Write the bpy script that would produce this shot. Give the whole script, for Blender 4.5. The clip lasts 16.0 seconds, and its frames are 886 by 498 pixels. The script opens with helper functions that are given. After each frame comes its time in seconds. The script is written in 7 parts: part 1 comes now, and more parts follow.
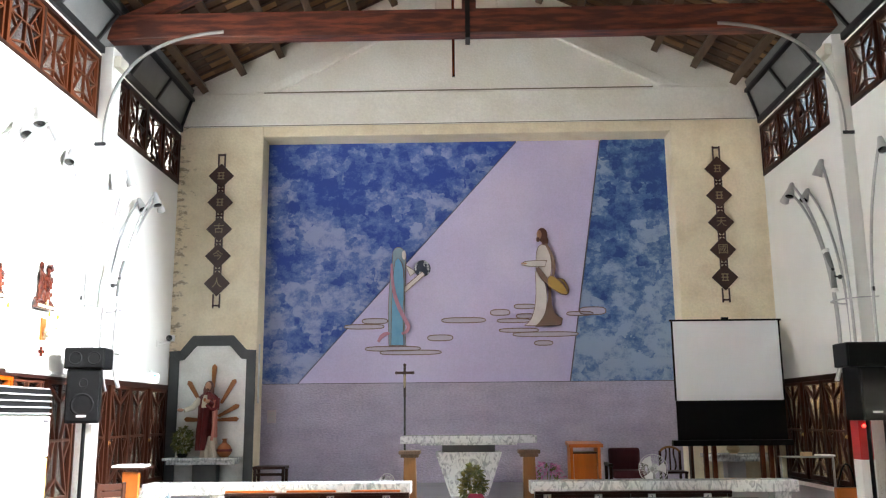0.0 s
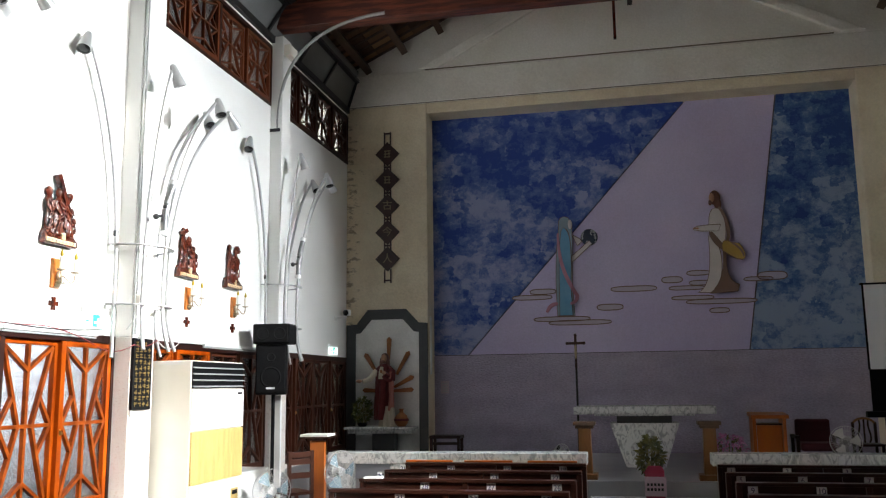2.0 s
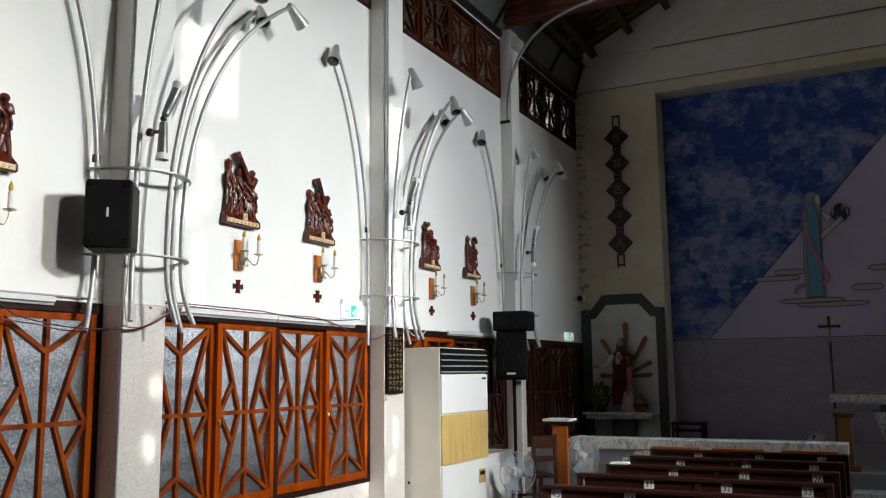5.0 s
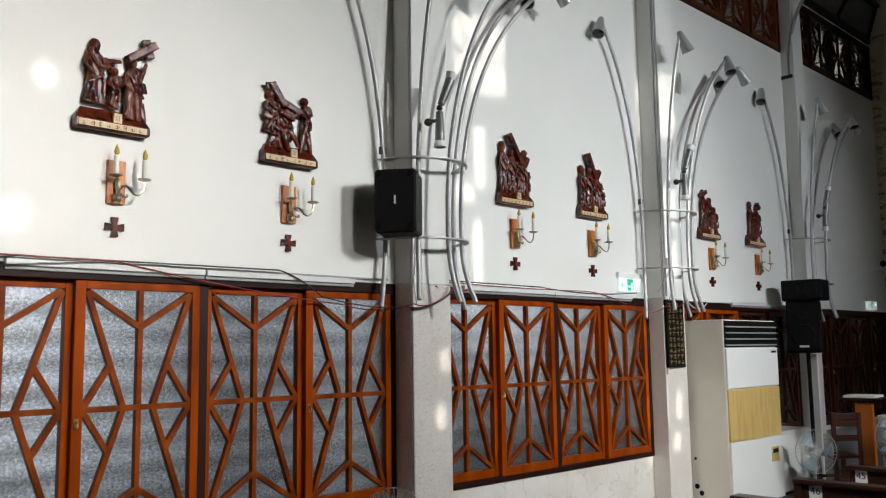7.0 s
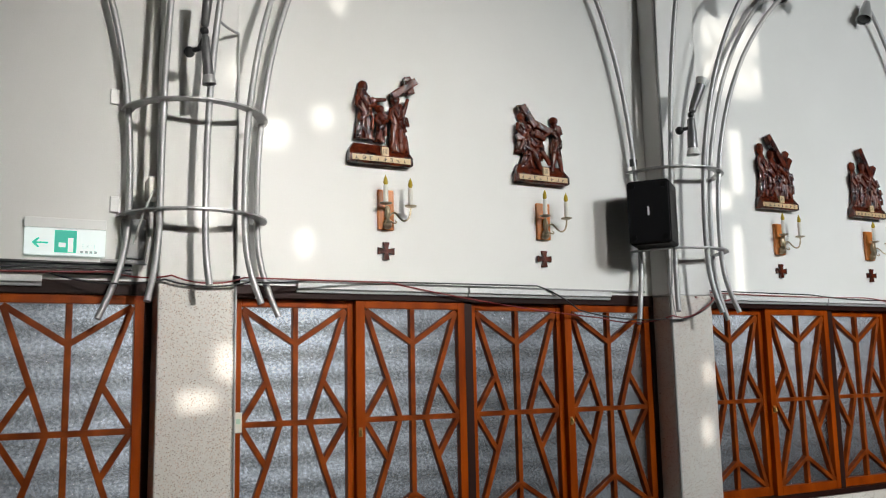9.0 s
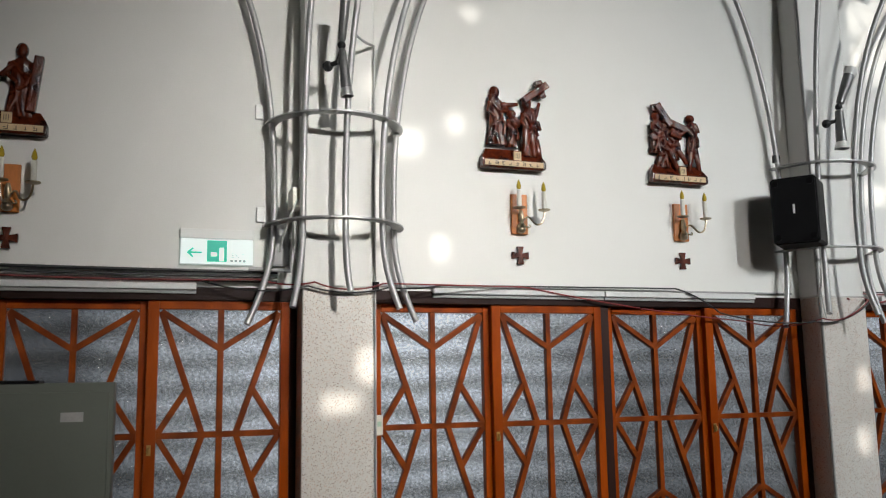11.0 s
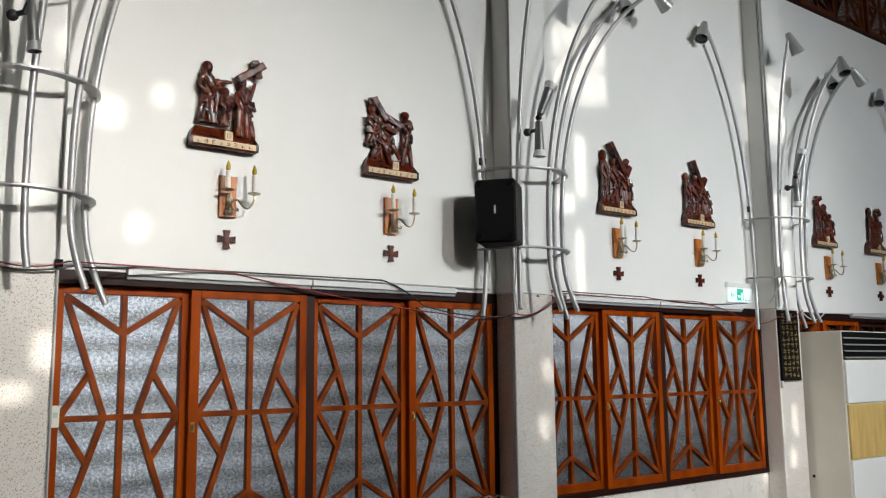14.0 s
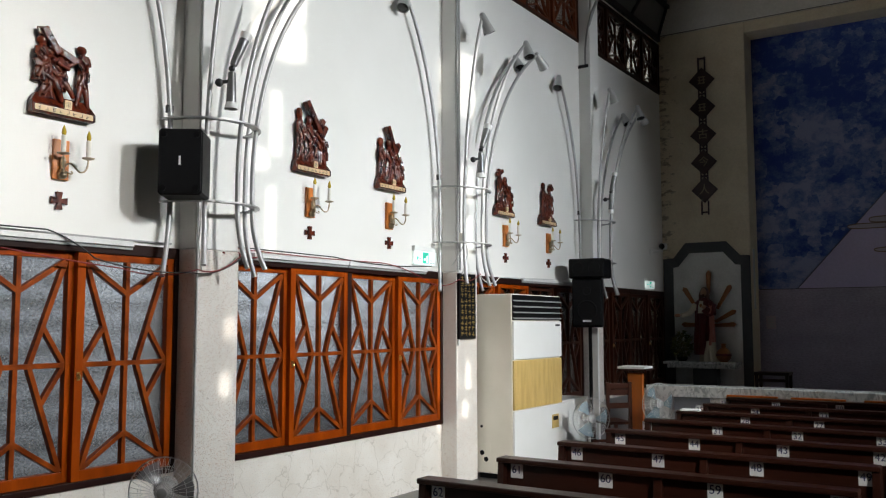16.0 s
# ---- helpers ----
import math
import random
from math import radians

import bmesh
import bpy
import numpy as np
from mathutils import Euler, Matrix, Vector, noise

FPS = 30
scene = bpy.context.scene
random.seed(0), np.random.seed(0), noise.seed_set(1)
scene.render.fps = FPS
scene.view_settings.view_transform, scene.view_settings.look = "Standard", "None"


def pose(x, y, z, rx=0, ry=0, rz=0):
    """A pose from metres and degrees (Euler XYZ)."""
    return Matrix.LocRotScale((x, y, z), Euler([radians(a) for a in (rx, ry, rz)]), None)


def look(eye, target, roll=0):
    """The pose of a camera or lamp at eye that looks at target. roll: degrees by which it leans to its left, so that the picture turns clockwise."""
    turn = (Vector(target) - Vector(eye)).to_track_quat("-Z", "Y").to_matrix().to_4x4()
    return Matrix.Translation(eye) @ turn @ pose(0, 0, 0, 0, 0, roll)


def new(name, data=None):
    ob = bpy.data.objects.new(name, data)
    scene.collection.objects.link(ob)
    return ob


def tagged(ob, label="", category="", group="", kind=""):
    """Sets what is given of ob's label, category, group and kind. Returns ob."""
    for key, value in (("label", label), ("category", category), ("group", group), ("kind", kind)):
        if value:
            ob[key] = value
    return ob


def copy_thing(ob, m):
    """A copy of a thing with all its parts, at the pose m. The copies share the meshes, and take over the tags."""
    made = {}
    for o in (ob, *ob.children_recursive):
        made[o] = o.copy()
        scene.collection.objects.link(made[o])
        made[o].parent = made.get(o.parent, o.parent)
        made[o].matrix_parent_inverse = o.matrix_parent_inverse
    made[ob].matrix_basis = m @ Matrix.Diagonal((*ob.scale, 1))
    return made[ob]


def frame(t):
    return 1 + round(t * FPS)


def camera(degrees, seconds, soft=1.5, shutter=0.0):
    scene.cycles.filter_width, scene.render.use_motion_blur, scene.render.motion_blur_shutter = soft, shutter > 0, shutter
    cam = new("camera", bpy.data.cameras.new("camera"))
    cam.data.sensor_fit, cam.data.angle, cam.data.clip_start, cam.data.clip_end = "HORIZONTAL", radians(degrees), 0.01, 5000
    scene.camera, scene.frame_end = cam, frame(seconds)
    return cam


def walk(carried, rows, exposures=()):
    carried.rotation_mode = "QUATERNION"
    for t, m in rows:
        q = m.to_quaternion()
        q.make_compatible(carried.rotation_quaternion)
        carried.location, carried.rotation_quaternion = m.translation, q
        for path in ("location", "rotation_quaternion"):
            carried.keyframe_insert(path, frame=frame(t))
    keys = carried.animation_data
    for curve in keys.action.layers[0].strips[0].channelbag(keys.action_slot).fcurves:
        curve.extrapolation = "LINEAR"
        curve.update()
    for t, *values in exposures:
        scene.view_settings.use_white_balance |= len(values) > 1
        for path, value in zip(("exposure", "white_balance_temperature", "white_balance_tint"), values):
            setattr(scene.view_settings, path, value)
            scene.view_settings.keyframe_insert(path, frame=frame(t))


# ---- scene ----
cam = camera(54.3, 16.0, soft=1.2)
PATH = [
    (0, (0.143, 0.339, 1.503), (0.1, 2.302, 1.883), -0.5),
    (0.5, (0.14, 0.351, 1.517), (-0.009, 2.309, 1.897), -0.9),
    (1, (0.154, 0.344, 1.521), (-0.082, 2.295, 1.891), -0.8),
    (1.5, (0.128, 0.36, 1.515), (-0.184, 2.305, 1.86), -0.8),
    (2, (0.085, 0.347, 1.533), (-0.331, 2.277, 1.847), -0.7),
    (2.5, (0.077, 0.339, 1.525), (-0.418, 2.251, 1.838), -0.7),
    (3, (0.067, 0.33, 1.53), (-0.507, 2.221, 1.836), -0.4),
    (3.2, (0.066, 0.32, 1.53), (-0.539, 2.204, 1.821), -0.3),
    (5.3, (0.024, 0.195, 1.556), (-0.96, 1.915, 1.827), -0.5),
    (5.5, (0.052, 0.2, 1.561), (-0.992, 1.887, 1.818), -0.4),
    (6, (0.084, 0.186, 1.567), (-1.112, 1.772, 1.8), -0.3),
    (6.5, (0.086, 0.174, 1.529), (-1.236, 1.658, 1.755), -0.9),
    (7, (0.059, 0.148, 1.549), (-1.355, 1.544, 1.782), -0.8),
    (7.5, (0.065, 0.132, 1.565), (-1.414, 1.457, 1.803), -0.6),
    (8, (0.141, 0.146, 1.537), (-1.435, 1.35, 1.798), -0.8),
    (8.5, (0.144, 0.12, 1.536), (-1.534, 1.173, 1.809), -1.0),
    (9, (0.121, 0.064, 1.53), (-1.627, 0.995, 1.81), -1.2),
    (9.5, (0.092, 0.0, 1.542), (-1.707, 0.831, 1.816), -1.2),
    (10, (0.121, 0.021, 1.533), (-1.717, 0.76, 1.805), -1.1),
    (10.2, (0.144, 0.047, 1.534), (-1.712, 0.739, 1.811), -1.1),
    (12.3, (0.057, -0.018, 1.462), (-1.809, 0.632, 1.766), -0.9),
    (12.5, (0.061, -0.009, 1.452), (-1.772, 0.729, 1.759), -0.9),
    (13, (0.091, 0.082, 1.481), (-1.645, 1.032, 1.773), -0.6),
    (13.5, (0.095, 0.128, 1.504), (-1.542, 1.242, 1.784), -0.4),
    (14, (0.103, 0.152, 1.499), (-1.466, 1.36, 1.773), -0.6),
    (14.5, (0.104, 0.184, 1.511), (-1.364, 1.519, 1.76), -0.3),
    (15, (0.14, 0.209, 1.513), (-1.206, 1.671, 1.735), -0.3),
    (15.5, (0.165, 0.239, 1.508), (-1.069, 1.802, 1.7), -0.4),
    (16, (0.194, 0.261, 1.509), (-0.898, 1.928, 1.681), -0.1),
]
EXPOSURES = [(0, 2.76), (0.5, 2.30), (1.0, 1.92), (1.5, 1.36), (2.0, 0.92), (3.2, 0.22), (5.3, -0.52), (6.5, -0.83), (8, -0.95), (9.5, -1.0), (12.5, -1.02), (14, -0.95), (16, -0.60)]
walk(cam, [(t, look(eye, target, roll)) for t, eye, target, roll in PATH], EXPOSURES)

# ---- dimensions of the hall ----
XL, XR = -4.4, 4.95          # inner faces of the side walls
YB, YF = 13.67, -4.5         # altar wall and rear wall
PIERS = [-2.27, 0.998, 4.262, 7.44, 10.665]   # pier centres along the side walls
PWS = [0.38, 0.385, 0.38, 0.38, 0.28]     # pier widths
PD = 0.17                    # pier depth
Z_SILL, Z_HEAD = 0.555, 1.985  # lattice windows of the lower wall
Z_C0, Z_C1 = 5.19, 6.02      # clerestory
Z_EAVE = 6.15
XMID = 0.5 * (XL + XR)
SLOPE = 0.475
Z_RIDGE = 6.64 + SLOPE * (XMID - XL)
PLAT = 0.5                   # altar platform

# ---- sky, sun, window light ----
world = bpy.data.worlds.new("world")
scene.world = world
world.use_nodes = True
wn = world.node_tree.nodes
sky = wn.new("ShaderNodeTexSky")
sky.sky_type, sky.sun_disc = "NISHITA", False
SUN_DIR = Vector((9.35, 0.50, 1.75)).normalized()   # from the hall towards the sun
sky.sun_elevation = math.asin(SUN_DIR.z)
sky.sun_rotation = math.atan2(SUN_DIR.x, SUN_DIR.y)
world.node_tree.links.new(sky.outputs[0], wn["Background"].inputs[0])
wn["Background"].inputs[1].default_value = 0.05
sun = new("sun", bpy.data.lights.new("sun", "SUN"))
sun.data.energy, sun.data.angle, sun.data.color = 5.0, radians(0.53), (1.0, 0.95, 0.86)
sun.matrix_world = look(SUN_DIR * 40, (0, 0, 0))


def window_light(x, y, z, sy, sz, power, color, spread=64):
    lamp = new("window_light", bpy.data.lights.new("window_light", "AREA"))
    lamp.data.shape, lamp.data.size, lamp.data.size_y = "RECTANGLE", sy, sz
    lamp.data.energy, lamp.data.color = power, color
    lamp.data.spread = radians(spread)
    lamp.matrix_world = look((x, y, z), Vector((x, y, z)) + Vector((-9.35, -1.2, -3.4)))
    return lamp


BAYS = [(PIERS[k] + PWS[k] / 2, PIERS[k + 1] - PWS[k + 1] / 2) for k in range(4)] + [(PIERS[4] + PWS[4] / 2, YB)]
# the low sun stands on the frosted east clerestory; the panes scatter it forwards into the hall
TINTS = ((1.0, 0.975, 0.93), (1.0, 0.98, 0.94), (0.97, 1.0, 1.0), (0.93, 1.0, 1.05), (0.93, 1.0, 1.05))
for (a, b), power, at, tint in zip(BAYS, (2, 51, 90, 112, 2), (0.9, 0.52, 0.60, 0.52, 0.5), TINTS):
    window_light(XR - 0.10, a + (b - a) * at, (Z_C0 + Z_C1) / 2, (b - a) * 0.14, (Z_C1 - Z_C0) * 0.5, power, tint, 33 if a < 2 else 54 if a < 5 else 64)

# added lamp at the rearmost panes, aimed to brighten the pews and nearby faces
a, b = BAYS[0]
pew_fill = window_light(XR - 0.12, (a + b) / 2, (Z_C0 + Z_C1) / 2, (b - a) * 0.3, Z_C1 - Z_C0 - 0.2, 36, TINTS[1], 28)
pew_fill.matrix_world = look((XR - 0.12, (a + b) / 2, (Z_C0 + Z_C1) / 2), (-2.7, 6.5, 0.8))

# added sky lamps in the west clerestory near the altar, aimed at the gable
for (a, b), power in zip(BAYS[3:], (2.6, 1.5)):
    gable_fill = window_light(XL + 0.10, (a + b) / 2, (Z_C0 + Z_C1) / 2, (b - a) * 0.7, (Z_C1 - Z_C0) * 0.7, power, (1.0, 0.98, 0.95), 95)
    gable_fill.matrix_world = look((XL + 0.10, (a + b) / 2, (Z_C0 + Z_C1) / 2), (0.3, YB, 7.4))

# ---- mesh helpers ----


def obj(name, bm, materials, parent=None, smooth=False, bevel=0.0):
    me = bpy.data.meshes.new(name)
    bmesh.ops.recalc_face_normals(bm, faces=bm.faces)
    if smooth:
        for f in bm.faces:
            f.smooth = True
    bm.to_mesh(me)
    bm.free()
    for m in materials if isinstance(materials, (list, tuple)) else [materials]:
        me.materials.append(m)
    ob = new(name, me)
    if smooth:
        me.set_sharp_from_angle(angle=radians(40))
    if bevel:
        md = ob.modifiers.new("bevel", "BEVEL")
        md.width, md.segments, md.limit_method, md.angle_limit = bevel, 2, "ANGLE", radians(50)
    if parent:
        ob.parent = parent
    return ob


def part(name, bm, material, parent, label="", smooth=False, bevel=0.0):
    ob = obj(name, bm, material, parent, smooth, bevel)
    return tagged(ob, label)


def thing(name, at, label, category, group="", turn=0):
    ob = new(name)
    ob.empty_display_size = 0.1
    ob.matrix_world = pose(*at, 0, 0, turn)
    return tagged(ob, label, category, group)


def box(bm, x0, x1, y0, y1, z0, z1, mi=0, m=None):
    v = [bm.verts.new((x, y, z)) for z in (z0, z1) for y in (y0, y1) for x in (x0, x1)]
    if m is not None:
        for a in v:
            a.co = m @ a.co
    for idx in ((0, 2, 3, 1), (4, 5, 7, 6), (0, 1, 5, 4), (2, 6, 7, 3), (0, 4, 6, 2), (1, 3, 7, 5)):
        bm.faces.new([v[i] for i in idx]).material_index = mi
    return v


def cbox(x0, x1, y0, y1, z0, z1, m=None):
    bm = bmesh.new()
    box(bm, x0, x1, y0, y1, z0, z1, 0, m)
    return bm


def prism(bm, pts, d0, d1, axes="xz", mi=0):
    """A flat outline given in two axes, made thick along the third."""
    def at(p, d):
        return {"xz": (p[0], d, p[1]), "yz": (d, p[0], p[1]), "xy": (p[0], p[1], d)}[axes]
    a = [bm.verts.new(at(p, d0)) for p in pts]
    b = [bm.verts.new(at(p, d1)) for p in pts]
    n = len(pts)
    fs = [bm.faces.new(a[::-1]), bm.faces.new(b)]
    fs += [bm.faces.new((a[i], a[(i + 1) % n], b[(i + 1) % n], b[i])) for i in range(n)]
    for f in fs:
        f.material_index = mi
    return fs


def tube(bm, pts, r, seg=8, mi=0, r1=None, cap=True):
    """A round bar along points."""
    pts = [Vector(p) for p in pts]
    rings, n = [], len(pts)
    side = None
    for i, p in enumerate(pts):
        d = (pts[min(i + 1, n - 1)] - pts[max(i - 1, 0)]).normalized()
        if side is None:
            side = d.orthogonal().normalized()
        side = (side - d * side.dot(d)).normalized()
        up = d.cross(side)
        rr = r if r1 is None else r + (r1 - r) * i / (n - 1)
        rings.append([bm.verts.new(p + rr * (math.cos(a) * side + math.sin(a) * up)) for a in [2 * math.pi * k / seg for k in range(seg)]])
    for a, b in zip(rings, rings[1:]):
        for k in range(seg):
            bm.faces.new((a[k], a[(k + 1) % seg], b[(k + 1) % seg], b[k])).material_index = mi
    if cap:
        bm.faces.new(rings[0][::-1]).material_index = mi
        bm.faces.new(rings[-1]).material_index = mi


def bez(p0, p1, p2, p3, n=14):
    p0, p1, p2, p3 = map(Vector, (p0, p1, p2, p3))
    return [(1 - t) ** 3 * p0 + 3 * t * (1 - t) ** 2 * p1 + 3 * t * t * (1 - t) * p2 + t ** 3 * p3 for t in [i / n for i in range(n + 1)]]


def lathe(bm, profile, seg=16, mi=0, m=None):
    """Profile of (radius, z), turned round z."""
    rings = []
    for r, z in profile:
        ring = [bm.verts.new((r * math.cos(2 * math.pi * k / seg), r * math.sin(2 * math.pi * k / seg), z)) for k in range(seg)]
        if m is not None:
            for v in ring:
                v.co = m @ v.co
        rings.append(ring)
    for a, b in zip(rings, rings[1:]):
        for k in range(seg):
            bm.faces.new((a[k], a[(k + 1) % seg], b[(k + 1) % seg], b[k])).material_index = mi
    bm.faces.new(rings[0][::-1]).material_index = mi
    bm.faces.new(rings[-1]).material_index = mi


def ball(bm, c, rx, ry, rz, seg=10, mi=0):
    n0 = len(bm.faces)
    m = Matrix.LocRotScale(Vector(c), None, (rx, ry, rz))
    made = bmesh.ops.create_uvsphere(bm, u_segments=seg, v_segments=max(5, seg // 2 + 1), radius=1, matrix=m)
    bm.faces.ensure_lookup_table()
    for f in bm.faces[n0:]:
        f.material_index = mi


# ---- materials ----


def mat(name, color, rough=0.6, metal=0.0, second=None, scale=4.0, amount=0.5, grain=60.0, bump=0.02, stretch=(1, 1, 1), detail=6.0, spec=0.5, contrast=(0.35, 0.65), speckle=0.22):
    """A surface with stains at one scale and grain at another."""
    m = bpy.data.materials.new(name)
    m.use_nodes = True
    nt = m.node_tree
    b = nt.nodes["Principled BSDF"]
    b.inputs["Roughness"].default_value, b.inputs["Metallic"].default_value = rough, metal
    b.inputs["Specular IOR Level"].default_value = spec
    co = nt.nodes.new("ShaderNodeTexCoord")
    mp = nt.nodes.new("ShaderNodeMapping")
    mp.inputs["Scale"].default_value = stretch
    nt.links.new(co.outputs["Object"], mp.inputs[0])
    n1 = nt.nodes.new("ShaderNodeTexNoise")
    n1.inputs["Scale"].default_value, n1.inputs["Detail"].default_value = scale, detail
    n2 = nt.nodes.new("ShaderNodeTexNoise")
    n2.inputs["Scale"].default_value, n2.inputs["Detail"].default_value = grain, 3
    for n in (n1, n2):
        nt.links.new(mp.outputs[0], n.inputs["Vector"])
    ramp = nt.nodes.new("ShaderNodeMapRange")
    ramp.inputs[1].default_value, ramp.inputs[2].default_value = contrast
    nt.links.new(n1.outputs["Fac"], ramp.inputs[0])
    second = second or [c * 0.8 for c in color]
    mix = nt.nodes.new("ShaderNodeMix")
    mix.data_type = "RGBA"
    mix.inputs[6].default_value = (*color, 1)
    mix.inputs[7].default_value = (*[a + (b2 - a) * amount for a, b2 in zip(color, second)], 1)
    nt.links.new(ramp.outputs[0], mix.inputs[0])
    fine = nt.nodes.new("ShaderNodeMix")
    fine.data_type, fine.blend_type = "RGBA", "MULTIPLY"
    fine.inputs[0].default_value = speckle
    nt.links.new(mix.outputs[2], fine.inputs[6])
    nt.links.new(n2.outputs["Fac"], fine.inputs[7])
    gain = nt.nodes.new("ShaderNodeMix")
    gain.data_type, gain.blend_type = "RGBA", "MULTIPLY"
    gain.inputs[0].default_value = 1.0
    g = 1 / (1 - 0.5 * speckle)
    gain.inputs[7].default_value = (g, g, g, 1)
    nt.links.new(fine.outputs[2], gain.inputs[6])
    nt.links.new(gain.outputs[2], b.inputs["Base Color"])
    if bump:
        bp = nt.nodes.new("ShaderNodeBump")
        bp.inputs["Strength"].default_value, bp.inputs["Distance"].default_value = 0.6, bump
        nt.links.new(n2.outputs["Fac"], bp.inputs["Height"])
        nt.links.new(bp.outputs[0], b.inputs["Normal"])
    return m


def specks(m, scale, color, cut=0.30):
    """Small chips of another stone in a ground."""
    nt = m.node_tree
    b = nt.nodes["Principled BSDF"]
    src = b.inputs["Base Color"].links[0].from_socket
    co = nt.nodes.new("ShaderNodeTexCoord")
    wob = nt.nodes.new("ShaderNodeTexNoise")
    wob.inputs["Scale"].default_value = scale * 1.5
    nt.links.new(co.outputs["Object"], wob.inputs["Vector"])
    add = nt.nodes.new("ShaderNodeMix")
    add.data_type, add.blend_type = "RGBA", "ADD"
    add.inputs[0].default_value = 0.9 / scale
    nt.links.new(co.outputs["Object"], add.inputs[6])
    nt.links.new(wob.outputs["Color"], add.inputs[7])
    v = nt.nodes.new("ShaderNodeTexVoronoi")
    v.inputs["Scale"].default_value = scale
    nt.links.new(add.outputs[2], v.inputs["Vector"])
    sep = nt.nodes.new("ShaderNodeSeparateColor")
    nt.links.new(v.outputs["Color"], sep.inputs[0])
    size = nt.nodes.new("ShaderNodeMath")
    size.operation = "MULTIPLY"
    size.inputs[1].default_value = cut
    nt.links.new(sep.outputs[0], size.inputs[0])
    less = nt.nodes.new("ShaderNodeMath")
    less.operation = "LESS_THAN"
    nt.links.new(v.outputs["Distance"], less.inputs[0])
    nt.links.new(size.outputs[0], less.inputs[1])
    tone = nt.nodes.new("ShaderNodeMix")
    tone.data_type = "RGBA"
    tone.inputs[6].default_value = (*color, 1)
    tone.inputs[7].default_value = (*[c * 2.6 for c in color], 1)
    nt.links.new(sep.outputs[1], tone.inputs[0])
    mix = nt.nodes.new("ShaderNodeMix")
    mix.data_type = "RGBA"
    nt.links.new(less.outputs[0], mix.inputs[0])
    nt.links.new(src, mix.inputs[6])
    nt.links.new(tone.outputs[2], mix.inputs[7])
    nt.links.new(mix.outputs[2], b.inputs["Base Color"])
    return m


def tune(m, **values):
    b = m.node_tree.nodes["Principled BSDF"]
    for k, v in values.items():
        b.inputs[k.replace("_", " ")].default_value = v
    return m


def glow(name, color, strength):
    m = bpy.data.materials.new(name)
    m.use_nodes = True
    b = m.node_tree.nodes["Principled BSDF"]
    b.inputs["Base Color"].default_value = (*color, 1)
    b.inputs["Emission Color"].default_value = (*color, 1)
    b.inputs["Emission Strength"].default_value = strength
    return m


M_WHITE = mat("white_wall_paint", (0.80, 0.79, 0.76), 0.55, second=(0.70, 0.69, 0.65), scale=1.3, amount=0.35, grain=140, bump=0.0006, speckle=0.06)
M_CREAM = mat("stained_cream_plaster", (0.83, 0.73, 0.55), 0.8, second=(0.62, 0.48, 0.30), scale=2.2, amount=0.55, grain=28, bump=0.012, contrast=(0.45, 0.75))
def corner_dirt(m, x0, x1):
    """Flaking brown patches that thin out away from a wall corner."""
    nt = m.node_tree
    b = nt.nodes["Principled BSDF"]
    src = b.inputs["Base Color"].links[0].from_socket
    co = nt.nodes.new("ShaderNodeTexCoord")
    sep = nt.nodes.new("ShaderNodeSeparateXYZ")
    nt.links.new(co.outputs["Object"], sep.inputs[0])
    side = nt.nodes.new("ShaderNodeMapRange")
    side.inputs[1].default_value, side.inputs[2].default_value, side.inputs[3].default_value, side.inputs[4].default_value = x0, x1, 0.10, -0.12
    nt.links.new(sep.outputs[0], side.inputs[0])
    n = nt.nodes.new("ShaderNodeTexNoise")
    n.inputs["Scale"].default_value, n.inputs["Detail"].default_value, n.inputs["Roughness"].default_value = 6.0, 8, 0.65
    flat = nt.nodes.new("ShaderNodeMapping")
    flat.inputs["Scale"].default_value = (0.8, 1.0, 1.7)
    nt.links.new(co.outputs["Object"], flat.inputs[0])
    nt.links.new(flat.outputs[0], n.inputs["Vector"])
    add = nt.nodes.new("ShaderNodeMath")
    nt.links.new(n.outputs["Fac"], add.inputs[0])
    nt.links.new(side.outputs[0], add.inputs[1])
    cut = nt.nodes.new("ShaderNodeMapRange")
    cut.inputs[1].default_value, cut.inputs[2].default_value, cut.inputs[3].default_value, cut.inputs[4].default_value = 0.58, 0.66, 0.0, 0.75
    nt.links.new(add.outputs[0], cut.inputs[0])
    mix = nt.nodes.new("ShaderNodeMix")
    mix.data_type = "RGBA"
    mix.inputs[7].default_value = (0.26, 0.20, 0.13, 1)
    nt.links.new(cut.outputs[0], mix.inputs[0])
    nt.links.new(src, mix.inputs[6])
    nt.links.new(mix.outputs[2], b.inputs["Base Color"])
    return m


corner_dirt(M_CREAM, -4.4, -3.9)
M_GABLE = mat("old_white_plaster", (0.87, 0.85, 0.80), 0.8, second=(0.76, 0.71, 0.61), scale=1.4, amount=0.6, grain=30, bump=0.01)
M_TERRAZZO = specks(mat("speckled_terrazzo", (0.72, 0.69, 0.645), 0.40, second=(0.62, 0.57, 0.52), scale=2.2, amount=0.6, grain=120, bump=0.002), 125, (0.26, 0.19, 0.15), 0.44)
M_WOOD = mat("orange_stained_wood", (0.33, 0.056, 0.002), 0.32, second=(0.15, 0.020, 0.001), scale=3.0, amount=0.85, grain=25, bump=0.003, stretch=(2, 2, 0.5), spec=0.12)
M_LATTICE = mat("red_brown_lattice_bars", (0.27, 0.052, 0.005), 0.35, second=(0.11, 0.018, 0.002), scale=5.0, amount=0.9, grain=25, bump=0.003, stretch=(1.5, 1.5, 1.5), spec=0.12)
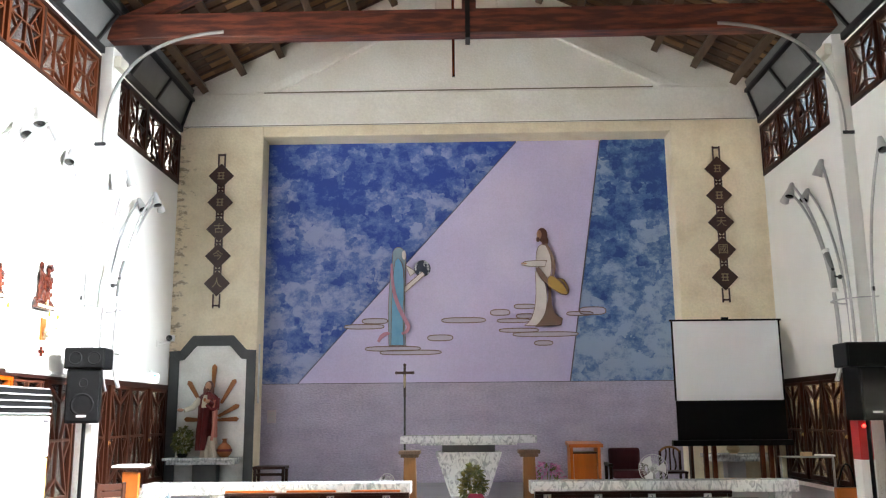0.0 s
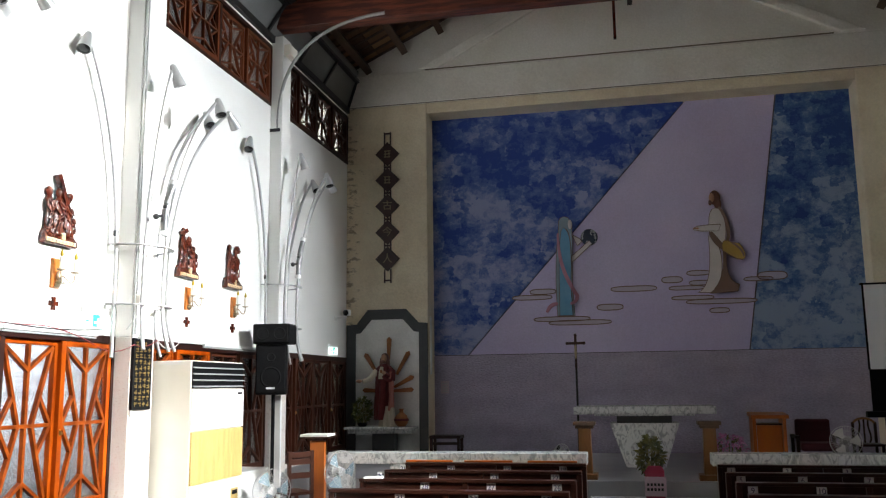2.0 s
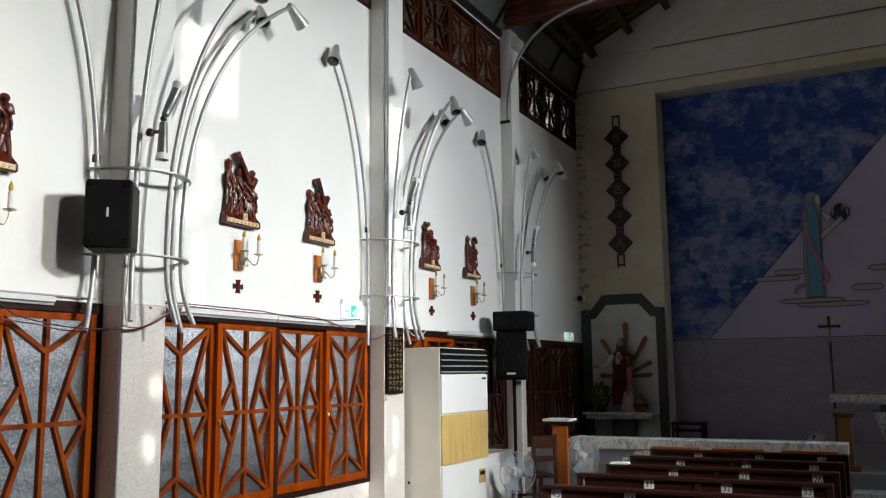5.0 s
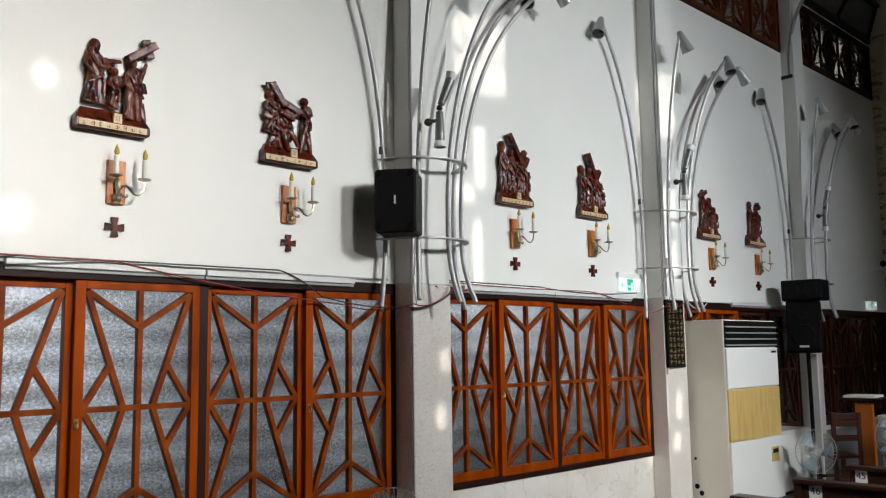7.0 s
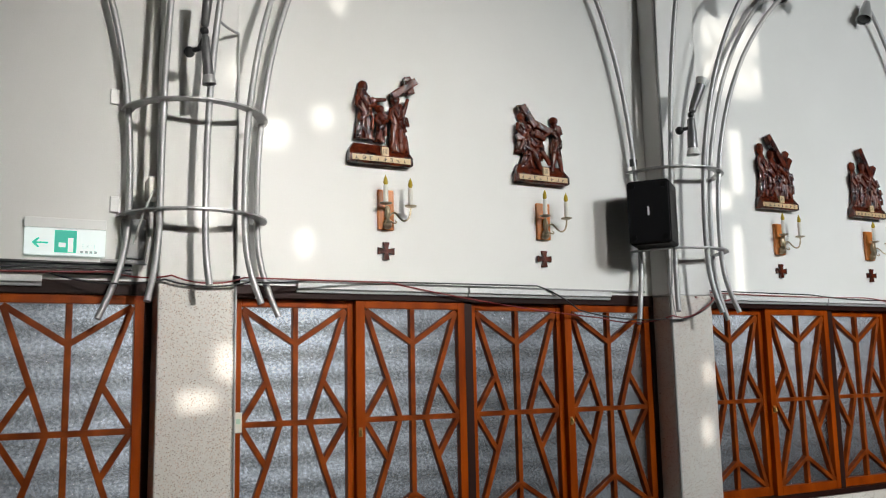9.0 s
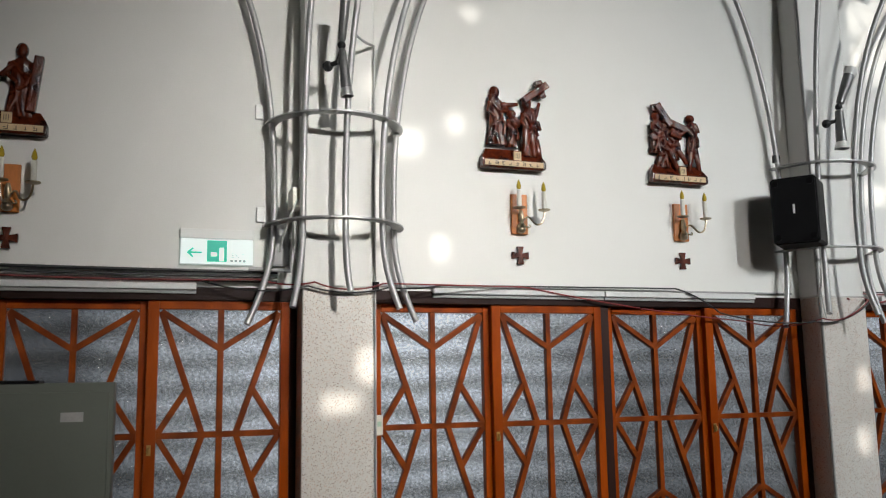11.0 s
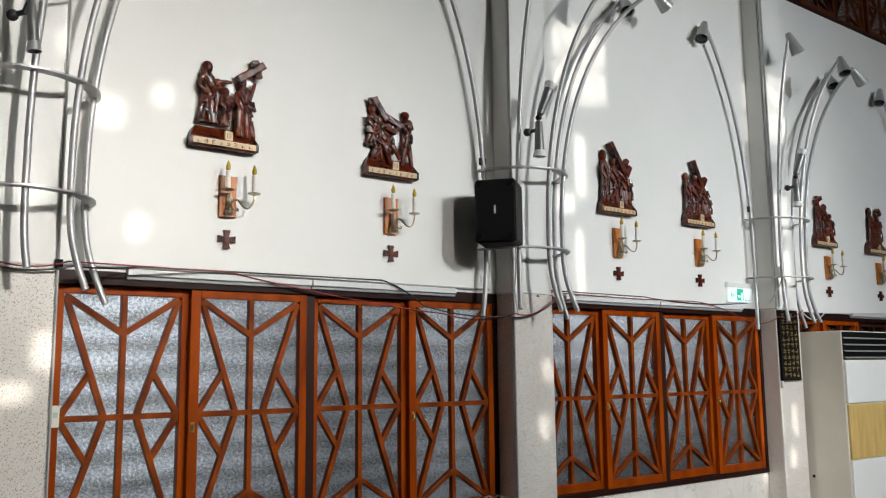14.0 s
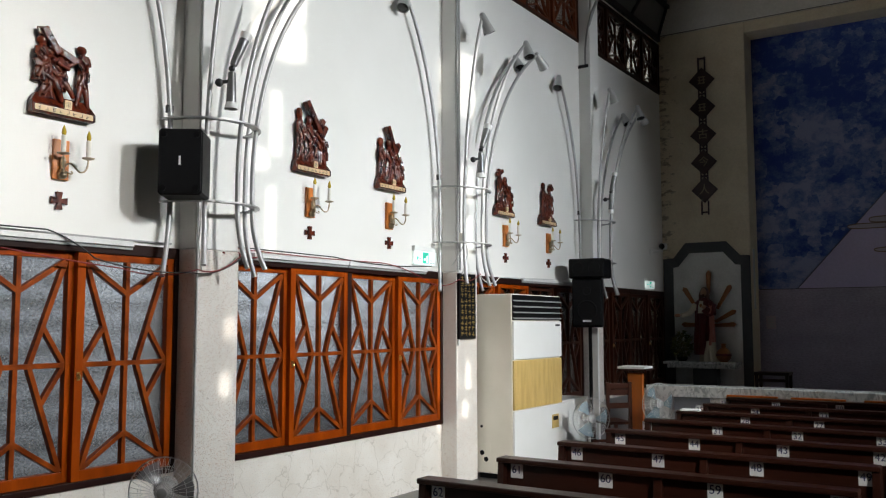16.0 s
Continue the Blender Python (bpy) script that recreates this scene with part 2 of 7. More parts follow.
M_WOOD_M = mat("brown_window_wood", (0.12, 0.031, 0.010), 0.45, second=(0.09, 0.024, 0.009), scale=3.0, amount=0.8, grain=30, bump=0.003, stretch=(1, 1, 0.4), spec=0.15)
M_WOOD_D = mat("dark_brown_wood", (0.030, 0.009, 0.005), 0.45, second=(0.014, 0.005, 0.004), scale=3.0, amount=0.8, grain=30, bump=0.003, stretch=(1, 1, 0.4), spec=0.2)
# also serves as the shaded copy of the orange leaf wood
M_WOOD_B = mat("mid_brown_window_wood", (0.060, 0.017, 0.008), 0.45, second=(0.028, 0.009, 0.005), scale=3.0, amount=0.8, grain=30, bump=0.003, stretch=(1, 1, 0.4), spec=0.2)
M_FRAME = mat("dark_red_frame_wood", (0.022, 0.006, 0.004), 0.45, second=(0.012, 0.004, 0.003), scale=3.0, amount=0.8, grain=30, bump=0.003, stretch=(1, 0.4, 1), spec=0.15)
M_PEW = mat("dark_pew_wood", (0.040, 0.012, 0.007), 0.28, second=(0.018, 0.006, 0.004), scale=3.0, amount=0.8, grain=40, bump=0.002, stretch=(0.3, 2, 2), spec=0.4)
M_CARVED = mat("carved_rosewood", (0.135, 0.022, 0.007), 0.22, second=(0.022, 0.004, 0.002), scale=16, amount=1.0, grain=42, bump=0.008, spec=0.45, stretch=(1, 1, 0.7))
M_BEAM = mat("red_brown_beam_wood", (0.19, 0.048, 0.025), 0.5, second=(0.060, 0.016, 0.011), scale=8.0, amount=1.0, grain=24, bump=0.008, contrast=(0.38, 0.58), stretch=(0.3, 2, 2))
M_PURLIN = mat("old_purlin_wood", (0.12, 0.066, 0.036), 0.7, second=(0.06, 0.034, 0.02), scale=4, amount=0.8, grain=30, bump=0.01, stretch=(2, 0.3, 2))
M_BOARD = mat("roof_boards", (0.085, 0.043, 0.023), 0.75, second=(0.045, 0.025, 0.015), scale=2.0, amount=0.9, grain=30, bump=0.01, stretch=(1, 0.4, 1))
def by_piece(m, color):
    """Each loose piece of a mesh leans towards a second colour by its own share."""
    nt = m.node_tree
    b = nt.nodes["Principled BSDF"]
    src = b.inputs["Base Color"].links[0].from_socket
    geo = nt.nodes.new("ShaderNodeNewGeometry")
    rng = nt.nodes.new("ShaderNodeMapRange")
    rng.inputs[1].default_value, rng.inputs[2].default_value = 0.45, 1.0
    nt.links.new(geo.outputs["Random Per Island"], rng.inputs[0])
    mix = nt.nodes.new("ShaderNodeMix")
    mix.data_type = "RGBA"
    mix.inputs[7].default_value = (*color, 1)
    nt.links.new(rng.outputs[0], mix.inputs[0])
    nt.links.new(src, mix.inputs[6])
    nt.links.new(mix.outputs[2], b.inputs["Base Color"])
    return m


M_TILE = by_piece(mat("old_clay_tiles", (0.075, 0.036, 0.018), 0.85, second=(0.04, 0.022, 0.013), scale=5, grain=40, bump=0.004), (0.26, 0.14, 0.06))
M_BLACKSTEEL = mat("black_steel", (0.009, 0.009, 0.010), 0.5, grain=50, bump=0.002)
M_PANEL = mat("grey_eave_board", (0.17, 0.17, 0.165), 0.7, grain=40, bump=0.004)
M_STEEL = mat("brushed_steel", (0.45, 0.45, 0.445), 0.45, metal=0.55, second=(0.30, 0.30, 0.30), scale=9, grain=90, bump=0.001)
def cracked(m):
    """Fine branching cracks, darker than the ground."""
    nt = m.node_tree
    b = nt.nodes["Principled BSDF"]
    src = b.inputs["Base Color"].links[0].from_socket
    co = nt.nodes.new("ShaderNodeTexCoord")
    wob = nt.nodes.new("ShaderNodeTexNoise")
    wob.inputs["Scale"].default_value, wob.inputs["Detail"].default_value = 5, 6
    nt.links.new(co.outputs["Object"], wob.inputs["Vector"])
    add = nt.nodes.new("ShaderNodeMix")
    add.data_type, add.blend_type = "RGBA", "ADD"
    add.inputs[0].default_value = 0.35
    nt.links.new(co.outputs["Object"], add.inputs[6])
    nt.links.new(wob.outputs["Color"], add.inputs[7])
    v = nt.nodes.new("ShaderNodeTexVoronoi")
    v.feature = "DISTANCE_TO_EDGE"
    v.inputs["Scale"].default_value = 3.6
    nt.links.new(add.outputs[2], v.inputs["Vector"])
    rng = nt.nodes.new("ShaderNodeMapRange")
    rng.inputs[1].default_value, rng.inputs[2].default_value, rng.inputs[3].default_value, rng.inputs[4].default_value = 0.002, 0.016, 0.5, 0.0
    nt.links.new(v.outputs["Distance"], rng.inputs[0])
    mix = nt.nodes.new("ShaderNodeMix")
    mix.data_type = "RGBA"
    mix.inputs[7].default_value = (0.34, 0.29, 0.23, 1)
    nt.links.new(rng.outputs[0], mix.inputs[0])
    nt.links.new(src, mix.inputs[6])
    nt.links.new(mix.outputs[2], b.inputs["Base Color"])
    return m


M_DADO = cracked(specks(mat("cracked_pale_dado", (0.78, 0.75, 0.70), 0.45, second=(0.62, 0.57, 0.50), scale=2.5, amount=0.7, grain=90, bump=0.002), 110, (0.34, 0.27, 0.22), 0.36))
M_GREYMETAL = mat("grey_painted_metal", (0.32, 0.32, 0.315), 0.45, grain=60, bump=0.002)
M_BLACK = mat("black_plastic", (0.0045, 0.0045, 0.005), 0.5, grain=90, bump=0.002, spec=0.12)
M_AC = mat("ivory_enamel", (0.78, 0.745, 0.65), 0.28, second=(0.64, 0.61, 0.50), scale=2, amount=0.5, grain=200, bump=0, speckle=0.04)
M_ACW = mat("white_enamel", (0.80, 0.80, 0.78), 0.35, second=(0.76, 0.76, 0.73), grain=200, bump=0, speckle=0.04)
M_ACY = mat("yellowed_grille_plastic", (0.66, 0.48, 0.18), 0.5, second=(0.50, 0.34, 0.11), scale=7, amount=0.7, grain=60, bump=0.002, stretch=(1, 3, 0.4))
M_FLOOR = mat("grey_terrazzo_floor", (0.075, 0.07, 0.064), 0.3, second=(0.05, 0.046, 0.042), scale=3, grain=120, bump=0.001)
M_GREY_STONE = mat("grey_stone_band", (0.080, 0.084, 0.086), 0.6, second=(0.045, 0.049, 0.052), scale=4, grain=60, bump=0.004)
M_TAPE = mat("paper_label", (0.88, 0.88, 0.88), 0.7, grain=60, bump=0)
M_SCREEN = mat("projection_cloth", (0.90, 0.91, 0.94), 0.8, second=(0.88, 0.89, 0.92), grain=300, bump=0, speckle=0.05)
M_OAK = mat("honey_oak", (0.22, 0.095, 0.025), 0.45, second=(0.13, 0.052, 0.015), scale=3, grain=30, bump=0.003, stretch=(2, 2, 0.4))


def marble(name, amount=0.8):
    m = mat(name, (0.74, 0.75, 0.74), 0.25, second=(0.30, 0.32, 0.33), scale=3.6, amount=amount, grain=30, bump=0.0, stretch=(3.5, 1.4, 2.0), contrast=(0.47, 0.64))
    for n in m.node_tree.nodes:
        if n.bl_idname == "ShaderNodeTexNoise" and n.inputs["Scale"].default_value < 5:
            n.inputs["Distortion"].default_value = 2.2
        if n.bl_idname == "ShaderNodeMapping":
            n.inputs["Rotation"].default_value = (0.2, 0.5, 0.5)
    return m


M_MARBLE = marble("veined_white_marble")


def frosted():
    m = bpy.data.materials.new("rippled_frosted_glass")
    m.use_nodes = True
    nt = m.node_tree
    b = nt.nodes["Principled BSDF"]
    b.inputs["Transmission Weight"].default_value = 1.0
    b.inputs["Roughness"].default_value = 0.08
    b.inputs["IOR"].default_value = 1.5
    co = nt.nodes.new("ShaderNodeTexCoord")
    n = nt.nodes.new("ShaderNodeTexNoise")
    n.inputs["Scale"].default_value, n.inputs["Detail"].default_value, n.inputs["Roughness"].default_value = 62, 6, 0.74
    squash = nt.nodes.new("ShaderNodeMapping")
    squash.inputs["Scale"].default_value = (1.0, 0.9, 1.15)
    nt.links.new(co.outputs["Object"], squash.inputs[0])
    nt.links.new(squash.outputs[0], n.inputs["Vector"])
    # the sparkle of the ripples is put into the colour as fine noise
    ramp = nt.nodes.new("ShaderNodeValToRGB")
    e = ramp.color_ramp.elements
    e[0].position, e[0].color = 0.36, (0.42, 0.44, 0.455, 1)
    e[1].position, e[1].color = 0.66, (0.98, 0.98, 0.985, 1)
    nt.links.new(n.outputs["Fac"], ramp.inputs[0])
    nt.links.new(ramp.outputs[0], b.inputs["Base Color"])
    bp = nt.nodes.new("ShaderNodeBump")
    bp.inputs["Strength"].default_value, bp.inputs["Distance"].default_value = 1.0, 0.003
    nt.links.new(n.outputs["Fac"], bp.inputs["Height"])
    nt.links.new(bp.outputs[0], b.inputs["Normal"])
    return m


M_GLASS = frosted()


def mural_blue(deep, mid_c, pale, low=0.085):
    m = bpy.data.materials.new("patchy_blue_mural_paint")
    m.use_nodes = True
    nt = m.node_tree
    b = nt.nodes["Principled BSDF"]
    b.inputs["Roughness"].default_value = 0.75
    co = nt.nodes.new("ShaderNodeTexCoord")
    big = nt.nodes.new("ShaderNodeTexNoise")
    big.inputs["Scale"].default_value, big.inputs["Detail"].default_value, big.inputs["Roughness"].default_value = 0.85, 15, 0.80
    smear = nt.nodes.new("ShaderNodeMapping")
    smear.inputs["Scale"].default_value = (1.15, 1.0, 1.5)
    nt.links.new(co.outputs["Object"], smear.inputs[0])
    nt.links.new(smear.outputs[0], big.inputs["Vector"])
    cell = nt.nodes.new("ShaderNodeTexVoronoi")
    cell.distance, cell.feature = "CHEBYCHEV", "F1"
    cell.inputs["Scale"].default_value = 5.5
    wob = nt.nodes.new("ShaderNodeTexNoise")
    wob.inputs["Scale"].default_value = 14
    nt.links.new(co.outputs["Object"], wob.inputs["Vector"])
    add = nt.nodes.new("ShaderNodeMix")
    add.data_type, add.blend_type = "RGBA", "ADD"
    add.inputs[0].default_value = 0.10
    nt.links.new(co.outputs["Object"], add.inputs[6])
    nt.links.new(wob.outputs["Color"], add.inputs[7])
    nt.links.new(add.outputs[2], cell.inputs["Vector"])
    sep = nt.nodes.new("ShaderNodeSeparateXYZ")
    nt.links.new(co.outputs["Object"], sep.inputs[0])
    high = nt.nodes.new("ShaderNodeMapRange")
    high.inputs[1].default_value, high.inputs[2].default_value = 2.0, 5.9
    high.inputs[3].default_value, high.inputs[4].default_value = low, -0.06
    nt.links.new(sep.outputs[2], high.inputs[0])
    mixc = nt.nodes.new("ShaderNodeMath")
    mixc.operation = "MULTIPLY_ADD"
    csep = nt.nodes.new("ShaderNodeSeparateColor")
    nt.links.new(cell.outputs["Color"], csep.inputs[0])
    nt.links.new(csep.outputs[0], mixc.inputs[0])
    mixc.inputs[1].default_value = 0.13
    nt.links.new(big.outputs["Fac"], mixc.inputs[2])
    tot = nt.nodes.new("ShaderNodeMath")
    nt.links.new(mixc.outputs[0], tot.inputs[0])
    nt.links.new(high.outputs[0], tot.inputs[1])
    ramp = nt.nodes.new("ShaderNodeValToRGB")
    e = ramp.color_ramp.elements
    e[0].position, e[0].color = 0.475, (*deep, 1)
    e[1].position, e[1].color = 0.665, (*pale, 1)
    mid = e.new(0.565)
    mid.color = (*mid_c, 1)
    nt.links.new(tot.outputs[0], ramp.inputs[0])
    nt.links.new(ramp.outputs[0], b.inputs["Base Color"])
    bp = nt.nodes.new("ShaderNodeBump")
    bp.inputs["Distance"].default_value = 0.01
    nt.links.new(big.outputs["Fac"], bp.inputs["Height"])
    nt.links.new(bp.outputs[0], b.inputs["Normal"])
    return m


M_BLUE = mural_blue((0.022, 0.062, 0.32), (0.095, 0.16, 0.42), (0.30, 0.335, 0.54))
M_TEAL = mural_blue((0.022, 0.066, 0.26), (0.075, 0.16, 0.37), (0.27, 0.36, 0.53), 0.115)
M_LILAC = mat("lilac_mural_paint", (0.60, 0.535, 0.74), 0.75, second=(0.52, 0.455, 0.68), scale=0.9, amount=0.8, grain=40, bump=0.006)
M_PURPLE = mat("mauve_split_face_wall", (0.45, 0.405, 0.52), 0.85, second=(0.35, 0.31, 0.42), scale=2.2, amount=0.8, grain=26, bump=0.03, stretch=(1, 1, 2.0), contrast=(0.3, 0.7), speckle=0.55)
M_SHADOW_LINE = mat("painted_shadow_line", (0.22, 0.19, 0.14), 0.9, bump=0)
M_LINE = mat("dark_joint", (0.12, 0.10, 0.13), 0.8, bump=0)

# ---- floor, platform, walls ----
floor = tagged(obj("floor", cbox(XL - 0.3, XR + 0.3, YF - 0.3, YB + 0.4, -0.15, 0.0), M_FLOOR), "worn grey terrazzo floor of the nave", "floor", kind="structure")
# ground and boundary outside the windows
ground = tagged(obj("ground", cbox(-40, 40, -30, 45, -0.4, -0.2), mat("concrete_yard", (0.3, 0.29, 0.27), 0.9)), "plain concrete yard outside the hall", "ground", kind="structure")


# unseen east wall holes added to throw sun patches: y, z, width, height
SUN_HOLES = [
    (1.68, 4.85, 0.11, 0.16), (1.95, 4.62, 0.14, 0.2), (2.22, 4.75, 0.11, 0.16), (2.11, 4.02, 0.11, 0.17), (1.52, 4.06, 0.11, 0.16),
    (1.66, 3.34, 0.16, 0.22), (1.5, 3.15, 0.2, 0.14), (1.85, 4.6, 0.08, 0.12), (5.47, 4.8, 0.13, 0.52), (5.43, 4.06, 0.1, 0.52),
    (5.29, 4.5, 0.22, 0.18), (4.88, 3.22, 0.1, 0.18), (4.84, 2.84, 0.1, 0.2), (7.93, 4.62, 0.24, 0.40), (7.92, 4.10, 0.24, 0.42),
    (7.95, 2.75, 0.11, 0.3), (7.89, 2.42, 0.13, 0.2), (7.70, 3.05, 0.12, 1.0), (7.70, 2.3, 0.12, 0.18),
]


def side_wall(name, x_in, out):
    """A side wall with its lower lattice windows, clerestory and recesses as real openings. out: -1 or 1."""
    bm = bmesh.new()
    x0, x1 = sorted((x_in, x_in + out * 0.24))
    solid = [(YF, PIERS[0] + PWS[0] / 2)] + [(p - w / 2, p + w / 2) for p, w in list(zip(PIERS, PWS))[1:]]
    for a, b in solid:
        box(bm, x0, x1, a, b, 0, Z_EAVE)
    for a, b in BAYS:
        holes = [v for v in SUN_HOLES if out > 0 and a < v[0] < b]
        ys = sorted({a, b} | {q for v in holes for q in (v[0] - v[2] / 2, v[0] + v[2] / 2)})
        zs = sorted({Z_HEAD, Z_C0} | {q for v in holes for q in (v[1] - v[3] / 2, v[1] + v[3] / 2)})
        for p, q in zip(ys, ys[1:]):
            run = Z_HEAD
            for e, f in zip(zs, zs[1:]):
                if any(abs((p + q) / 2 - v[0]) < v[2] / 2 and abs((e + f) / 2 - v[1]) < v[3] / 2 for v in holes):
                    if e > run:
                        box(bm, x0, x1, p, q, run, e)
                    run = f
            box(bm, x0, x1, p, q, run, Z_C0)
        box(bm, x0, x1, a, b, Z_C1, Z_EAVE)
    return tagged(obj(name, bm, M_WHITE), "white painted masonry side wall", "wall", kind="structure")


side_wall("wall_west", XL, -1)
side_wall("wall_east", XR, 1)
for name, x_in, out in (("dado_west", XL, -1), ("dado_east", XR, 1)):
    bm = bmesh.new()
    x0, x1 = sorted((x_in, x_in + out * 0.24))
    for a, b in BAYS:
        box(bm, x0, x1, a, b, 0, Z_SILL)
    tagged(obj(name, bm, M_DADO), "cracked speckled stone dado below the windows", "wall", kind="structure")

for x_in, s in ((XL, 1), (XR, -1)):
    for p, PW in zip(PIERS, PWS):
        low = cbox(*sorted((x_in, x_in + s * PD)), p - PW / 2, p + PW / 2, 0, 2.0)
        top = cbox(*sorted((x_in, x_in + s * (PD - 0.004))), p - PW / 2 + 0.003, p + PW / 2 - 0.003, 2.0, Z_EAVE)
        pier = thing("pier", (0, 0, 0), "white pier with a speckled terrazzo lower half", "pier")
        pier["kind"] = "structure"
        part("shaft_base", low, M_TERRAZZO, pier, "speckled terrazzo facing", bevel=0.008)
        part("shaft", top, M_WHITE, pier, "white painted upper shaft", bevel=0.01)

# altar wall: outer surround, recessed mural, gable
bm = bmesh.new()
MX0, MX1, MZ0, MZ1 = -3.04, 3.515, 2.018, 5.97   # the opening
DEEP = 0.42                                       # depth of the recess
box(bm, XL - 0.24, MX0, YB, YB + 0.75, 0, 6.15)
box(bm, MX1, XR + 0.24, YB, YB + 0.75, 0, 6.15)
box(bm, MX0, MX1, YB, YB + 0.75, MZ1, 6.15)
tagged(obj("wall_north", bm, M_CREAM, bevel=0.015), "stained cream plaster altar wall", "wall", kind="structure")
bm = bmesh.new()
box(bm, XL - 0.24, XR + 0.24, YB - 0.02, YB + 0.4, 6.15, 6.70)
g = [(XL - 0.24, 6.70), (XR + 0.24, 6.70), (XR + 0.24, 6.80), (XMID, Z_RIDGE + 0.2), (XL - 0.24, 6.80)]
prism(bm, g, YB, YB + 0.4)
for s in (-1, 1):
    x0, x1 = XMID + s * 3.1, XMID + s * 0.5
    prism(bm, [(x0, 6.72), (x1, 6.72 + 1.35), (x1, 6.72 + 1.55), (x0 + s * 0.35, 6.72)], YB - 0.08, YB + 0.01)
tagged(obj("wall_gable", bm, M_GABLE, bevel=0.02), "old off-white plastered gable above the altar", "wall", kind="structure")
# dark strips stand in for the shadow lines along the gable band
bm = bmesh.new()
box(bm, -3.05, 3.27, YB - 0.032, YB - 0.018, 6.705, 6.722)
box(bm, XL, XR, YB - 0.026, YB - 0.018, 6.146, 6.156)
tagged(obj("trim", bm, M_SHADOW_LINE), "dark strips painted as shadow lines on the gable plaster", "trim", kind="structure")
tagged(obj("wall_lower", cbox(MX0, MX1, YB + DEEP - 0.01, YB + 0.75, 0, MZ0), M_PURPLE), "mauve rough-faced lower altar wall", "wall", kind="structure")
back = cbox(MX0, MX1, YB + DEEP + 0.04, YB + 0.75, MZ0, MZ1)
mural = thing("mural", (0, 0, 0), "painted mural panel in blue and lilac", "mural")
mural["kind"] = "structure"
part("backing", back, M_LINE, mural)
G = 0.012
DB, DT, RB, RT = -2.472, 1.078, 1.827, 2.452
for name, pts, paint, lab in (
        ("blue_field", [(MX0, MZ0 + G), (DB - G, MZ0 + G), (DT - G, MZ1), (MX0, MZ1)], M_BLUE, "patchy blue sky field"),
        ("light_beam", [(DB + G, MZ0 + G), (RB - G, MZ0 + G), (RT - G, MZ1), (DT + G, MZ1)], M_LILAC, "pale lilac light beam"),
        ("blue_field", [(RB + G, MZ0 + G), (MX1, MZ0 + G), (MX1, MZ1), (RT + G, MZ1)], M_TEAL, "patchy blue sky field")):
    bm = bmesh.new()
    prism(bm, pts, YB + DEEP, YB + DEEP + 0.04)
    part(name, bm, paint, mural, lab)

# unseen rear wall, kept dark to throw little light back into the hall
tagged(obj("wall_south", cbox(XL - 0.24, XR + 0.24, YF - 0.3, YF, 0, 6.8), M_PURLIN), "plain dark rear wall closing the unseen end", "wall", kind="structure")

# ---- roof ----
bm = bmesh.new()
for s in (-1, 1):
    xe = XMID + s * 5.3
    ze = Z_RIDGE - SLOPE * 5.3
    prism(bm, [(XMID, Z_RIDGE + 0.12), (xe, ze + 0.12), (xe, ze + 0.2), (XMID, Z_RIDGE + 0.2)], YF - 0.5, YB + 0.8)
    # cross boards under the tiles
    y = 7.2
    while y < YB:
        q = random.uniform(0.0, 0.02)
        prism(bm, [(XMID, Z_RIDGE + 0.09 - q), (xe, ze + 0.09 - q), (xe, ze + 0.125), (XMID, Z_RIDGE + 0.125)], y, y + 0.05)
        y += 0.235
    # clay tiles lying on the battens
    y = 7.25
    while y < YB - 0.1:
        for k in range(15):
            d0 = 0.08 + k * 0.31
            u0, u1 = Z_RIDGE - SLOPE * d0, Z_RIDGE - SLOPE * (d0 + 0.30)
            q = random.uniform(0.0, 0.012)
            prism(bm, [(XMID + s * d0, u0 + 0.108 - q), (XMID + s * (d0 + 0.30), u1 + 0.108 - q), (XMID + s * (d0 + 0.30), u1 + 0.118), (XMID + s * d0, u0 + 0.118)], y + 0.042, y + 0.19, mi=1)
        y += 0.235
roof = tagged(obj("ceiling", bm, [M_BOARD, M_TILE]), "open timber roof of dark boards", "ceiling", kind="structure")
for s in (-1, 1):
    for k in range(8):
        d = 4.32 - k * 0.62
        if d < 0:
            break
        x = XMID + s * d
        z = Z_RIDGE - SLOPE * d
        m = Matrix.Translation((x, 0, z)) @ pose(0, 0, 0, 0, s * math.degrees(math.atan(SLOPE)), 0)
        tagged(obj("purlin", cbox(-0.055, 0.055, YF, YB + 0.02, -0.075, 0.075, m), M_PURLIN), "old dark timber purlin under the roof boards", "purlin", "roof purlins")
truss = thing("roof_truss", (XMID, PIERS[4], 0), "red-brown timber tie beam with a steel strap", "beam")
part("tie_beam", cbox(XL - XMID + 0.05, XR - XMID - 0.05, -0.11, 0.11, 6.27, 6.60), M_BEAM, truss, bevel=0.012)
part("king_post", cbox(-0.09, 0.09, -0.08, 0.08, 6.60, Z_RIDGE), M_BEAM, truss)
part("strap", cbox(-0.05, 0.01, -0.117, 0.117, 6.20, 6.75), M_BLACKSTEEL, truss, "black steel strap")
for s in (-1, 1):
    bm = bmesh.new()
    d = 4.5
    prism(bm, [(s * 0.1, Z_RIDGE - 0.2), (s * d, Z_RIDGE - SLOPE * d - 0.15), (s * d, Z_RIDGE - SLOPE * d - 0.33), (s * 0.1, Z_RIDGE - 0.40)], -0.09, 0.09)
    part("rafter", bm, M_BEAM, truss)
